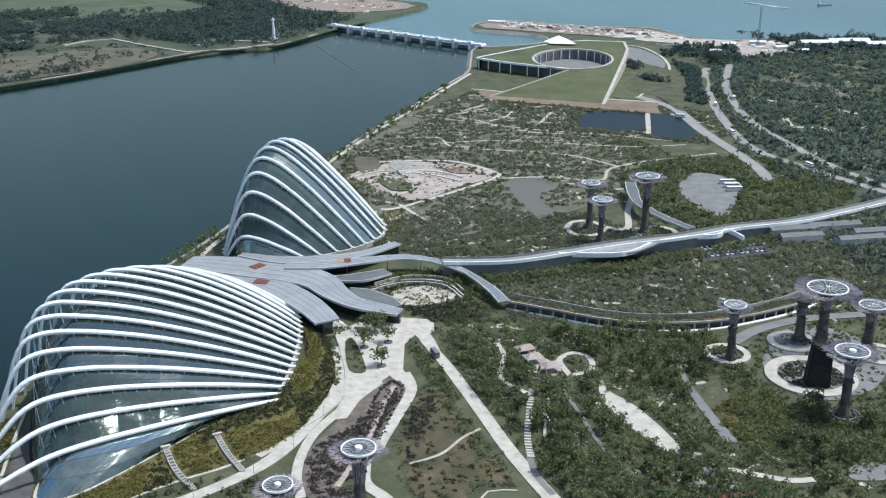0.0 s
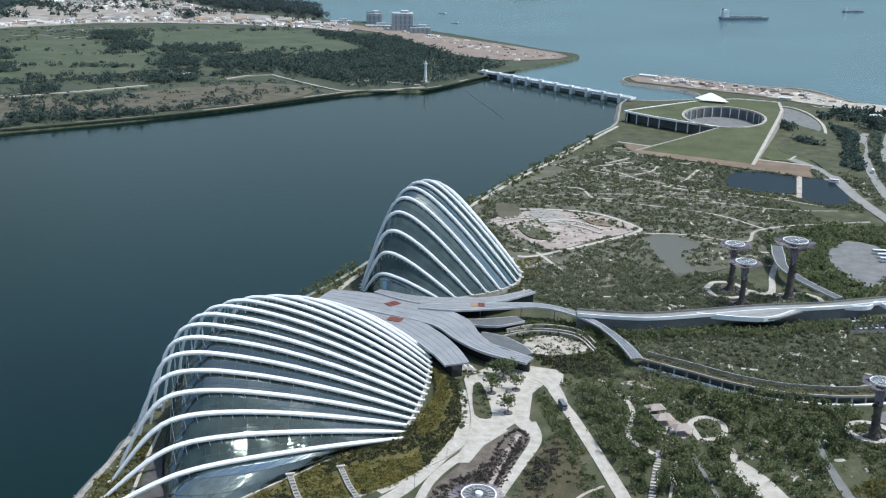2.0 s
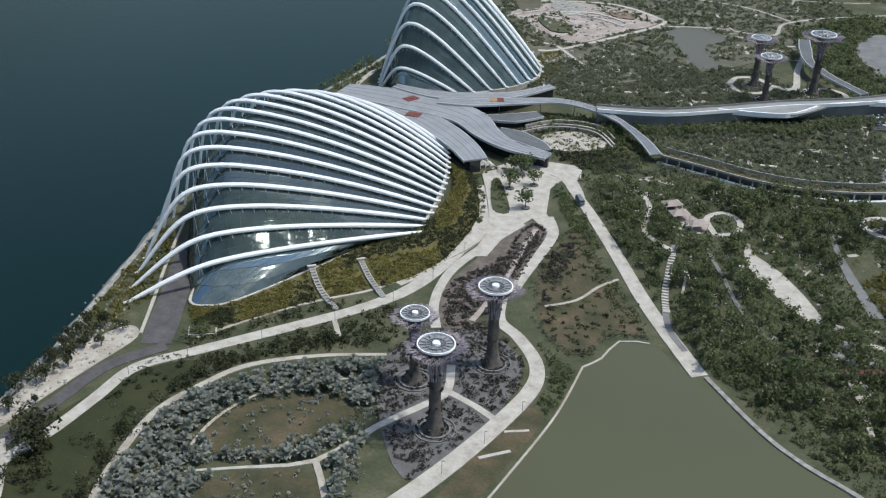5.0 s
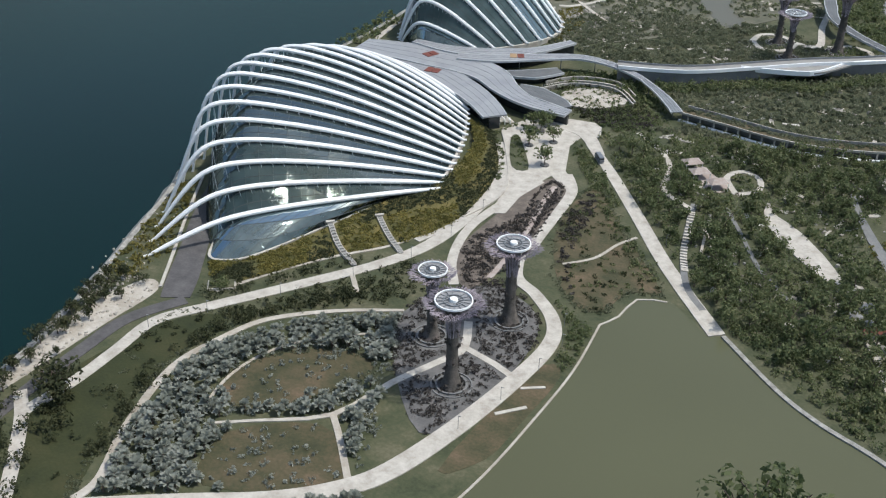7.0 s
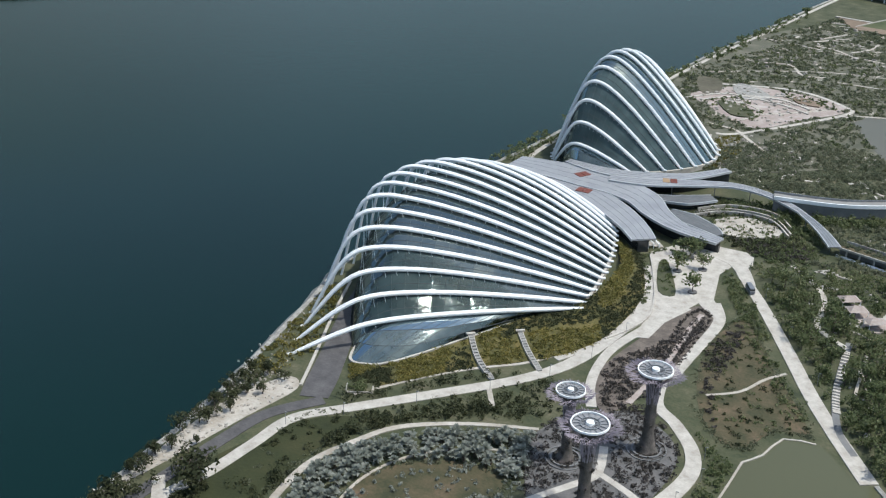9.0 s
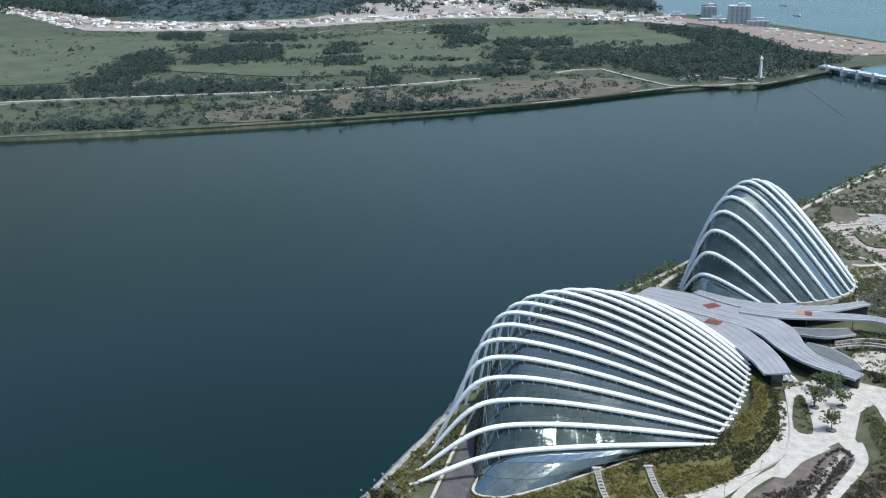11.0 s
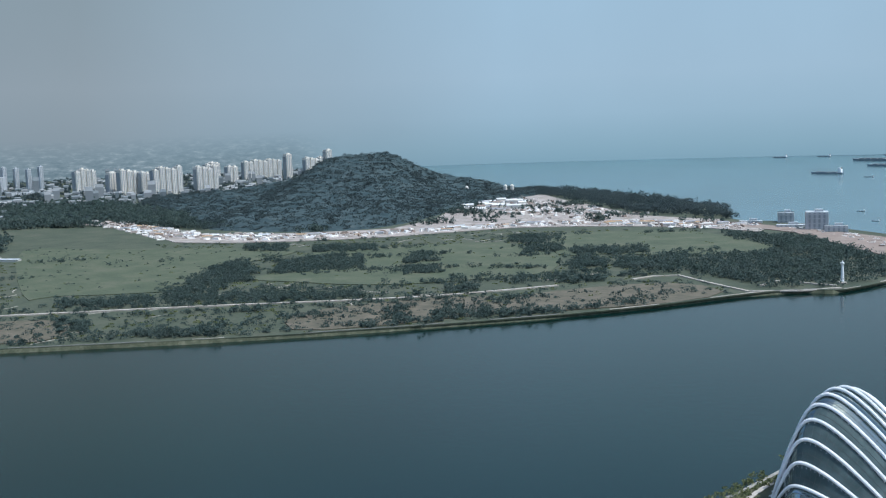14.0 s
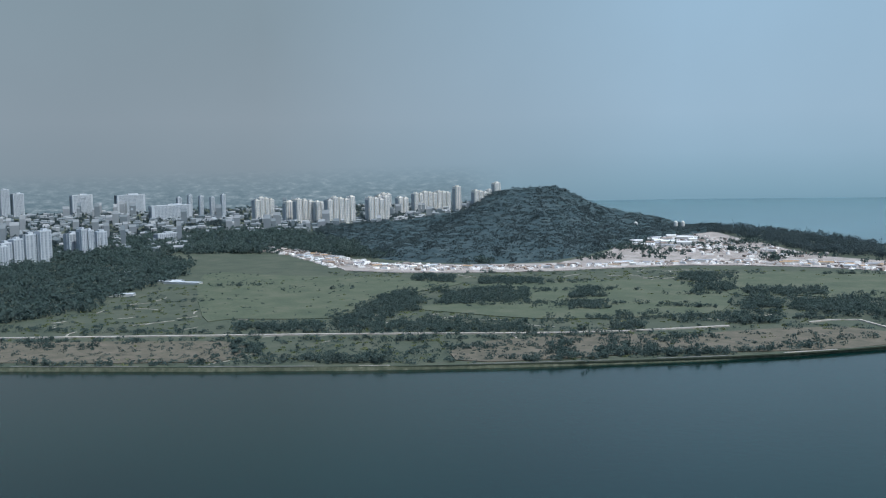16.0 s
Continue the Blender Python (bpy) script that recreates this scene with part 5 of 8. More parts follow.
        cyl(bm, (0, 0, h - 0.5), R * (0.1 if rods_open else 0.24), R * (0.08 if rods_open else 0.20), 0.9, 20)
        part("hub", bm, M_WHITE, root, "white hub")
        if not rods_open:
            bm = bmesh.new()
            cyl(bm, (0, 0, h - 0.62), R * 0.90, R * 0.90, 0.12, 40)
            part("membrane", bm, M_MEMB, root, "grey mesh membrane")
        bm = bmesh.new()
        box(bm, (R * 0.56, 0, h - 0.25), (R * 0.7, 0.12, 0.25))
        sp = bpy.data.meshes.new("spoke")
        bm.to_mesh(sp)
        bm.free()
        sp.materials.append(M_WHITE if rods_open else M_STEEL)
        for k in range(16):
            o = part("spoke", sp, M_WHITE if rods_open else M_STEEL, root)
            o.rotation_euler.z = k * math.tau / 16
    # planting ring at the foot
    b = bmesh.new()
    sg = 36
    for r_in, r_out, z1 in ((4.3, 4.9, 0.7), (6.0, 6.4, 0.5)):
        c = [[b.verts.new((r * math.cos(k * math.tau / sg), r * math.sin(k * math.tau / sg), z)) for r, z in ((r_in, -0.2), (r_out, -0.2), (r_out, z1), (r_in, z1))] for k in range(sg)]
        for k in range(sg):
            for j in range(4):
                b.faces.new((c[k][j], c[k][(j + 1) % 4], c[(k + 1) % sg][(j + 1) % 4], c[(k + 1) % sg][j]))
    part("planter_ring", b, M_PATHG, root, "grey stone planter rings")
    n = 60
    ang, rr = r0.uniform(0, math.tau, n), r0.uniform(2.2, 6.0, n)
    me = leaf_mesh("foot_planting", np.column_stack([rr * np.cos(ang), rr * np.sin(ang), np.full(n, 0.1)]), np.full(n, 0.8), np.full(n, 0.8), 12, 0.35, M_LEAFR, r0, 3)
    part("foot_planting", me, M_LEAFR, root, "dark planting round the foot")["kind"] = "stuff"
    KEEP_OUT.append((np.array([(x - 0.1, y), (x + 0.1, y)]), 7.0))
    return root


STEEL_TREES = [(-66.6, 281, 30, 11.0, 1.7), (-74, 242.5, 31, 11.2, 1.7), (-87.7, 264.3, 25.6, 9.2, 1.5), (62.8, 422, 26, 9.4, 1.5), (104.4, 446, 26.2, 17.4, 2.0),
               (122.6, 441, 21.2, 11.5, 1.9), (100.6, 379.3, 27.3, 12.8, 1.6), (32.5, 585, 34, 13.4, 1.7), (7.7, 566, 25, 11.0, 1.4), (1.2, 588, 27.8, 10.6, 1.4), (146, 420, 24, 11, 1.7)]
for i, (x, y, h, w, tr) in enumerate(STEEL_TREES):
    steel_tree(x, y, h, w, seed=20 + i, trunk_r=tr)
steel_tree(95, 446.6, 21, 6, seed=41, disc=False, trunk_r=1.9)
# wrapped trunk under construction
r = thing("wrapped_tower", "black netted unfinished steel tree with a slanting top", "garden sculpture", (95, 404.5, 0))
bm = bmesh.new()
bs = [(-4.8, -4, 0), (4.8, -4, 0), (4.8, 4, 0), (-4.8, 4, 0)]
ts = [(-3.2, -2.6, 18.5), (4.6, -2.6, 14.5), (4.6, 2.6, 14.5), (-3.2, 2.6, 18.5)]
vb, vt = [bm.verts.new(p) for p in bs], [bm.verts.new(p) for p in ts]
for k in range(4):
    bm.faces.new((vb[k], vb[(k + 1) % 4], vt[(k + 1) % 4], vt[k]))
bm.faces.new(vt)
bmesh.ops.bevel(bm, geom=bm.edges[:], offset=0.6, segments=2, affect="EDGES")
part("netting", bm, M_NET, r)
KEEP_OUT.append((np.array([(94.9, 404.5), (95.1, 404.5)]), 8.0))
for cx, cy, ro in ((126, 436, 9), (140, 415, 11)):
    path("ring_path", [(cx + ro * math.cos(a), cy + ro * math.sin(a)) for a in np.linspace(0, math.tau, 13)[:-1]], 3.2, M_PATH, "pale ring path round a steel tree", sub=4, closed=True)

# ---- barrage building with its spiralling turf roof ----
def barrage():
    root = thing("barrage_building", "low building with green turf roof round an oval court", "building")
    c = np.array([-22.0, 1088.0])
    n = 72
    # (bearing on the oval, roof edge there): high roof round the back, then the lawn ramp down to the ground
    EDGE = [(75, 30, 1200, 11), (100, -15, 1196, 12), (140, -52, 1166, 12), (178, -120, 1081, 10.6), (210, -88, 1060, 10.6), (238, -54, 1043, 10.6), (269, -22, 1030, 10.7),
            (270, -92, 941, 0.2), (300, 9, 920, 0.2), (318, 17, 985, 4.6), (334, 24, 1045, 8.2), (360, 29, 1092, 10.2), (400, 33, 1150, 11), (435, 30, 1200, 11)]
    bears = [e[0] for e in EDGE]
    steps = sorted(set(np.arange(75, 436, 5).tolist() + bears))
    verts, faces, out_pts = [], [], []
    for a in steps:
        p = np.array([np.interp(a, bears, [e[k] for e in EDGE]) for k in (1, 2, 3)])
        out_pts.append(p)
        q = np.array([c[0] + 41 * math.cos(radians(a)), c[1] + 60 * math.sin(radians(a)), 10.6])
        for k in np.linspace(0, 1, 5):
            verts.append(q + (p - q) * k)
    out_pts = np.array(out_pts)
    for i in range(len(steps) - 1):
        if steps[i] == 269:
            continue
        for k in range(4):
            faces.append((i * 5 + k, i * 5 + k + 1, (i + 1) * 5 + k + 1, (i + 1) * 5 + k))
    part("turf_roof", mesh_of("turf_roof", verts, faces, M_GREENROOF, True), M_GREENROOF, root, "sloping green turf roof")
    ring_in = np.array([(c[0] + 40 * math.cos(a), c[1] + 59 * math.sin(a)) for a in np.linspace(0, math.tau, 61)])
    part("court_rim", ribbon_bm(ring_in, 2.2, 9.6, 11.4), M_PATH, root, "pale rim of the oval court")
    part("court_wall", ribbon_bm(ring_in, 0.8, 0.0, 9.6, shift=1.0), M_ROOFD, root, "dark glazed wall round the court")
    bm = slab_bm(ring_in[:-1], -0.2, 0.3)
    part("court_floor", bm, M_PATHG, root)
    for k in range(26):
        a = k * math.tau / 26
        bm = bmesh.new()
        cyl(bm, (c[0] + 38.2 * math.cos(a), c[1] + 56.5 * math.sin(a), 0), 0.5, 0.5, 9.8, 8)
        part("column", bm, M_WHITE, root)
    lf = smooth_line([(-120, 1081), (-88, 1060), (-54, 1043), (-22, 1030)], 6)
    part("front_wall", ribbon_bm(lf, 1.0, 0.0, 9.6, shift=7.0), M_ROOFD, root, "dark recessed glazed front")
    part("eave", ribbon_bm(lf, 2.0, 9.4, 11.2), M_WHITE, root, "pale eave")
    part("eave", ribbon_bm(smooth_line([(-120, 1081), (-86, 1125), (-52, 1166), (-15, 1196), (30, 1200)], 6), 1.6, [9.6, 10.6, 11, 11, 10], [11.0, 11.8, 12.3, 12.3, 11.3]), M_WHITE, root)
    part("sea_wall", ribbon_bm(smooth_line([(-118, 1081), (-85, 1123), (-51, 1164), (-15, 1193), (29, 1197)], 6), 0.8, -0.2, [9.6, 10.6, 11, 11, 10]), M_DARK, root)
    part("ramp_wall", ribbon_bm(np.array([(-92, 941), (-57, 985), (-24, 1029)]), 1.2, [-0.2, -0.2, -0.2], [0.7, 5.8, 10.9]), M_PATH, root, "pale side wall of the lawn ramp")
    part("ramp", ribbon_bm(np.array([(9, 921), (17, 985), (24, 1045), (30, 1100), (34, 1150), (31, 1200)]), 3.0, -0.2, [0.6, 5.0, 8.7, 10.7, 11.4, 11.4]), M_PATH, root, "pale ramp over the roof")
    for t in np.linspace(0.08, 0.92, 8):
        i = int(t * (len(lf) - 1))
        bm = bmesh.new()
        cyl(bm, (*lf[i, :2], 0), 0.6, 0.6, 9.8, 8)
        part("column", bm, M_WHITE, root)
    # peaked white awning on the roof
    aw = thing("awning", "white peaked tensile awning on the turf roof", "awning", (-40, 1172, 12))
    bm = bmesh.new()
    top = bm.verts.new((0, 0, 9))
    rim = [bm.verts.new((x, y, z)) for x, y, z in ((-16, -4, 3), (-6, -10, 1.5), (20, -8, 1.2), (12, 8, 3), (-10, 8, 3))]
    for k in range(5):
        bm.faces.new((top, rim[k], rim[(k + 1) % 5]))
    bmesh.ops.subdivide_edges(bm, edges=bm.edges[:], cuts=2)
    part("membrane", bm, M_WHITE, aw, smooth=True)
    bm = bmesh.new()
    for x, y, z in ((0, 0, 9), (-16, -4, 3), (20, -8, 1.2), (12, 8, 3), (-10, 8, 3)):
        rod(bm, (x, y, -0.5), (x, y, z), 0.25, 6)
    part("mast_frame", bm, M_STEEL, aw)
    KEEP_OUT.append((out_pts[:, :2], None))


barrage()


def gated_bridge():
    a, b = np.array([-335.0, 1340.0]), np.array([-128.0, 1206.0])
    d = (b - a) / np.linalg.norm(b - a)
    turn = math.degrees(math.atan2(d[1], d[0]))
    L = np.linalg.norm(b - a)
    root = thing("barrage_bridge", "long white barrage bridge on gate piers across the channel", "bridge", (a[0], a[1], 0), turn=turn)
    bm = bmesh.new()
    box(bm, (L / 2, 0, 3.2), (L + 8, 9, 1.4), bevel=0.15)
    part("deck", bm, M_WHITE, root, "pale concrete deck")
    for s_ in (-4.3, 4.3):
        bm = bmesh.new()
        box(bm, (L / 2, s_, 4.4), (L + 8, 0.4, 1.1))
        part("parapet", bm, M_WHITE, root)
    for k in range(10):
        bm = bmesh.new()
        box(bm, (L * (k + 0.5) / 10, 0, -0.6), (3.4, 13, 6.6), bevel=0.4)
        box(bm, (L * (k + 0.5) / 10, -4, 5.0), (4.2, 4.0, 3.6), bevel=0.3)
        part("pier", bm, M_WHITE, root, "white pier with a gate house")
    for k in range(9):
        bm = bmesh.new()
        box(bm, (L * (k + 1) / 10, 1.0, -1.2), (L / 10 - 4.8, 0.8, 3.6))
        part("gate", bm, M_STEEL, root)


gated_bridge()

# ---- garden trees: individual near trees ----
def tree_proto(seed, crown_r, crown_h, trunk_h, cards, size, material, lumps, label, category="tree", group="garden trees"):
    r0 = np.random.default_rng(seed)
    root = thing("tree", label, category, (0, 0, -60), group=group)
    bm = bmesh.new()
    pts = [Vector((0, 0, -0.2))]
    for k in range(1, 5):
        pts.append(Vector((r0.normal(0, 0.12) * k * 0.5, r0.normal(0, 0.12) * k * 0.5, trunk_h * k / 4)))
    for k in range(4):
        rr = 0.24 * (1 - 0.16 * k)
        m = Matrix.Translation((pts[k] + pts[k + 1]) / 2) @ (pts[k + 1] - pts[k]).to_track_quat("Z", "Y").to_matrix().to_4x4()
        bmesh.ops.create_cone(bm, cap_ends=True, segments=7, radius1=rr, radius2=rr * 0.84, depth=(pts[k + 1] - pts[k]).length * 1.04, matrix=m)
    for k in range(5):
        a = k * 1.257 + r0.uniform(-0.4, 0.4)
        s0 = pts[3].lerp(pts[4], r0.uniform(0, 1))
        rod(bm, s0, s0 + Vector((math.cos(a) * crown_r * 0.6, math.sin(a) * crown_r * 0.6, crown_h * r0.uniform(0.35, 0.7))), 0.09, 5)
    part("trunk", bm, M_BARK, root, "brown trunk with spreading limbs")
    me = leaf_mesh("crown", np.array([[0, 0, trunk_h * 0.8]]), np.array([crown_r]), np.array([crown_h]), cards, size, material, r0, lumps)
    part("crown", me, material, root)
    return root


def palm_proto(seed, material, label):
    """A low fan palm: stiff grey blades in a round head on a short trunk."""
    r0 = np.random.default_rng(seed)
    root = thing("palm", label, "palm", (0, 0, -60), group="silver palms")
    bm = bmesh.new()
    cyl(bm, (0, 0, -0.2), 0.28, 0.22, 2.2, 8)
    part("trunk", bm, M_BARK, root, "short brown trunk")
    verts, faces = [], []
    for k in range(34):
        az, el = r0.uniform(0, math.tau), r0.uniform(-0.25, 1.35)
        L = r0.uniform(1.0, 1.6)
        d = np.array([math.cos(az) * math.cos(el), math.sin(az) * math.cos(el), math.sin(el)])
        t = np.array([-math.sin(az), math.cos(az), 0])
        o = np.array([0, 0, 2.0])
        tip = o + d * (L + 0.9) - np.array([0, 0, 0.35])
        mid = o + d * L
        i = len(verts)
        verts += [o + d * 0.3, mid - t * 0.55, tip, mid + t * 0.55]
        faces.append((i, i + 1, i + 2, i + 3))
    part("crown", mesh_of("crown", verts, faces, material), material, root, "silver-grey fan leaves")
    return root


protos = [tree_proto(100 + k, rr, hh, th, 220, 0.55, M_LEAF, 9, "broad dark green garden tree") for k, (rr, hh, th) in enumerate(((3.4, 4.0, 3.5), (2.8, 4.6, 3.2), (4.2, 4.4, 4.0), (2.4, 3.4, 3.0), (3.0, 3.6, 4.2)))]
shore_protos = [tree_proto(150 + k, rr, hh, th, 240, 0.5, M_LEAFK, 9, "dark broad tree on the sandy shore", group="shore trees") for k, (rr, hh, th) in enumerate(((3.2, 3.6, 3.2), (2.6, 4.2, 3.0), (3.8, 4.0, 3.4)))]
palms = [palm_proto(200 + k, M_LEAFS, "low silver-grey fan palm in the garden bed") for k in range(3)]


def plant(protos, P, smin, smax, r0):
    for x, y in P:
        s = r0.uniform(smin, smax)
        copy_thing(protos[r0.integers(len(protos))], pose(x, y, 0, 0, 0, r0.uniform(0, 360)) @ Matrix.Diagonal((s, s, s * r0.uniform(0.85, 1.15), 1)))


def spaced(P, gap):
    out = []
    for p in P:
        if all((p[0] - q[0]) ** 2 + (p[1] - q[1]) ** 2 > gap * gap for q in out):
            out.append(p)
    return np.array(out)


# silver palm garden inside the curved path
P = spaced(free_spots(rng, [(-150, 165), (-154, 222), (-146, 240), (-122, 262), (-101, 270), (-96, 250), (-104, 232), (-92, 236), (-90, 205), (-82, 190), (-86, 165)], 900), 2.0)[:290]
plant(palms, P, 0.75, 1.25, rng)
P = free_spots(rng, [(-153, 165), (-157, 222), (-149, 242), (-122, 265), (-101, 272), (-94, 250), (-90, 232), (-84, 190), (-86, 160)], 420)
thicket("silver_shrubs", P, rng.uniform(0.8, 1.7, len(P)), rng.uniform(0.7, 1.5, len(P)), 26, 0.36, M_LEAFS, rng, "silver-grey shrubs between the palms")
# belts of trees
for outline, count, gap, lo, hi, kinds in (
        ([(-202, 165), (-202, 215), (-205, 255), (-200, 266), (-196, 255), (-197, 225), (-196, 190), (-197, 165)], 80, 4.2, 0.6, 1.0, shore_protos),
        ([(-190, 165), (-172, 165), (-180, 210), (-176, 238), (-187, 200)], 60, 5.0, 0.7, 1.2, shore_protos),
        ([(-64, 425), (-50, 440), (-40, 430), (-20, 392), (-6, 345), (8, 300), (0, 298), (-30, 360)], 110, 4.6, 0.7, 1.15, protos),
        ([(-18, 380), (8, 395), (40, 345), (60, 320), (60, 262), (45, 262), (5, 300)], 150, 5.6, 0.8, 1.3, protos),
        ([(-10, 440), (50, 446), (60, 425), (44, 380), (10, 400)], 80, 5.4, 0.8, 1.2, protos),
        ([(44, 372), (72, 400), (120, 380), (175, 380), (175, 260), (70, 250)], 60, 8.0, 1.0, 1.5, protos)):
    P = spaced(free_spots(rng, outline, count), gap)
    plant(kinds, P, lo, hi, rng)
# trees standing on the sandy court and at the near edge
P = spaced(free_spots(rng, [(-203, 190), (-203, 240), (-192, 262), (-184, 258), (-190, 232), (-196, 195)], 60, []), 6.5)
plant(shore_protos, P, 0.45, 0.85, rng)
plant(shore_protos, [(-183, 197), (-180, 201), (-186, 202), (-178, 195), (-190, 172), (-193, 168), (-188, 165), (-194, 178)], 1.1, 1.5, rng)
plant([protos[2]], [(17, 213), (24, 215), (13, 209)], 1.9, 2.3, rng)
# trees in round planters on the entrance plaza
for x, y in ((-93.9, 413.3), (-84.5, 419.8), (-82.8, 396.6), (-92.7, 429.6), (-96.4, 431.5), (-90.7, 435.5)):
    pl = thing("planter", "round dark planter on the plaza", "planter", (x, y, 0.13), group="plaza planters")
    bm = bmesh.new()
    cyl(bm, (0, 0, 0), 2.0, 1.9, 0.5, 20)
    part("kerb", bm, M_GRAVEL, pl)
    plant(protos[:2], [(x, y)], 0.9, 1.4, rng)
for o in protos + shore_protos + palms:
    for c_ in list(o.children):
        bpy.data.objects.remove(c_)
    bpy.data.objects.remove(o)

# ---- shrubs and beds ----
def cover(outline, count, rad, hgt, cards, size, material, label, name="shrubs", z=0.0, lawns=False):
    """Shrubs over an outline; with lawns they also stand on lawns, and keep off paths and water."""
    P = free_spots(rng, outline, count, [h for h in KEEP_OUT if h[1] is not None] if lawns else None)
    if len(P):
        thicket(name, P, rng.uniform(*rad, len(P)), rng.uniform(*hgt, len(P)), cards, size, material, rng, label, z)


cover([(-208, 262), (-196, 262), (-193, 285), (-206, 335), (-216, 330)], 220, (0.8, 1.6), (0.8, 1.6), 24, 0.4, M_LEAFY, "yellow-green shrubs along the shore")
cover([(-77, 425), (-70, 421), (-44, 371), (-57, 371), (-64, 392), (-72, 410)], 260, (0.9, 1.8), (0.9, 1.9), 26, 0.4, M_LEAF, "dark green hedge beside the straight path")
cover([(-170, 150), (-158, 165), (-160, 215), (-166, 235), (-158, 245), (-152, 240), (-157, 200), (-154, 165)], 120, (0.9, 1.8), (0.8, 1.6), 26, 0.4, M_LEAFK, "dark shrubs along the curved path")
cover([(-120, 172), (-100, 183), (-86, 195), (-74, 214), (-72, 206), (-90, 182), (-110, 168), (-150, 150)], 90, (0.8, 1.6), (0.6, 1.2), 22, 0.4, M_LEAFK, "low shrubs beside the wide path")
cover([(-164, 258), (-140, 282), (-120, 305), (-135, 296), (-160, 270), (-172, 262)], 160, (1.0, 2.0), (1.2, 2.4), 26, 0.4, M_LEAFK, "dark shrubs beside the concrete path")
cover([(-155, 246), (-100, 283), (-92, 300), (-112, 305), (-140, 275), (-165, 252)], 240, (1.0, 2.0), (0.9, 2.0), 24, 0.4, M_LEAFK, "dark shrubs beside the concrete path")
cover([(-88, 300), (-100, 318), (-84, 345), (-74, 376), (-70, 372), (-72, 330), (-78, 300)], 360, (0.8, 1.5), (0.7, 1.4), 22, 0.35, M_LEAFR, "purple-brown hedges in rows")
cover([(-103, 276), (-88, 300), (-72, 306), (-56, 288), (-55, 262), (-74, 217), (-97, 250)], 700, (0.7, 1.6), (0.4, 1.3), 22, 0.33, M_LEAFR, "dark planting between the steel trees")
cover([(2, 302), (20, 278), (50, 252), (85, 226), (112, 238), (62, 282), (22, 316)], 520, (0.9, 2.2), (1.0, 2.6), 28, 0.42, M_LEAF, "dense dark shrubs along the pond edge")
cover([(-64, 305), (-40, 285), (-42, 260), (-50, 268), (-52, 292)], 150, (0.9, 1.9), (0.8, 1.8), 24, 0.4, M_LEAF, "green shrubs by the pond")
cover([(-66, 352), (-58, 390), (-22, 316), (-50, 300)], 50, (0.8, 1.8), (0.5, 1.2), 24, 0.4, M_LEAF, "scattered shrubs on the dry lawn", lawns=True)
cover([(-58, 388), (-20, 318), (-28, 312), (-36, 330), (-50, 362), (-62, 380)], 150, (0.9, 1.7), (0.6, 1.5), 24, 0.4, M_LEAF, "dark shrub edge along the straight path", lawns=True)
cover([(-66, 352), (-60, 378), (-54, 370), (-58, 330), (-50, 302), (-58, 318)], 110, (0.9, 1.7), (0.6, 1.5), 24, 0.4, M_LEAFR, "dark shrub edge of the dry lawn", lawns=True)
cover([(-186, 200), (-172, 160), (-155, 165), (-160, 222), (-158, 250), (-176, 238)], 22, (1.0, 2.6), (1.0, 2.4), 34, 0.42, M_LEAFK, "scattered dark shrubs on the lawn", lawns=True)
cover([(-176, 240), (-158, 256), (-140, 268), (-118, 285), (-112, 280), (-140, 258), (-160, 240), (-174, 224)], 170, (0.9, 1.8), (0.9, 2.0), 30, 0.4, M_LEAFK, "dark shrub belt below the concrete path", lawns=True)
cover([(-140, 223), (-129, 240), (-112, 248), (-99, 245), (-103, 231), (-127, 211)], 50, (0.8, 1.5), (0.7, 1.4), 26, 0.36, M_LEAFS, "silver-grey shrubs on the palm lawn", lawns=True)
cover([(-123, 180), (-127, 201), (-104, 213), (-92, 202), (-88, 190)], 50, (0.8, 1.5), (0.7, 1.4), 26, 0.36, M_LEAFS, "silver-grey shrubs on the palm lawn", lawns=True)
cover([(-76, 428), (-62, 436), (-34, 420), (0, 300), (-6, 300), (-74, 424)], 420, (1.2, 2.4), (1.2, 2.6), 28, 0.45, M_LEAF, "dense dark green shrubs beside the straight path")
cover([(-40, 448), (60, 446), (60, 425), (45, 380), (62, 340), (62, 262), (48, 262), (0, 302), (-30, 400)], 1500, (1.4, 3.0), (1.4, 3.2), 30, 0.5, M_LEAF, "dense dark green planting under the trees")
cover([(46, 340), (70, 345), (115, 330), (170, 340), (180, 250), (60, 240)], 1200, (1.4, 3.2), (1.6, 4.0), 30, 0.5, M_LEAF, "dense dark green planting")
cover([(46, 372), (70, 398), (80, 385), (76, 345), (52, 350)], 260, (1.0, 2.0), (1.0, 2.2), 26, 0.42, M_LEAFY, "yellow-green shrubs among the trees")
cover([(56, 440), (80, 385), (110, 385), (180, 400), (190, 345), (60, 345)], 1100, (1.3, 2.8), (1.4, 3.0), 28, 0.5, M_LEAF, "dense dark green planting round the steel trees")
cover([(-50, 446), (110, 470), (190, 500), (190, 640), (60, 560), (-20, 525), (-50, 490), (-34, 458)], 3000, (1.4, 3.0), (1.0, 2.6), 26, 0.6, M_LEAFO, "dense olive green garden planting")
cover([(-96, 470), (-56, 440), (-40, 458), (-60, 490), (-90, 486)], 260, (1.0, 2.2), (1.0, 2.4), 26, 0.45, M_LEAF, "dark shrubs round the rock garden")
cover([(-125, 545), (-60, 520), (0, 545), (40, 570), (0, 615), (-90, 612), (-112, 590)], 1500, (1.3, 3.0), (1.0, 2.6), 26, 0.6, M_LEAFO, "dense olive green garden planting")
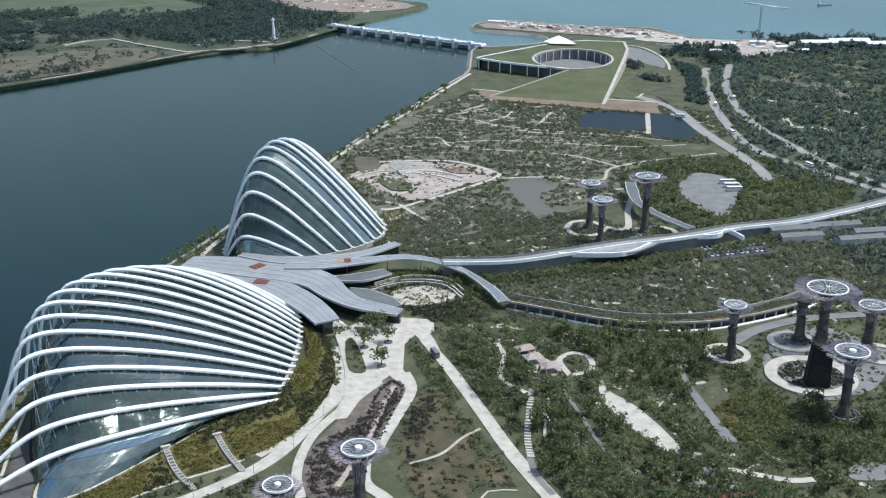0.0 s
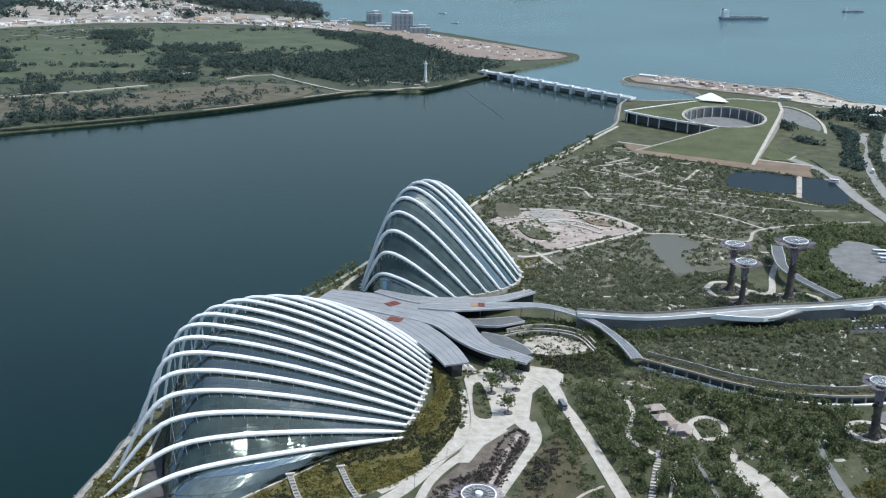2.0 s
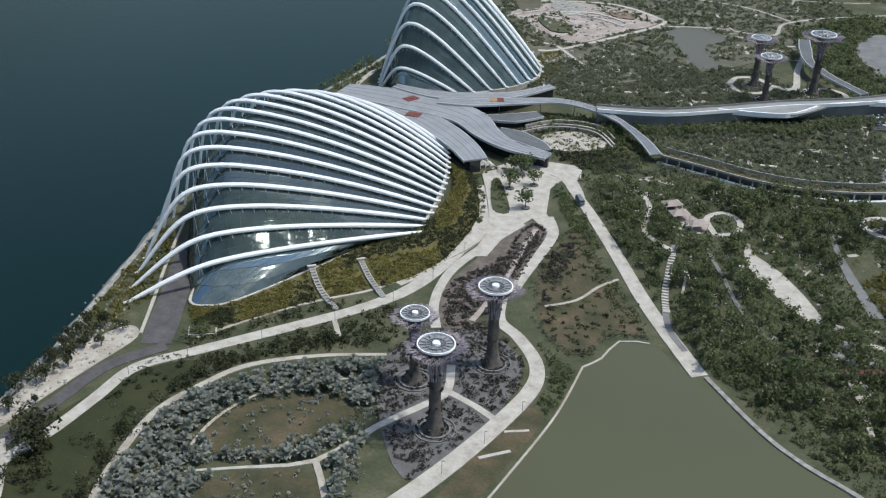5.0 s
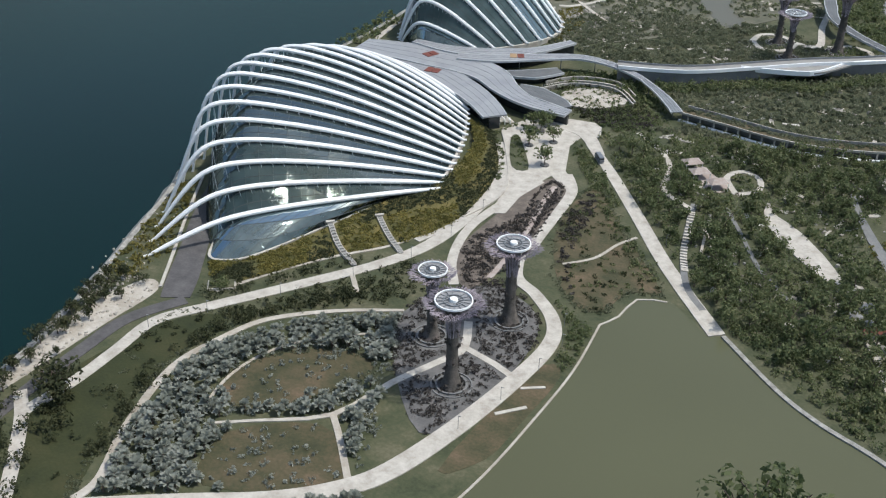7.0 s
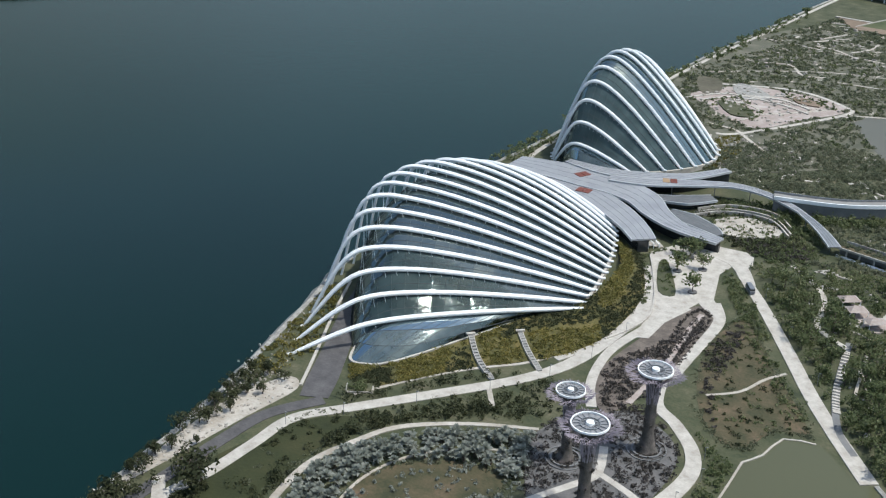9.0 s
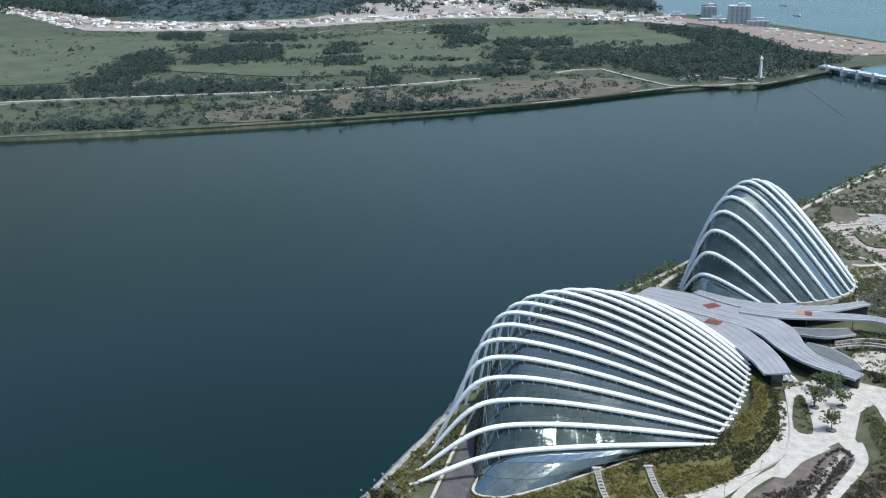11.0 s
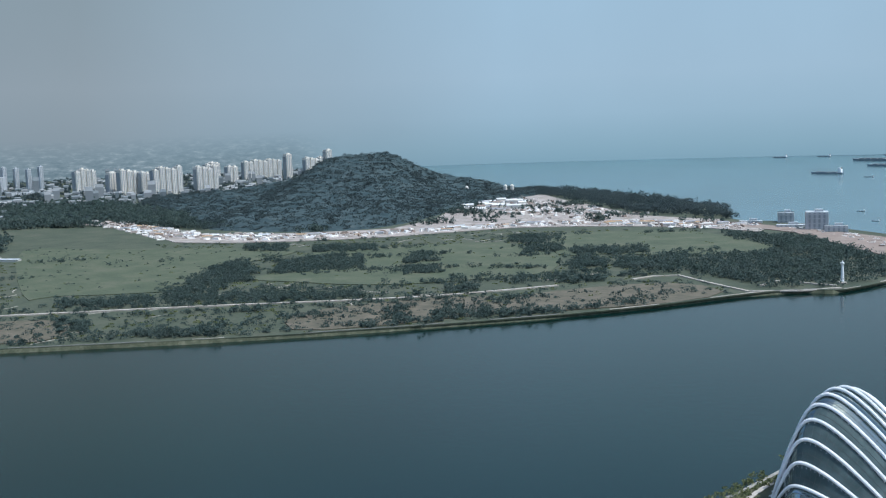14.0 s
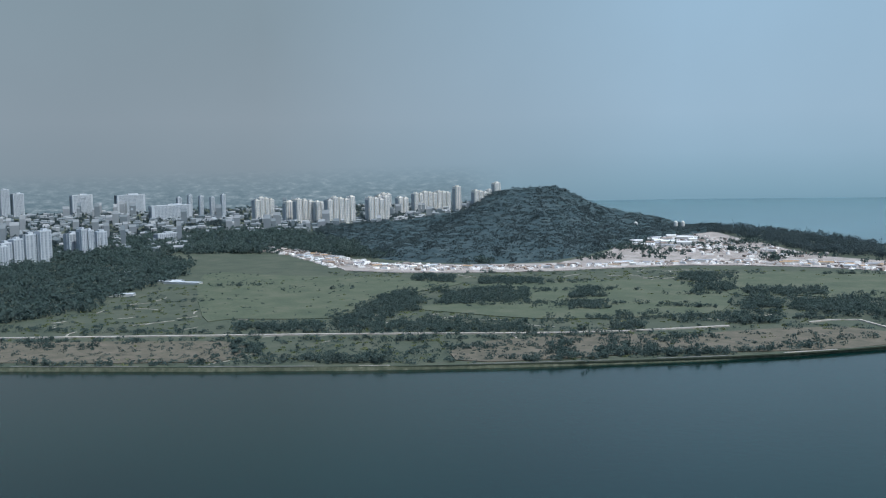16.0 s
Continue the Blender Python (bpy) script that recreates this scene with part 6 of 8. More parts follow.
cover([(-128, 560), (-112, 540), (-104, 580), (-112, 610), (-122, 600)], 120, (1.0, 2.0), (0.8, 1.6), 22, 0.5, M_LEAFY, "yellow-green planting beside the tall dome")
cover([(30, 560), (130, 610), (170, 680), (120, 760), (60, 750), (20, 700), (30, 620)], 1300, (1.8, 3.8), (2.0, 4.4), 26, 0.8, M_LEAF, "dense green trees beyond the raised walkway")
cover([(-160, 615), (-60, 610), (20, 640), (60, 760), (20, 830), (-130, 850), (-178, 735)], 2400, (1.2, 2.8), (0.7, 2.0), 22, 0.7, M_LEAFO, "olive scrub in the meadow garden")
cover([(-160, 615), (-60, 610), (20, 640), (60, 760), (20, 830), (-130, 850), (-178, 735)], 280, (1.4, 3.0), (1.4, 3.4), 26, 0.7, M_LEAF, "darker bushes in the meadow garden")
cover([(-103, 416.3), (-100.9, 421.5), (-93, 404.6), (-88.4, 390.1), (-95.7, 390.9)], 30, (0.8, 1.5), (0.8, 2.0), 26, 0.4, M_LEAF, "green shrubs in the plaza bed", lawns=True)
cover([(-83.1, 451.8), (-65.7, 444.5), (-55.3, 444.3), (-45.9, 450.9), (-45.1, 463.5), (-58.8, 465.6), (-84.8, 459.7)], 160, (0.9, 1.6), (0.8, 1.6), 26, 0.4, M_LEAFR, "dark planting below the rock garden", lawns=True)
cover([(-102.2, 499.7), (-67.2, 516.8), (-48, 484), (-43.5, 471.1), (-61, 479.3), (-64.7, 493.2), (-83.5, 494.3), (-95.3, 482.1)], 200, (1.0, 2.2), (1.0, 2.6), 28, 0.45, M_LEAF, "dark green planting behind the rock garden", lawns=True)
for ol in ([(-66, 352), (-58, 385), (-40, 350), (-22, 316), (-32, 312), (-40, 296), (-50, 300), (-60, 318)], [(-140, 223), (-129, 240), (-112, 248), (-99, 245), (-103, 231), (-127, 211)], [(-174, 239), (-156, 253), (-155, 239), (-160, 222), (-159, 194), (-154, 165)]):
    ln = smooth_line(ol, 12, True)[:, :2]
    P = ln[rng.integers(0, len(ln), 220)] + rng.normal(0, 0.8, (220, 2))
    thicket("grass_tufts", P, rng.uniform(0.5, 1.2, 220), rng.uniform(0.25, 0.6, 220), 18, 0.3, M_LEAFO, rng, "rough grass tufts along the lawn's edge", category="grass")
cover([(-66, 352), (-58, 390), (-22, 316), (-40, 296), (-52, 300)], 60, (0.8, 1.8), (0.5, 1.3), 26, 0.4, M_LEAFK, "dark low shrubs over the dry lawn", lawns=True)
cover([(60, 442), (64, 405), (80, 386), (125, 383), (160, 400), (160, 470), (100, 480)], 520, (0.8, 1.7), (0.6, 1.6), 26, 0.42, M_LEAF, "dark green beds round the tall steel trees", lawns=True)
cover([(58, 356), (80, 380), (118, 376), (130, 330), (75, 326)], 260, (1.2, 2.6), (1.2, 3.0), 28, 0.5, M_LEAF, "dense green planting at the garden's edge", lawns=True)
cover([(-89, 447), (-72, 460), (-50, 459), (-44, 450), (-54, 438), (-72, 428), (-82, 425)], 90, (0.9, 1.8), (0.8, 1.8), 26, 0.4, M_LEAF, "dark shrubs on the forecourt")
cover([(-150, 850), (100, 790), (110, 900), (60, 930), (-110, 965)], 900, (1.4, 3.2), (0.8, 2.2), 20, 0.9, M_LEAFO, "olive scrub before the barrage")
cover([(-212, 500), (-203, 500), (-172, 735), (-128, 985), (-138, 994), (-183, 733), (-197, 640)], 300, (1.5, 3.2), (1.5, 3.6), 22, 0.8, M_LEAF, "dark trees along the shore")
cover([(120, 700), (420, 620), (520, 1050), (310, 1230), (160, 1190), (112, 1100), (100, 1000), (108, 800)], 3600, (2.6, 5.5), (3.0, 6.5), 26, 1.3, M_LEAFW, "green woodland beyond the road", "woodland")
cover([(120, 700), (420, 620), (520, 1050), (310, 1230), (160, 1190), (112, 1100), (100, 1000), (108, 800)], 900, (2.2, 4.5), (2.0, 5.0), 24, 1.2, M_LEAF, "lighter green trees in the woodland", "woodland")
for c, n_, sp, lo, hi in (((125, 1140), 26, 9, 10, 17), ((42, 1104), 9, 5, 4, 7), ((33, 1128), 4, 3, 4, 6), ((63, 1036), 9, 6, 4, 7), ((52, 1046), 4, 3, 3, 5), ((190, 1318), 5, 5, 6, 10), ((240, 1300), 22, 20, 6, 11), ((300, 1300), 22, 24, 6, 11)):
    P = np.array(c) + rng.normal(0, sp, (n_, 2))
    thicket("copse", P, rng.uniform(4, 7, n_), rng.uniform(lo, hi, n_), 40, 1.3, M_LEAFD, rng, "dark clump of trees by the barrage", category="trees")
ang_, rad_ = rng.uniform(0, math.tau, 240), np.sqrt(rng.uniform(0.1, 1, 240)) * 12.6
P = np.column_stack([94 + rad_ * np.cos(ang_), 411 + rad_ * np.sin(ang_)])
thicket("bed_planting", P, rng.uniform(0.7, 1.4, 240), rng.uniform(0.5, 1.3, 240), 22, 0.4, M_LEAFR, rng, "dark planting in a ring bed")
cover([(150, 480), (330, 480), (420, 640), (190, 700), (130, 610)], 1200, (2.0, 4.5), (2.4, 5.0), 26, 1.0, M_LEAFW, "green woodland beside the service road", "woodland")
cover([(60, 1180), (160, 1160), (330, 1240), (420, 1330), (170, 1296), (110, 1250)], 420, (3, 6), (4, 8), 24, 1.8, M_LEAFD, "dark trees on the sea shore", "woodland")
cover([(80, 940), (108, 930), (112, 1090), (80, 1150), (90, 1040)], 260, (2, 4), (2, 5), 22, 1.1, M_LEAFD, "scrubby trees beside the barrage", "woodland")

# ---- woods and hedgerows across the bay ----
def row_of(pts, count, spread, rad, hgt, label, material=M_LEAFD, cards=18, size=2.0, z=0.0, name="hedgerow"):
    line = smooth_line(pts, 6)[:, :2]
    k = rng.uniform(0, len(line) - 1.001, count)
    i = k.astype(int)
    P = line[i] + (line[i + 1] - line[i]) * (k - i)[:, None] + rng.normal(0, spread, (count, 2))
    thicket(name, P, rng.uniform(*rad, count), rng.uniform(*hgt, count), cards, size, material, rng, label, z)


HEDGES = [([(-1096, 835), (-1138, 937), (-1194, 1049), (-1197, 1133)], 70, 16), ([(-1332, 497), (-1134, 628), (-982, 765), (-853, 865)], 150, 12), ([(-1250, 440), (-1100, 580), (-940, 730), (-800, 860), (-690, 980)], 110, 9),
          ([(-1235, 1248), (-1152, 1308)], 40, 10), ([(-1020, 1484), (-933, 1516), (-913, 1344)], 60, 14), ([(-946, 1121), (-892, 1127)], 40, 10), ([(-746, 1240), (-731, 1286), (-841, 1397)], 80, 14), ([(-767, 1411), (-685, 1321), (-650, 1459)], 90, 16),
          ([(-1060, 1010), (-960, 1080), (-860, 1160), (-760, 1190)], 110, 14), ([(-1160, 1080), (-1060, 1180), (-960, 1280)], 80, 12), ([(-850, 1000), (-760, 1080), (-690, 1150), (-610, 1200)], 110, 14), ([(-980, 830), (-900, 920), (-830, 990)], 60, 12),
          ([(-1180, 330), (-1040, 450), (-900, 580), (-750, 730), (-620, 890)], 130, 6), ([(-700, 760), (-640, 850), (-560, 960), (-520, 1040)], 110, 10), ([(-960, 560), (-880, 640), (-820, 720)], 50, 10), ([(-820, 760), (-720, 880), (-640, 960)], 60, 16)]
for pts, count, spread in HEDGES:
    row_of(pts, int(count * 0.8), spread * 0.8, (4, 8), (3.5, 7), "dark green hedgerow trees across the bay", cards=38, size=1.2)
cover([(-734, 1690), (-648, 1676), (-552, 1668), (-470, 1545), (-420, 1500), (-400, 1440), (-470, 1440), (-560, 1560), (-640, 1620)], 170, (5, 9), (5, 9), 40, 1.4, M_LEAFD, "dark trees behind the bare shore", "woodland")
cover([(-620, 1180), (-560, 1260), (-440, 1160), (-370, 1210), (-340, 1330), (-320, 1420), (-400, 1480), (-540, 1600), (-640, 1520), (-690, 1330)], 700, (5, 10), (6, 11), 34, 1.5, M_LEAFD, "dark green wood by the bridge", "woodland")
cover([(-2234, 720), (-2100, 1000), (-1890, 1090), (-1698, 968), (-1600, 860), (-1556, 776), (-1391, 635), (-1380, 500), (-1500, 300), (-2200, 500)], 1900, (9, 16), (9, 18), 30, 2.6, M_LEAFD, "dark wood on the far shore", "woodland")
cover([(-2700, 1300), (-2720, 1850), (-2294, 1700), (-1950, 1570), (-1700, 1390), (-1960, 1340), (-2200, 1150), (-1900, 1100), (-2300, 900)], 3000, (9, 17), (9, 18), 24, 3.2, M_LEAFD, "dark wood before the apartment blocks", "woodland")
cover([(-780, 1905), (-880, 2090), (-1130, 2310), (-1540, 2540), (-1640, 2480), (-1300, 2200), (-1010, 1960)], 900, (8, 14), (9, 17), 40, 1.8, M_LEAFB, "dark haze-toned coastal wood", "woodland")


def hill():
    """Wooded ridge: a height field under a coat of tree crowns."""
    ridge = smooth_line([(-2560, 1930, 12), (-2294, 1964, 28), (-2174, 2125, 52), (-2130, 2196, 96), (-2098, 2255, 109), (-2045, 2316, 116), (-2002, 2353, 112), (-1947, 2386, 80), (-1879, 2415, 50), (-1771, 2458, 30), (-1676, 2488, 5), (-1615, 2481, 4)], 5)
    foot = smooth_line([(-2300, 1700, 0), (-2000, 1560, 0), (-1760, 1440, 0), (-1640, 1390, 0), (-1480, 1410, 0), (-1360, 1500, 0), (-1360, 1660, 0), (-1420, 1850, 0), (-1480, 2150, 0), (-1500, 2420, 0)], 6)
    foot = foot[np.round(np.linspace(0, len(foot) - 1, len(ridge))).astype(int)]
    # fine canopy: crowns swell out of the slope
    w, nr = 150, 120
    at = np.linspace(0, len(ridge) - 1, w)
    rr = np.stack([np.interp(at, np.arange(len(ridge)), ridge[:, k]) for k in range(3)], 1)
    ff = np.stack([np.interp(at, np.arange(len(foot)), foot[:, k]) for k in range(3)], 1)
    verts, faces = [], []
    for r_, f_ in zip(rr, ff):
        for k in range(nr):
            t = k / (nr - 1) * 1.28
            p = f_ + (r_ - f_) * t
            z = 12 * min(1, t * 9) + (r_[2] - 12) * t ** 2.2 if t <= 1 else r_[2] * max(0, 1 - (t - 1) * 3.4)
            p[:2] += rng.uniform(-3, 3, 2)
            q = Vector((p[0] / 26, p[1] / 26, 0))
            lump = noise.noise(q) * 4 + noise.noise(q * 2.7) * 3.2 + noise.noise(q * 0.25) * 4 + rng.uniform(-1.2, 1.2)
            p[2] = max(-0.5, z + lump * min(1, t * 14))
            verts.append(p)
    for i in range(w - 1):
        for k in range(nr - 1):
            faces.append((i * nr + k, i * nr + k + 1, (i + 1) * nr + k + 1, (i + 1) * nr + k))
    tagged(part("hill", mesh_of("hill", verts, faces, M_HILL, True), M_HILL, None), "wooded hill in dark haze-toned blue-green", "hill", kind="structure")
    # ragged single crowns over the canopy
    P = np.array(verts).reshape(w, nr, 3)[rng.integers(0, w, 5200), rng.integers(1, int(nr * 0.80), 5200)]
    P = P[P[:, 2] > 1] - (0, 0, 3)
    n = len(P)
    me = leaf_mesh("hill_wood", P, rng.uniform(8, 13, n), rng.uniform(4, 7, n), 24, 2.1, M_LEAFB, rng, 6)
    tagged(part("hill_wood", me, M_LEAFB, None), "dark haze-toned tree crowns covering the hill", "woodland", kind="stuff")


hill()

# small woods scattered over the works ground
WORKS = [(-1290, 1500), (-1200, 1640), (-1000, 1790), (-800, 1800), (-800, 1885), (-989, 1913), (-1215, 2116), (-1497, 2268), (-1820, 2390), (-1640, 2060), (-1400, 1820), (-1330, 1640)]
for c in free_spots(rng, WORKS, 26, []):
    n_ = int(rng.integers(4, 10))
    P = c + rng.normal(0, 1, (n_, 2)) * (26, 12)
    thicket("copse", P, rng.uniform(6, 10, n_), rng.uniform(6, 12, n_), 34, 2.0, M_LEAFD, rng, "dark copse on the works ground", category="trees")
P = free_spots(rng, [(-222, 500), (-206, 500), (-176, 735), (-132, 985), (-141, 994), (-187, 733), (-201, 640)], 420, [])
thicket("shore_bushes", P, rng.uniform(1.6, 3.6, len(P)), rng.uniform(1.5, 4.0, len(P)), 26, 0.8, M_LEAF, rng, "dark bushes along the shore wall")
# dark tree clumps beside the shore path
for c, n_, sp in (((-186, 176), 10, 3.2), ((-178, 168), 8, 3.0), ((-192, 186), 7, 2.6), ((-176, 182), 6, 2.4), ((-170, 158), 8, 3.5)):
    P = np.array(c) + rng.normal(0, sp, (n_, 2))
    thicket("tree_clump", P, rng.uniform(1.8, 3.2, n_), rng.uniform(3.0, 5.5, n_), 60, 0.5, M_LEAFK, rng, "dark clump of trees beside the shore path", category="trees", lumps=7)
for c in [(-184.2, 199.9), (-174.9, 190.9), (-181.1, 192.9), (-178.7, 197.3), (-161.3, 210.1), (-159.6, 199.3), (-157.1, 190.9), (-155.6, 184.1), (-160.5, 214.0), (-152.8, 245.5), (-149.8, 252.9), (-143.8, 259.8), (-154.8, 240.6), (-156.7, 235.9), (-129.7, 270.4), (-124.6, 274.9), (-121.4, 278.5)]:
    n_ = 5
    P = np.array(c) + rng.normal(0, 1.8, (n_, 2))
    thicket("tree_clump", P, rng.uniform(1.4, 2.6, n_), rng.uniform(1.6, 3.6, n_), 54, 0.42, M_LEAFK, rng, "dark clump of bushes on the lawn", category="trees", lumps=7)
# clipped hedges along the loop
for ln in ([(-76.0, 383.5), (-79.5, 371.1), (-79.2, 340.1)], [(-75.3, 383.2), (-70.5, 375.3), (-71.7, 337.2)], [(-75.4, 375.1), (-76.1, 353.5), (-77.4, 335.9)], [(-72.8, 376.3), (-73.7, 354.6), (-74.2, 336.6)]):
    ln = smooth_line(ln, 12)[:, :2]
    P = ln[rng.integers(0, len(ln), 70)] + rng.normal(0, 0.35, (70, 2))
    thicket("clipped_hedge", P, rng.uniform(0.5, 0.9, 70), rng.uniform(0.5, 1.0, 70), 22, 0.28, M_LEAFR, rng, "dark purple-green hedge along the pale strip", category="hedge")
# planting strips round the entrance plaza
for pts, n_ in (([(-112, 418), (-104, 432), (-92, 428)], 40), ([(-98, 378), (-101, 396), (-108, 412)], 40)):
    ln = smooth_line(pts, 8)[:, :2]
    P = ln[rng.integers(0, len(ln), n_)] + rng.normal(0, 0.6, (n_, 2))
    thicket("planting_strip", P, rng.uniform(0.6, 1.2, n_), rng.uniform(0.5, 1.2, n_), 24, 0.33, M_LEAF, rng, "dark planting strip on the plaza", 0.1)

# rough scrub over the far meadows
FARFIELD = [(-1300, 380), (-1080, 410), (-745, 705), (-520, 995), (-450, 1125), (-600, 1260), (-640, 1500), (-760, 1690), (-1090, 1600), (-1340, 1270), (-1530, 1180), (-1560, 800), (-1400, 620)]
FIELD_HOLES = [h for h in KEEP_OUT if h[1] is None and h[0][:, 0].max() < -400]
for count, m_, rad, hgt, lab in ((700, M_LEAF, (2.5, 6), (0.8, 2.0), "olive scrub on the far meadows"), (380, M_LEAFD, (4, 8), (1.6, 4.0), "dark scrub on the far meadows")):
    P = free_spots(rng, FARFIELD, count, FIELD_HOLES)
    thicket("scrub", P, rng.uniform(*rad, len(P)), rng.uniform(*hgt, len(P)), 26, 1.0, m_, rng, lab)
P = free_spots(rng, FARFIELD, 200, [])
thicket("scrub", P, rng.uniform(2, 6, len(P)), rng.uniform(1, 2.4, len(P)), 14, 1.3, M_LEAF, rng, "scattered scrub on the far fields")
P = free_spots(rng, [(-1310, 240), (-1250, 260), (-890, 568), (-590, 890), (-450, 1135), (-560, 1190), (-760, 940), (-1050, 640), (-1280, 440)], 700, [])
thicket("scrub", P, rng.uniform(2.5, 6, len(P)), rng.uniform(1.5, 4, len(P)), 26, 0.9, M_LEAFD, rng, "bushes along the far bank")
# clumps and short rows of trees on the far meadows, lying along the bank
for c in free_spots(rng, FARFIELD, 30, []):
    n_ = int(rng.integers(5, 17))
    along = rng.normal(0, 30, n_)[:, None] * np.array([0.68, 0.73]) + rng.normal(0, 5, n_)[:, None] * np.array([-0.73, 0.68])
    thicket("tree_row", c + along, rng.uniform(4.5, 8.5, n_), rng.uniform(4, 8.5, n_), 40, 1.2, M_LEAFD, rng, "dark row of trees on the far meadow", category="trees")
FIELDS = [h[0] for h in KEEP_OUT if h[1] is None and h[0][:, 0].max() < -500 and h[0][:, 1].max() < 1250]
for fo in FIELDS:
    P = free_spots(rng, fo, 130, [])
    thicket("field_bushes", P, rng.uniform(1.5, 4, len(P)), rng.uniform(1, 3.2, len(P)), 26, 0.8, M_LEAFD, rng, "low bushes scattered over the far fields")


def grove(outline, label, gap=62.0):
    """Trees standing close in an outline, as many as its ground holds."""
    o = np.array(outline, float)
    n_ = int(np.clip(0.5 * abs(np.dot(o[:, 0], np.roll(o[:, 1], 1)) - np.dot(o[:, 1], np.roll(o[:, 0], 1))) / gap, 8, 420))
    P = free_spots(rng, o, n_, [])
    thicket("grove", P, rng.uniform(4.5, 8, len(P)), rng.uniform(4.5, 9, len(P)), 44, 1.25, M_LEAFD, rng, label, category="trees", lumps=6)


for o in (
        [(-1053, 800), (-1002, 838), (-1075, 953), (-1098, 999), (-1210, 1076), (-1206, 1012), (-1090, 868)],
        [(-1062, 986), (-1020, 1063), (-976, 1082), (-1084, 1198), (-1130, 1179), (-1149, 1102)],
        [(-1310, 1165), (-1225, 1177), (-1294, 1244), (-1374, 1229)],
        [(-1190, 1191), (-1101, 1250), (-1147, 1302), (-1236, 1251)],
        [(-961, 1150), (-934, 1193), (-1003, 1268), (-1027, 1243)],
        [(-893, 1062), (-857, 1106), (-898, 1146), (-924, 1117)],
        [(-971, 1421), (-910, 1445), (-963, 1529), (-1023, 1506)],
        [(-866, 1310), (-828, 1362), (-877, 1434), (-911, 1396)],
        [(-799, 1338), (-702, 1392), (-732, 1452), (-830, 1398)],
        [(-719, 1195), (-682, 1229), (-723, 1302), (-763, 1285)],
        [(-728, 1075), (-717, 1090), (-743, 1130), (-754, 1114)],
        [(-665, 1079), (-625, 1132), (-642, 1164), (-685, 1119)],
        [(-672, 1233), (-595, 1296), (-619, 1347), (-699, 1300)],
        [(-747, 963), (-716, 987), (-754, 1033), (-778, 1003)],
        [(-1100, 685), (-1005, 751), (-1049, 785), (-1148, 715)],
        [(-1021, 764), (-895, 837), (-811, 898), (-844, 935), (-934, 875), (-1043, 796)],
        [(-702, 801), (-680, 819), (-717, 864), (-740, 854)],
        [(-665, 837), (-618, 870), (-646, 910), (-690, 878)],
        [(-608, 876), (-563, 912), (-576, 934), (-624, 910)],
        [(-875, 619), (-793, 667), (-815, 686), (-894, 639)],
        [(-961, 596), (-924, 609), (-978, 646), (-1027, 638)]):
    grove(o, "dark grove of trees on the far meadow")
grove([(-547, 1207), (-474, 1225), (-390, 1263), (-464, 1510), (-553, 1641), (-701, 1681), (-695, 1621), (-590, 1547), (-544, 1492), (-564, 1415), (-564, 1315), (-582, 1250)], "dark green wood behind the far bank", 125.0)
# woods broken up by works ground
for c, n_, sp in (((-1480, 1960), 26, 40), ((-1370, 1850), 22, 26), ((-1240, 2080), 20, 30), ((-1290, 1640), 16, 18), ((-1420, 1440), 14, 16), ((-1700, 1400), 22, 30), ((-1850, 1420), 18, 22), ((-1010, 1790), 12, 14), ((-1560, 2200), 20, 40), ((-1150, 1900), 14, 24)):
    P = np.array(c) + rng.normal(0, sp, (n_, 2))
    thicket("copse", P, rng.uniform(7, 12, n_), rng.uniform(9, 17, n_), 34, 2.2, M_LEAFD, rng, "dark copse on the works ground", category="trees")


# ---- far buildings ----
def block(x, y, w, h, material, depth=22.0, turn=None, floors=None, name="apartment_block", label="pale high-rise apartment block with rows of windows", bays=None, ribs=True, group="far apartment blocks"):
    w, h = w * 1.15, h * 0.9
    turn = math.degrees(math.atan2(y, x)) - 90 + (38 if turn is None else turn)
    root = thing(name, label, "building", (x, y, 0), group=group, turn=turn)
    towers = max(1, round(w / 24)) if ribs else 1
    tw = w / towers
    bm = bmesh.new()
    box(bm, (0, 3, h * 0.45 - 0.5), (w, depth - 6, h * 0.9 + 1), bevel=0.3)
    part("core", bm, M_WIN if ribs else material, root)
    floors = floors or max(3, int(h / 5.5))
    cols = bays or (3 if ribs else max(2, int(w / 7)))
    for k in range(towers):
        cx, top = (k + 0.5) * tw - w / 2, h * (1 - 0.05 * ((k * 7 + int(abs(x))) % 3))
        bm = bmesh.new()
        box(bm, (cx, 0, top / 2 - 0.5), (tw * (0.86 if ribs else 1), depth, top + 1), bevel=0.3)
        box(bm, (cx + tw * 0.1, 1, top + 1.8), (tw * 0.35, depth * 0.5, 4.2), bevel=0.2)
        tower = part("tower", bm, material, root)
        bm = bmesh.new()
        for q in range(cols):
            box(bm, (cx + tw * 0.86 * ((q + 0.5) / cols - 0.5), -depth / 2 - 0.05, top * 0.5), (tw * 0.86 / cols * 0.42, 0.7, top * 0.92))
        part("window_strip", bm, M_WIN, tower, "upright strips of dark windows")["kind"] = "stuff"
        bm = bmesh.new()
        for q in range(floors):
            box(bm, (cx, -depth / 2 - 0.3, (q + 0.5) * top / floors), (tw * 0.84, 0.7, top / floors * 0.16))
        part("balcony", bm, material, tower, "pale balcony bands")["kind"] = "stuff"
    return root


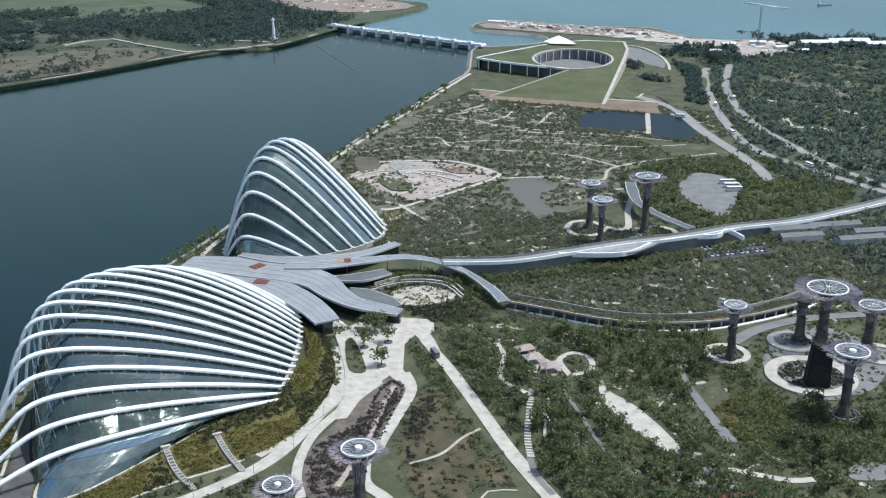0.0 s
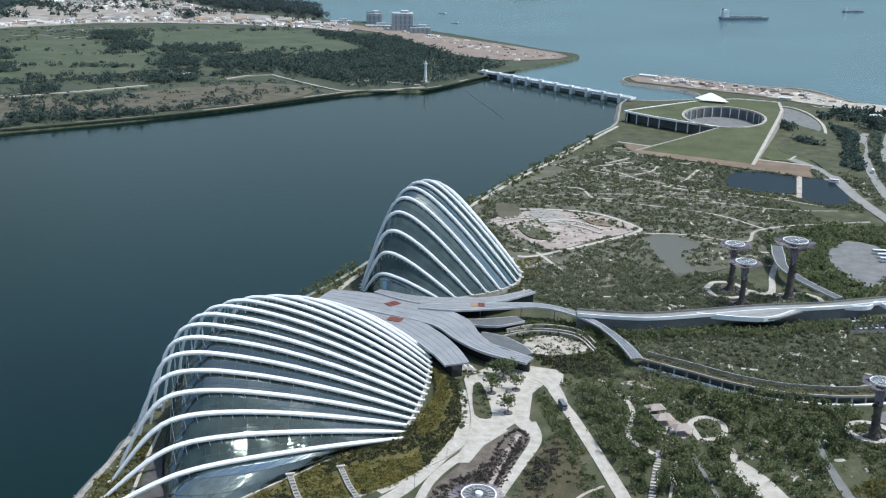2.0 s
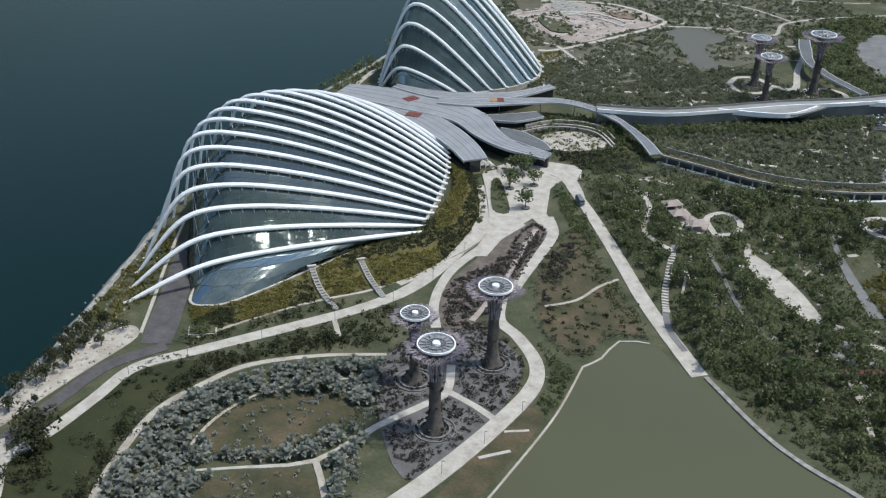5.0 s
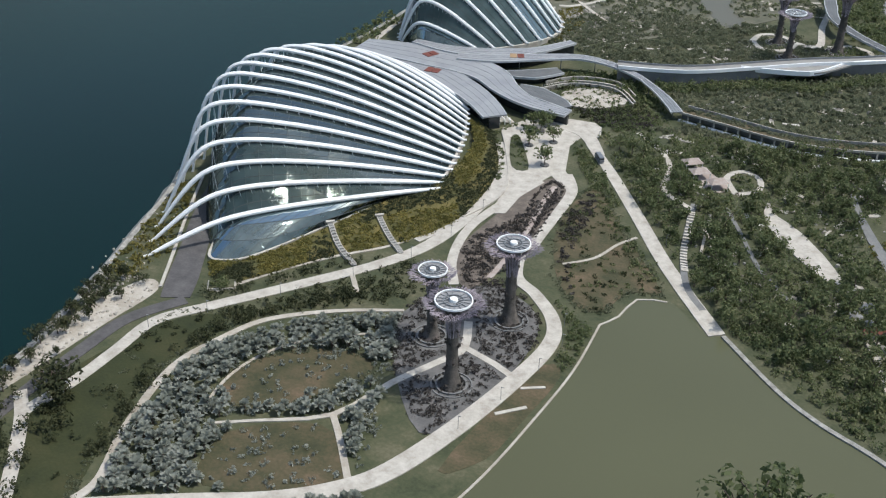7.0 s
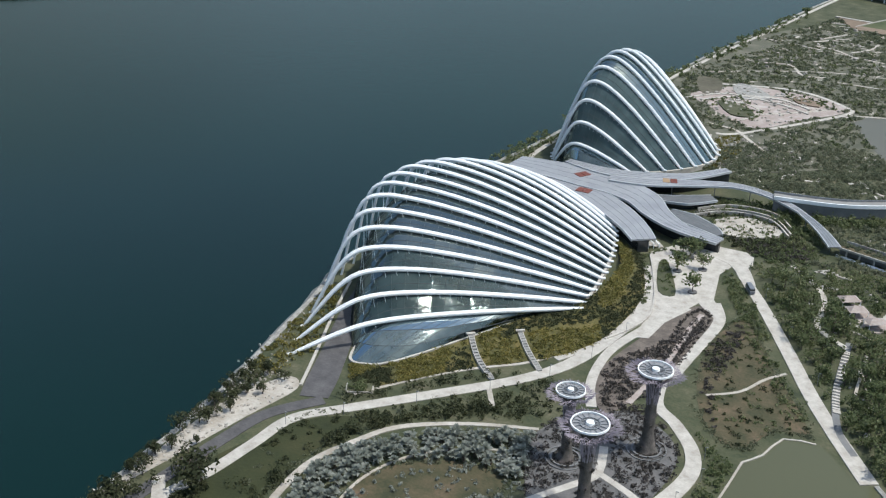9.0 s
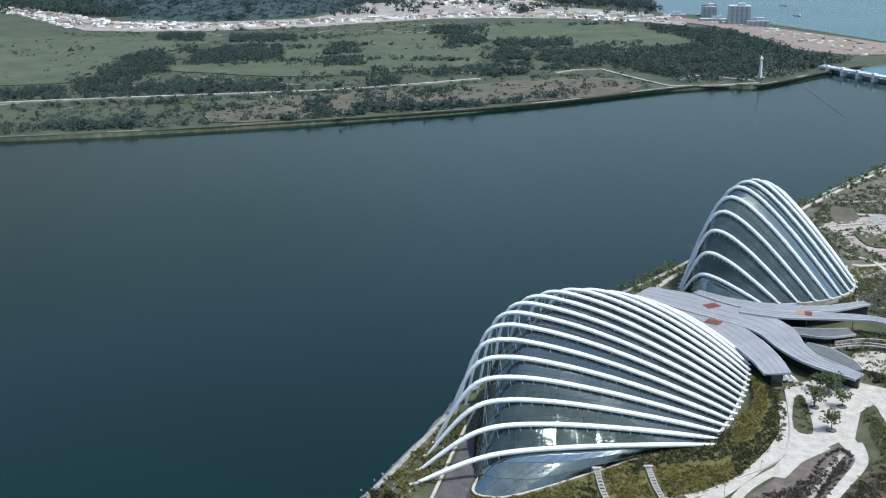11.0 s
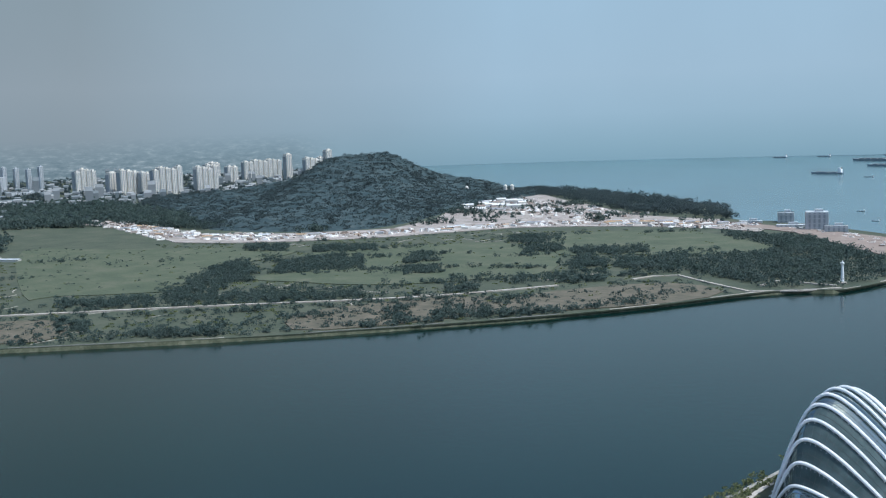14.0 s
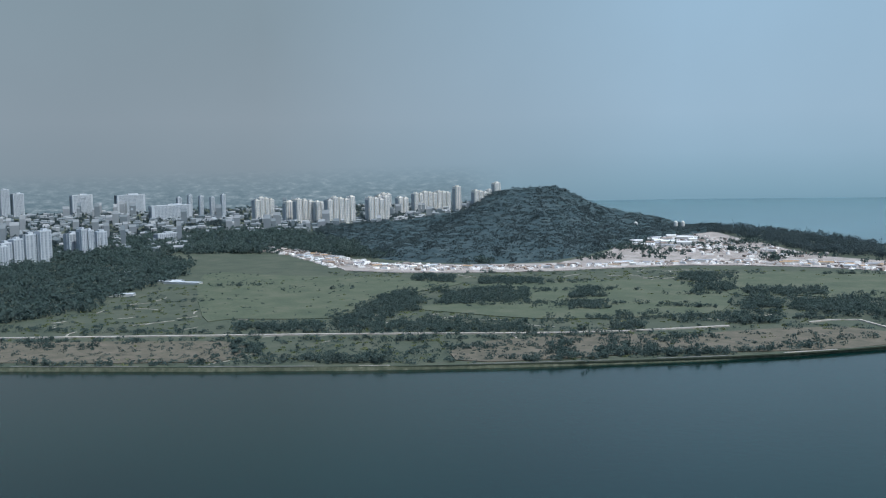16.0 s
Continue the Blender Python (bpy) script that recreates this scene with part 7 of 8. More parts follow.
for x, y, w, h in ((-3149, 2107, 74, 89), (-2916, 2050, 30, 80), (-2865, 2075, 64, 89), (-2842, 2120, 32, 82), (-2723, 2115, 98, 96), (-2703, 2256, 76, 90)):
    block(x, y, w, h, M_BLOCK)
for x, y, w, h in ((-3016, 2637, 43, 72), (-3067, 2835, 158, 84), (-2934, 2845, 26, 106), (-2808, 2855, 76, 91), (-2785, 2908, 26, 126), (-3200, 2700, 60, 80)):
    block(x, y, w, h, M_BLOCK, label="hazy pale high-rise apartment block")
for x, y, w, h in ((-2186, 846, 48, 62), (-2228, 902, 30, 76), (-2226, 932, 30, 75), (-2339, 1045, 28, 62), (-2310, 1064, 32, 67), (-2355, 1120, 30, 55), (-2140, 800, 40, 58)):
    block(x, y, w, h, M_BLOCKG, depth=18, label="grey-white high-rise apartment tower")
for x, y, w, h in ((-4380, 1680, 36, 128), (-4420, 1750, 46, 112), (-4130, 2105, 124, 100), (-3495, 1938, 156, 62), (-4320, 1980, 90, 92), (-3263, 1979, 150, 14), (-2487, 1364, 58, 28)):
    block(x, y, w, h, M_BLOCKG, depth=20, label="far grey building in the haze", name="far_building", ribs=False)
for k in range(5):
    block(-3560 + 38 * k, 2010 + 24 * k, 14, 98, M_BLOCKG, depth=12, label="slim grey far tower in haze", name="far_tower", ribs=False)

# low roofs of the far town, too many to count
n = 1500
ang = rng.uniform(radians(-78), radians(-44), n)
dist = rng.uniform(2500, 4750, n)
bm_v, bm_f, bm_c = [], [], []
for a, D in zip(ang, dist):
    x, y = D * math.sin(a), D * math.cos(a)
    if D < 3000 and a > radians(-60):
        continue
    w, d, h = rng.uniform(8, 26), rng.uniform(7, 14), rng.uniform(6, 14) * (1 + (rng.random() < 0.08) * 2.5)
    i = len(bm_v)
    c, s = math.cos(a), math.sin(a)
    for z in (0, h):
        for u, v in ((-w / 2, -d / 2), (w / 2, -d / 2), (w / 2, d / 2), (-w / 2, d / 2)):
            bm_v.append((x + u * c + v * s, y - u * s + v * c, z))
    bm_v += [(x - w / 2 * c, y + w / 2 * s, h * 1.25), (x + w / 2 * c, y - w / 2 * s, h * 1.25)]
    bm_f += [(i, i + 1, i + 5, i + 4), (i + 1, i + 2, i + 6, i + 5), (i + 2, i + 3, i + 7, i + 6), (i + 3, i, i + 4, i + 7), (i + 4, i + 5, i + 9, i + 8), (i + 6, i + 7, i + 8, i + 9), (i + 5, i + 6, i + 9), (i + 7, i + 4, i + 8)]
# roof greys dulled towards blue: distance haze put into the base colour
M_TOWN = mat("haze_toned_roofs", [(0.11, 0.14, 0.15), (0.18, 0.205, 0.215), (0.27, 0.285, 0.29), (0.42, 0.42, 0.41)], 200, 40, 0.9, island=0.8, bump=0)
tagged(part("far_town", mesh_of("far_town", bm_v, bm_f, M_TOWN), M_TOWN, None), "crowded low roofs of the far town in painted haze tones", "town", kind="stuff")
n = 2600
ang, dist = rng.uniform(radians(-80), radians(-44), n), rng.uniform(2500, 4800, n)
thicket("town_trees", np.column_stack([dist * np.sin(ang), dist * np.cos(ang)]), rng.uniform(10, 26, n), rng.uniform(7, 14, n), 14, 5, M_LEAFB, rng, "dark haze-toned trees between the far roofs", category="woodland")


def shed(x, y, w, d, h, label="white low works building on bare ground", material=M_ROOFW, turn=0.0, name="shed", group="works buildings"):
    root = thing(name, label, "building", (x, y, 0), group=group, turn=turn)
    bm = bmesh.new()
    box(bm, (0, 0, h / 2 - 0.3), (w, d, h + 0.6))
    part("wall", bm, M_BLOCK, root)
    bm = bmesh.new()
    v = [bm.verts.new(p) for p in ((-w / 2 - 0.6, -d / 2 - 0.6, h), (w / 2 + 0.6, -d / 2 - 0.6, h), (w / 2 + 0.6, d / 2 + 0.6, h), (-w / 2 - 0.6, d / 2 + 0.6, h), (-w / 2 - 0.6, 0, h * 1.35), (w / 2 + 0.6, 0, h * 1.35))]
    for f in ((0, 1, 5, 4), (2, 3, 4, 5), (1, 2, 5), (3, 0, 4), (3, 2, 1, 0)):
        bm.faces.new([v[i] for i in f])
    part("roof", bm, material, root)
    return root


r1 = random.Random(5)
for x, y, w, d, h in ((-677, 1880, 28, 24, 20), (-589, 1780, 36, 26, 32), (-548, 1752, 36, 16, 12), (-640, 1800, 46, 14, 5), (-730, 1850, 40, 10, 4)):
    block(x, y, w * 0.87, h * 1.1, M_BLOCKG, d, r1.uniform(-6, 6), max(2, int(h / 7)), "seaside_building", "large pale grey square building by the sea", max(2, int(w / 9)), False, "seaside buildings")
for k in range(90):
    t = r1.random()
    x = -1900 + 1150 * t + r1.uniform(-60, 60)
    y = np.interp(x, [-1900, -1600, -1400, -1250, -1100, -900, -700], [1370, 1270, 1330, 1470, 1700, 1770, 1770]) + r1.uniform(-30, 40)
    shed(x, y, r1.uniform(6, 26), r1.uniform(5, 10), r1.uniform(2, 5), turn=r1.uniform(10, 80), material=r1.choice([M_ROOFW, M_ROOF, M_ROOF, M_TAN, M_RUST, M_BLOCKG]))
for k in range(60):
    x, y = -1330 - 7 * k + r1.uniform(-40, 40), 1930 + 7.5 * k + r1.uniform(-80, 80)
    shed(x, y, r1.uniform(10, 40), r1.uniform(6, 12), r1.uniform(3, 9), turn=r1.uniform(20, 60), material=r1.choice([M_ROOFW, M_ROOFW, M_ROOF, M_RUST]))
for x, y in ((-1790, 2170), (-1735, 2205), (-1665, 2260), (-1590, 2330), (-1575, 2340)):
    s = thing("silo", "pale round works silo on bare ground", "silo", (x, y, 0), group="works silos")
    bm = bmesh.new()
    cyl(bm, (0, 0, -0.5), 5, 5, 25, 16)
    cyl(bm, (0, 0, 24.5), 5, 1, 4, 16)
    part("body", bm, M_BLOCK, s)
for x, y, w, d, t in ((-1843, 925, 90, 14, 40), (-1654, 893, 100, 16, 35), (-1600, 905, 90, 10, 25), (-1530, 760, 46, 16, 50), (-1700, 850, 60, 12, 30)):
    shed(x, y, w * 0.8, d, 3.5, "long pale hangar roof at the wood's edge", material=M_BLOCKG, turn=t, group="hangars", name="hangar")

# heaps, plant and stacked material on the works ground
n = 1700
cv, cf = [], []
for k in range(n):
    if rng.random() < 0.6:
        x = rng.uniform(-2150, -700)
        y = float(np.interp(x, [-2150, -1900, -1600, -1400, -1250, -1100, -900, -700], [1420, 1375, 1270, 1330, 1470, 1690, 1775, 1780])) + rng.uniform(-45, 50)
    else:
        t = rng.random()
        x, y = -1060 - 700 * t + rng.uniform(-110, 110), 1860 + 430 * t + rng.uniform(-90, 90)
    w, d, h, a = rng.uniform(4, 20), rng.uniform(2.5, 8), rng.uniform(1, 5), rng.uniform(0, 3)
    i, c, s_ = len(cv), math.cos(a), math.sin(a)
    tp = rng.uniform(0.4, 0.95)
    for z, kk in ((0, 1), (h, tp)):
        for u, v in ((-w / 2, -d / 2), (w / 2, -d / 2), (w / 2, d / 2), (-w / 2, d / 2)):
            cv.append((x + (u * c - v * s_) * kk, y + (u * s_ + v * c) * kk, z + 0.3))
    cf += [(i, i + 1, i + 5, i + 4), (i + 1, i + 2, i + 6, i + 5), (i + 2, i + 3, i + 7, i + 6), (i + 3, i, i + 4, i + 7), (i + 4, i + 5, i + 6, i + 7)]
M_HEAP = mat("works_heaps", [(0.10, 0.09, 0.085), (0.24, 0.19, 0.155), (0.46, 0.42, 0.39), (0.74, 0.72, 0.69), (0.80, 0.79, 0.77)], 150, 20, 0.9, island=1.1, bump=0)
tagged(part("works_clutter", mesh_of("works_clutter", cv, cf, M_HEAP), M_HEAP, None), "heaps, containers and plant on the works ground", "works clutter", kind="stuff")

# white obelisk at the channel mouth
ob = thing("beacon_tower", "slim white beacon tower at the water's edge", "tower", (-379, 1236, 0))
bm = bmesh.new()
cyl(bm, (0, 0, -0.5), 2.2, 1.1, 24, 10)
part("shaft", bm, M_WHITE, ob)
bm = bmesh.new()
cyl(bm, (0, 0, 22.5), 2.4, 2.4, 1.2, 12)
cyl(bm, (0, 0, 23.7), 1.2, 0.2, 3, 10)
part("lantern", bm, M_WHITE, ob)
bm = bmesh.new()
cyl(bm, (0, 0, -0.5), 5, 5, 1.8, 16)
part("base", bm, M_PATH, ob)

# sheds and roofs among the woods on the near shore
for x, y, w, d, h, t in ((286, 1279, 46, 18, 6, 10), (325, 1264, 50, 18, 6, 12), (250, 1262, 40, 16, 6, 8), (184, 1266, 18, 8, 4, 0), (150, 1250, 16, 9, 4, 20), (40, 1290, 14, 6, 3, 0), (-128, 1402, 22, 7, 3, -12), (130, 1200, 12, 7, 4, 15), (205, 1235, 16, 7, 4, 30), (225, 1215, 14, 7, 4, 10)):
    shed(x, y, w, d, h, "white roofed shed by the sea", turn=t, group="shore sheds")
for x, y, w, d, t in ((115, 594, 26, 7, 18), (140, 604, 30, 7, 18), (160, 596, 24, 6, 18), (118, 582, 24, 6, 18), (150, 582, 26, 6, 18)):
    shed(x, y, w, d, 4, "long grey-green roofed nursery shed", turn=t, material=M_ROOFD, group="nursery roofs", name="nursery_shed")


shed(52, 313.5, 17, 1.6, 2.6, "long shed with a dull red roof among trees", M_RED, 18, "red_shed", "")
for x, y, w, t in ((41, 323, 6, 10), (46, 329, 7, 40), (51, 326, 8, -20), (46, 319, 5, 60), (53, 320, 5, 15)):
    tp = thing("covered_heap", "grey-blue sheeted heap on the works yard", "heap", (x, y, 0), group="sheeted heaps", turn=t)
    bm = bmesh.new()
    bmesh.ops.create_icosphere(bm, subdivisions=3, radius=1.0)
    for v in bm.verts:
        k = 1 + 0.28 * noise.noise(v.co * 2.1 + Vector((x, y, 0)))
        v.co = Vector((v.co.x * w * 0.5 * k, v.co.y * w * 0.36 * k, max(-0.25, v.co.z * 1.9 * k)))
    part("sheet", bm, M_MEMB, tp, smooth=True)
path("yard_path", [(45.2, 308.7), (48.5, 296.7), (50.5, 285.6), (51.6, 276.3)], 1.8, M_PATH, "pale littered path on the works yard")


# ---- ships ----
heap_v, heap_f = [], []
for x, y in np.vstack([free_spots(rng, [(-130, 1370), (-130, 1404), (-4, 1372), (55, 1362), (105, 1300), (90, 1280), (0, 1318)], 130, []), free_spots(rng, [(160, 1270), (200, 1295), (300, 1240), (290, 1190), (200, 1195)], 90, []), free_spots(rng, [(-793, 1860), (-694, 1832), (-512, 1681), (-443, 1590), (-323, 1480), (-270, 1555), (-357, 1615), (-536, 1745), (-660, 1830)], 260, [])]):
    w, d, h, a = rng.uniform(3, 12), rng.uniform(2, 6), rng.uniform(0.8, 3), rng.uniform(-0.5, 0.5)
    i, c, s_ = len(heap_v), math.cos(a), math.sin(a)
    for z, kk in ((0, 1), (h, rng.uniform(0.3, 0.9))):
        for u, v in ((-w / 2, -d / 2), (w / 2, -d / 2), (w / 2, d / 2), (-w / 2, d / 2)):
            heap_v.append((x + (u * c - v * s_) * kk, y + (u * s_ + v * c) * kk, z + 0.2))
    heap_f += [(i, i + 1, i + 5, i + 4), (i + 1, i + 2, i + 6, i + 5), (i + 2, i + 3, i + 7, i + 6), (i + 3, i, i + 4, i + 7), (i + 4, i + 5, i + 6, i + 7)]
tagged(part("point_clutter", mesh_of("point_clutter", heap_v, heap_f, M_HEAP), M_HEAP, None), "brown heaps and stacked material on the point", "works clutter", kind="stuff")


def ship(x, y, L, turn, label="dark cargo ship at anchor with a white bridge"):
    root = thing("ship", label, "ship", (x, y, -3), group="ships at anchor", turn=turn)
    bm = bmesh.new()
    w = L * 0.075
    prof = [(-0.5, 0.8), (-0.42, 1), (0.3, 1), (0.44, 0.6), (0.5, 0.02)]
    top = [(p * L, s * w) for p, s in prof] + [(p * L, -s * w) for p, s in prof[::-1]]
    vt = [bm.verts.new((a, b, L * 0.05)) for a, b in top]
    vb = [bm.verts.new((a * 0.96, b * 0.8, -1)) for a, b in top]
    n = len(top)
    for k in range(n):
        bm.faces.new((vb[k], vb[(k + 1) % n], vt[(k + 1) % n], vt[k]))
    bm.faces.new(vt)
    part("hull", bm, M_HULL, root)
    bm = bmesh.new()
    box(bm, (-0.40 * L, 0, L * 0.10), (L * 0.10, w * 1.7, L * 0.11), bevel=0.3)
    box(bm, (-0.39 * L, 0, L * 0.165), (L * 0.07, w * 1.9, L * 0.03))
    part("bridge_house", bm, M_WHITE, root, "white bridge house")
    bm = bmesh.new()
    cyl(bm, (-0.45 * L, 0, L * 0.15), L * 0.015, L * 0.012, L * 0.06, 10)
    part("funnel", bm, M_RUST, root)
    bm = bmesh.new()
    for k in range(4):
        box(bm, ((-0.22 + k * 0.16) * L, 0, L * 0.058), (L * 0.12, w * 1.3, L * 0.02))
    part("hatch_row", bm, M_STEEL, root)
    return root


for x, y, L, t in ((-1081, 3361, 105, 172), (-1027, 3809, 130, 176), (-1180, 4200, 160, 170), (-552, 2643, 70, 20), (-27, 2350, 112, 28), (211, 2690, 56, 30), (-1640, 4480, 70, 170), (-1480, 4560, 60, 175), (-1250, 4700, 60, 165)):
    ship(x, y, L, t)
for x, y, L, t in ((-913, 3213, 30, 175), (-624, 2146, 20, 160), (-547, 1969, 18, 165), (333, 1665, 24, 20)):
    ship(x, y, L, t, "small white workboat on the sea")


path("wake", [(220.3, 1684.5), (239.4, 1659.9), (257.9, 1636), (274.6, 1625.3)], [1.5, 4, 5, 2], M_ROOFW, "white foaming wake of a boat on the sea", z=-2.95, category="wake", base=-3.2, clear=0)


# ---- pale stone terraces and spurs between the planting ----
def patches(name, outline, count, lo, hi, material, label):
    P = free_spots(rng, outline, count)
    vs, fs = [], []
    for x, y in P:
        a, L, w, bend = rng.uniform(0, math.pi), rng.uniform(lo, hi), rng.uniform(0.7, 2.2), rng.uniform(-0.6, 0.6)
        i = len(vs)
        m = 6
        for k in range(m):
            t = k / (m - 1) - 0.5
            ang = a + bend * t * 2
            px_, py_ = x + L * t * math.cos(a) - bend * L * t * t * math.sin(a), y + L * t * math.sin(a) + bend * L * t * t * math.cos(a)
            nx, ny = -math.sin(ang) * w / 2, math.cos(ang) * w / 2
            vs += [(px_ + nx, py_ + ny, 0.32), (px_ - nx, py_ - ny, 0.32), (px_ + nx, py_ + ny, -0.1), (px_ - nx, py_ - ny, -0.1)]
        for k in range(m - 1):
            j = i + 4 * k
            fs += [(j, j + 1, j + 5, j + 4), (j + 2, j, j + 4, j + 6), (j + 1, j + 3, j + 7, j + 5)]
    tagged(part(name, mesh_of(name, vs, fs, material), material, None), label, "paving", kind="stuff")


patches("stone_terraces", [(-40, 446), (55, 446), (60, 425), (45, 380), (62, 340), (62, 270), (-5, 310), (-30, 400)], 60, 3, 12, M_PATH, "short pale stone terraces and path spurs among the trees")
patches("stone_terraces", [(-50, 446), (110, 470), (190, 500), (190, 640), (60, 560), (-20, 525), (-34, 458)], 80, 4, 14, M_PATH, "short pale stone terraces and path spurs in the gardens")
patches("stone_terraces", [(-160, 615), (-60, 610), (20, 640), (60, 760), (20, 830), (-130, 850), (-178, 735)], 90, 4, 18, M_SAND, "pale tracks and spurs in the meadow garden")
patches("stone_terraces", [(-150, 850), (100, 790), (110, 900), (60, 930), (-110, 965)], 90, 4, 16, M_SAND, "pale slabs and tracks before the barrage")
patches("stone_terraces", [(-125, 545), (-60, 520), (0, 545), (40, 570), (0, 615), (-90, 612)], 70, 3, 12, M_PATH, "short pale stone terraces in the gardens")
patches("stone_terraces", [(60, 345), (180, 345), (180, 250), (60, 240)], 30, 3, 14, M_PATH, "pale terraces among dense trees")
patches("forest_clearings", [(130, 720), (330, 700), (420, 1000), (310, 1200), (160, 1150)], 70, 8, 34, M_SAND, "pale clearings and tracks in the woodland")
patches("shore_clutter", [(-130, 1352), (-130, 1400), (-4, 1376), (60, 1366), (110, 1300), (0, 1312)], 40, 6, 26, M_SAND, "pale slabs and stacked material on the point")
patches("shore_clutter", [(60, 1260), (160, 1200), (330, 1250), (330, 1290), (120, 1290)], 50, 6, 22, M_ROOFW, "pale roofs and slabs by the sea")
patches("field_tracks", [(-1300, 400), (-1080, 430), (-745, 725), (-540, 1010), (-600, 1250), (-760, 1650), (-1090, 1550), (-1340, 1230), (-1500, 900)], 60, 12, 60, M_SAND, "short pale tracks on the far meadows")

# curved beds and paths in the bare court beyond the tall dome
for o, w in ((0, 2.4), (9, 1.6), (-10, 1.8)):
    path("path", [(-150 + o, 668), (-128 + o, 690), (-104, 694 + o), (-84, 682 + o)], w, M_PATH, "pale curved path across the bare court", clear=0.2)
area("bed", [(-140, 672), (-120, 664), (-112, 648), (-126, 646)], M_GROUND, "dark planted bed in the bare court", z=0.3, sub=3, clear=False)
area("bed", [(-98, 704), (-84, 700), (-80, 690), (-94, 692)], M_BROWN, "brown earth bed in the bare court", z=0.3, sub=3, clear=False)
for ol, n_ in (([(-150, 668), (-112, 640), (-108, 660), (-130, 690)], 60), ([(-110, 716), (-72, 702), (-70, 688), (-100, 696)], 40)):
    P = free_spots(rng, ol, n_, [])
    thicket("shrubs", P, rng.uniform(1.0, 2.4, len(P)), rng.uniform(0.8, 2.2, len(P)), 26, 0.6, M_LEAF, rng, "olive shrubs in the bare court")


# ---- vehicles ----
def vehicle(x, y, z, turn, L, W, H, material, name, label, group):
    root = thing(name, label, "vehicle", (x, y, z), group=group, turn=turn)
    bm = bmesh.new()
    box(bm, (0, 0, H * 0.36), (L, W, H * 0.42), bevel=0.12)
    part("body", bm, material, root)
    bm = bmesh.new()
    box(bm, (-L * 0.04, 0, H * 0.74), (L * (0.9 if L > 6 else 0.55), W * 0.9, H * 0.44), bevel=0.12)
    part("cabin", bm, M_DARK if L < 6 else material, root, "dark glazed cabin" if L < 6 else "")
    if L > 6:
        bm = bmesh.new()
        box(bm, (-L * 0.04, 0, H * 0.72), (L * 0.91, W * 0.92, H * 0.18))
        part("window_band", bm, M_DARK, root, "dark window band")
    for sx in (-0.32, 0.32):
        for sy in (-0.5, 0.5):
            bm = bmesh.new()
            bmesh.ops.create_cone(bm, cap_ends=True, segments=12, radius1=0.34, radius2=0.34, depth=0.24, matrix=pose(L * sx, W * sy * 0.94, 0.34, 90))
            part("wheel", bm, M_SEAM, root)
    return root


M_CARW = mat("white_car_paint", [(0.7, 0.7, 0.7), (0.8, 0.8, 0.8)], 3, 0.5, 0.3, bump=0)
M_CARG = mat("grey_car_paint", [(0.12, 0.13, 0.15), (0.2, 0.21, 0.23)], 3, 0.5, 0.3, bump=0)
vehicle(-62, 409, 0.5, 118, 6.8, 2.3, 2.9, M_CARG, "truck", "grey works truck parked on the straight path", "")
for k, (x, y) in enumerate(((90, 690), (92, 682), (93, 674))):
    vehicle(x, y, 0.4, 10, 11, 2.6, 3.2, M_CARW, "coach", "white coach in the oval car park", "coaches")
for k in range(26):
    vehicle(64 + (k % 13) * 2.7, 549 + (k % 13) * 1.15 + (k // 13) * 11, 0.4, 112, 4.4, 1.8, 1.5, M_CARW if k % 3 else M_CARG, "car", "small parked car in the coach park", "parked cars")
for x, y, t in ((72, 880, 0), (105, 930, 85), (108, 830, 100), (124, 960, 86), (150, 740, 120)):
    vehicle(x, y, 0.6, t, 8, 2.5, 3.0, M_CARW, "lorry", "white lorry on the dusty road", "lorries")

# ---- light poles along the main paths ----
bm = bmesh.new()
cyl(bm, (0, 0, 0), 0.09, 0.06, 5.0, 6)
box(bm, (0.35, 0, 5.0), (0.9, 0.22, 0.12))
LP = bpy.data.meshes.new("pole")
bm.to_mesh(LP)
bm.free()
LP.materials.append(M_STEEL)
for line, step in (([(-175, 238), (-158, 255), (-136, 277), (-115, 300), (-103, 322), (-96, 350)], 5), ([(-66, 224), (-54, 250), (-47, 273), (-50, 288)], 4), ([(-66, 428), (-52, 400), (-34, 366), (-18, 333)], 5)):
    L = smooth_line(line, 6)
    for p in L[::step]:
        r = thing("lamp_post", "slim grey garden lamp post beside the path", "lamp post", (p[0], p[1], 0), group="lamp posts")
        part("post", LP, M_STEEL, r)

# stone steps on the stepped path
bm = bmesh.new()
box(bm, (0, 0, 0), (2.6, 1.1, 0.5), bevel=0.06)
ST = bpy.data.meshes.new("step")
bm.to_mesh(ST)
bm.free()
ST.materials.append(M_PATH)
steps_root = thing("stepping_path", "row of pale stone steps between dark trees", "steps")
for p in smooth_line([(-19, 376), (-18.5, 360), (-18, 344), (-16, 332)], 7):
    o = part("step", ST, M_PATH, steps_root)
    o.location = (p[0], p[1], 0.45)

# white walled planting bed at the end of the promenade
gh = thing("raised_bed", "pale stone raised planting bed beside the promenade", "planter", (-165, 268, 0), turn=25)
for cx, cy, sx, sy in ((0, -2.6, 9.4, 0.5), (0, 2.6, 9.4, 0.5), (-4.5, 0, 0.5, 4.8), (4.5, 0, 0.5, 4.8)):
    bm = bmesh.new()
    box(bm, (cx, cy, 0.2), (sx, sy, 0.9), bevel=0.06)
    part("wall", bm, M_PATH, gh)
bm = bmesh.new()
box(bm, (0, 0, 0.4), (8.6, 4.8, 1.0))
part("soil", bm, M_GROUND, gh)
P = np.array([(-165, 268)]) + rng.uniform(-2.6, 2.6, (26, 2))
thicket("bed_planting", P, rng.uniform(0.9, 1.7, 26), rng.uniform(0.9, 2.0, 26), 26, 0.35, M_LEAF, rng, "dark planting in the raised bed", 0.8)
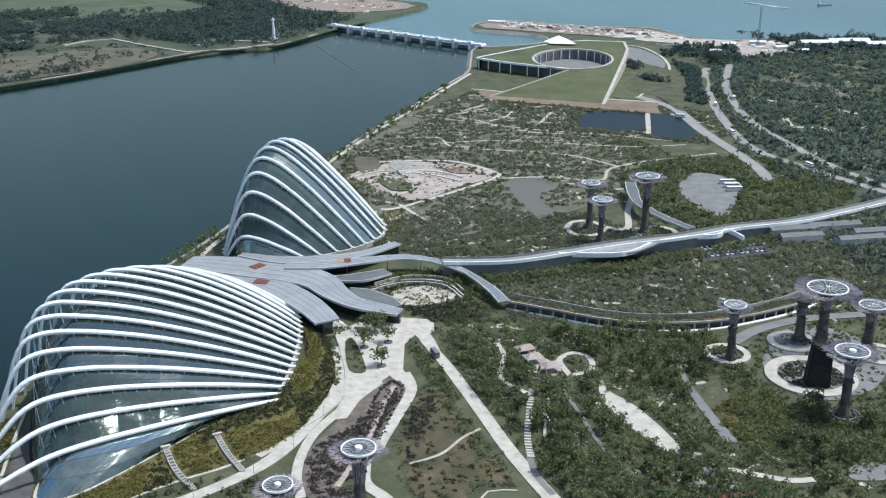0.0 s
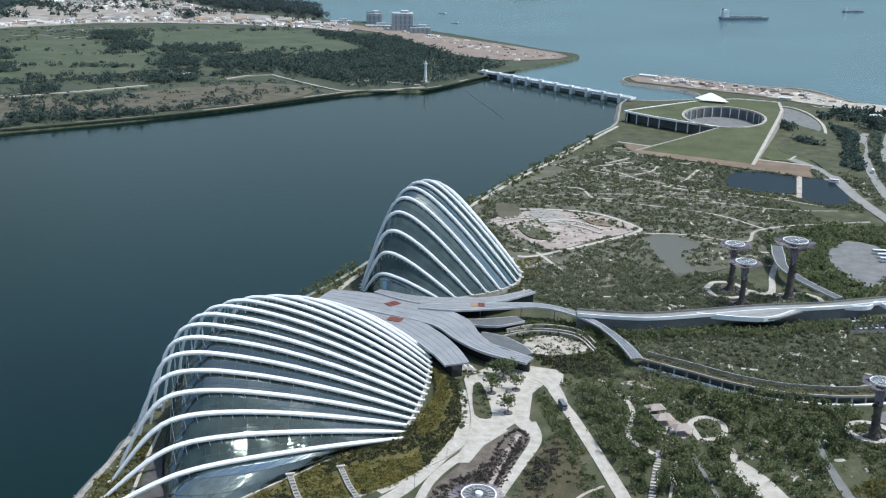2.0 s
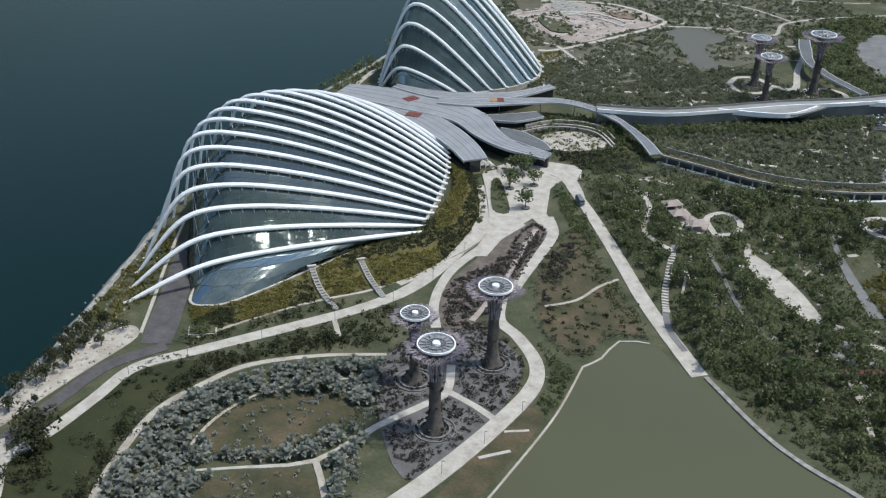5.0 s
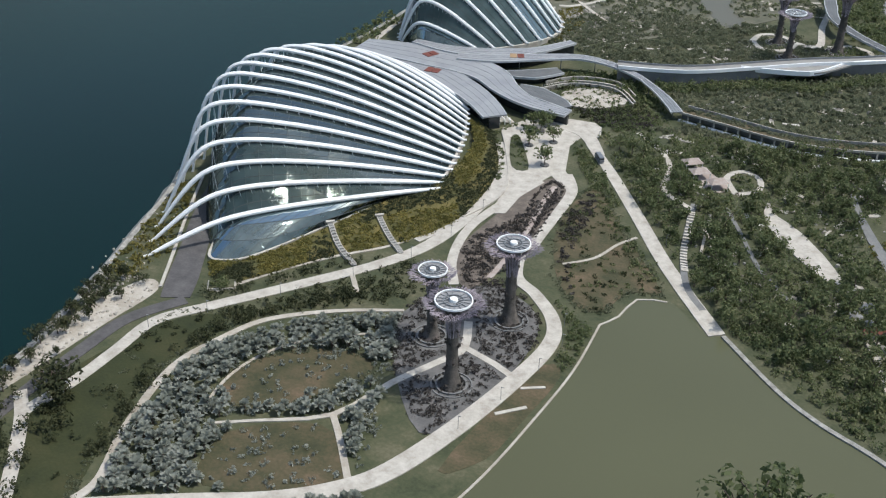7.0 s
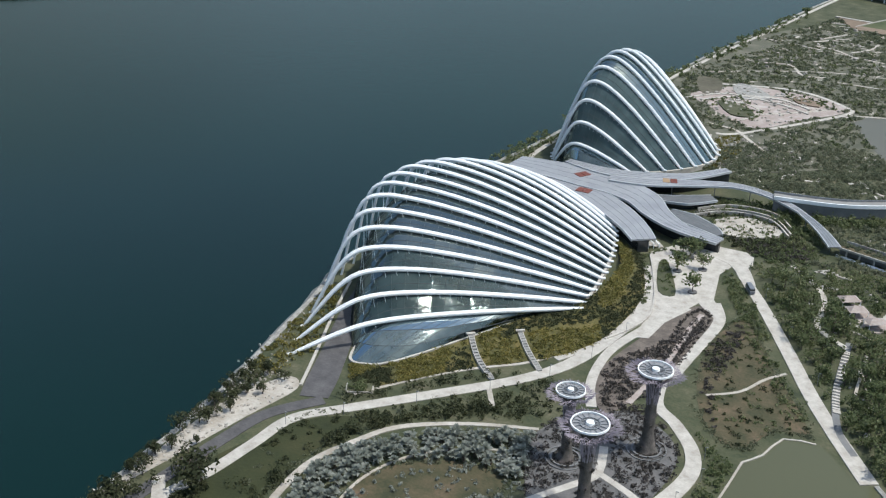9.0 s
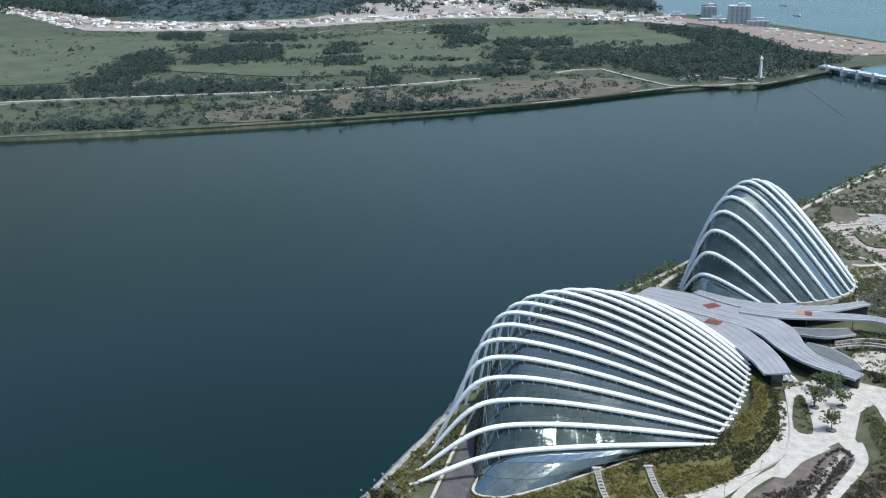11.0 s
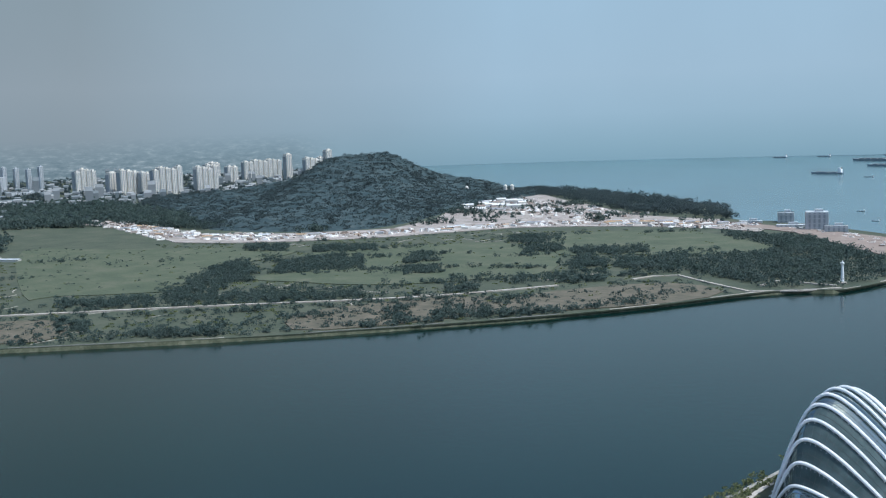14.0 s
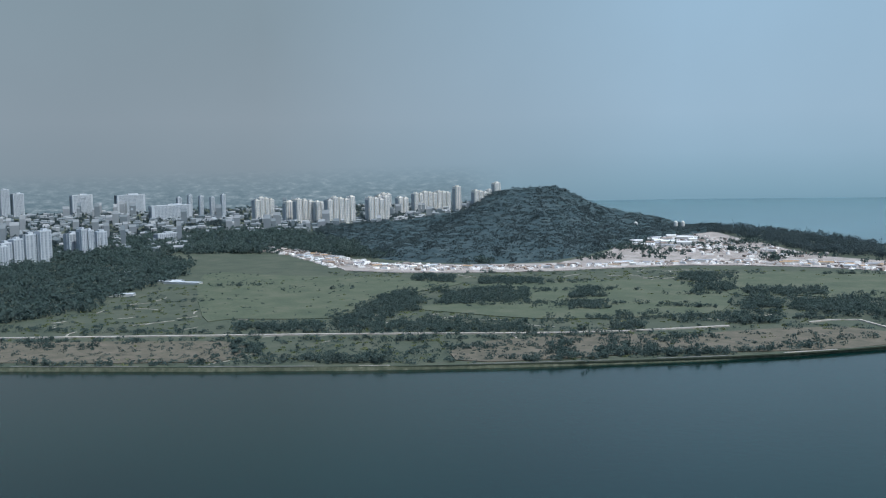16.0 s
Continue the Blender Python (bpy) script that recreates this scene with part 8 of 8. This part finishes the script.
# white steel stair frames between the wide dome and the entrance roof
fr = thing("stair_frame", "white steel stair frames beside the wide dome", "stairs", (-114, 432, 0), turn=-52)
for k in range(5):
    bm = bmesh.new()
    for sx in (-3.2, 3.2):
        box(bm, (sx, k * 2.6 - 5, 2.0 - 0.3 * k), (0.35, 0.35, 4.6 - 0.6 * k))
    box(bm, (0, k * 2.6 - 5, 4.2 - 0.6 * k), (6.8, 0.4, 0.4))
    part("portal", bm, M_WHITE, fr)
    bm = bmesh.new()
    box(bm, (0, k * 2.6 - 3.7, 2.6 - 0.6 * k), (6.0, 2.2, 0.3))
    part("landing", bm, M_PATH, fr)

# kiosks in the paved court
for x, y, t in ((-20, 408, 30), (-12, 401, 30), (-24, 416, 30)):
    k_ = thing("pavilion", "small pink roofed pavilion in the paved court", "pavilion", (x, y, 0.3), group="court pavilions", turn=t)
    bm = bmesh.new()
    v = [bm.verts.new(q) for q in ((-4, -3, 3), (4, -3, 3), (4, 3, 3), (-4, 3, 3), (-1.5, 0, 4.6), (1.5, 0, 4.6))]
    for f in ((0, 1, 5, 4), (2, 3, 4, 5), (1, 2, 5), (3, 0, 4), (3, 2, 1, 0)):
        bm.faces.new([v[i] for i in f])
    part("roof", bm, M_PINK, k_)
    for sx in (-3.6, 3.6):
        for sy in (-2.6, 2.6):
            bm = bmesh.new()
            cyl(bm, (sx, sy, -0.3), 0.15, 0.15, 3.3, 8)
            part("post", bm, M_WHITE, k_)
# shade roofs and mast on the seaward works
mast = thing("crane_mast", "tall thin lattice mast by the sea", "crane", (184, 1262, 0))
bm = bmesh.new()
for sx, sy in ((-1, -1), (1, -1), (1, 1), (-1, 1)):
    rod(bm, (sx, sy, -0.3), (sx * 0.5, sy * 0.5, 44), 0.22, 4)
for k in range(14):
    z = k * 3.1
    rod(bm, (-1, -1, z), (1, -1, z + 3), 0.12, 3)
    rod(bm, (1, 1, z), (-1, 1, z + 3), 0.12, 3)
part("lattice", bm, M_STEEL, mast)
# line of buoys before the barrage
for k in range(16):
    t = k / 15
    b_ = thing("buoy", "small pale mooring buoy on the bay", "buoy", (-322 + 80 * t, 1215 - 150 * t, -2.9), group="buoys")
    bm = bmesh.new()
    cyl(bm, (0, 0, -0.4), 0.9, 0.7, 1.2, 10)
    part("float", bm, M_STEEL, b_)


# ---- loose boulders ----
def rocks(outline, count, size, material, label, holes=None):
    """Low uneven boulders, too many to count, as one object."""
    P = free_spots(rng, outline, count, holes)
    verts, faces = [], []
    for x, y in P:
        s = rng.uniform(*size)
        i = len(verts)
        for k in range(6):
            a = k * math.tau / 6 + rng.uniform(-0.3, 0.3)
            verts.append((x + s * rng.uniform(0.7, 1.2) * math.cos(a), y + s * rng.uniform(0.7, 1.2) * math.sin(a), -0.2))
        for k in range(6):
            vx, vy, _ = verts[i + k]
            f = rng.uniform(0.5, 0.8)
            verts.append((x + (vx - x) * f, y + (vy - y) * f, s * rng.uniform(0.5, 0.9)))
        faces += [(i + k, i + (k + 1) % 6, i + 6 + (k + 1) % 6, i + 6 + k) for k in range(6)] + [tuple(range(i + 6, i + 12))]
    if len(P):
        tagged(part("boulders", mesh_of("boulders", verts, faces, material), material, None), label, "rocks", kind="stuff")


M_STONE = mat("pale_boulder_stone", [(0.22, 0.20, 0.17), (0.36, 0.33, 0.29), (0.52, 0.49, 0.45)], 3, 0.5, 0.95, island=0.5)
rocks([(-205, 165), (-205, 240), (-210, 262), (-196, 266), (-184, 258), (-190, 232), (-198, 195), (-196, 165)], 300, (0.3, 0.9), M_STONE, "pale boulders on the sandy shore", [])
rocks([(-213, 262), (-196, 262), (-200, 300), (-218, 330)], 90, (0.25, 0.6), M_STONE, "pale boulders below the dome", [])
rocks([(-93, 476), (-81, 486), (-66, 482), (-62, 472), (-76, 461), (-89, 463)], 60, (0.6, 1.6), M_STONE, "pale boulders in the rock garden", [])
rocks([(-160, 679), (-139, 711), (-107, 717), (-71, 705), (-65, 685), (-84, 660), (-105, 628), (-125, 638), (-145, 661)], 160, (0.6, 2.0), M_STONE, "boulders and heaps in the bare court", [])
rocks([(-150, 760), (0, 760), (60, 880), (-90, 930), (-150, 880)], 130, (0.7, 2.2), M_STONE, "pale boulders in the meadow garden")
rocks([(-30, 440), (60, 430), (60, 330), (0, 310), (-40, 400)], 90, (0.5, 1.3), M_STONE, "pale stones among the garden trees")
rocks([(-10, 450), (180, 480), (190, 620), (60, 560), (-20, 520)], 160, (0.6, 1.6), M_STONE, "pale stones among the garden planting")
rocks([(-128, 560), (-100, 545), (-70, 560), (-80, 610), (-120, 612)], 130, (0.5, 1.5), M_STONE, "pale stones in the planting beside the tall dome")
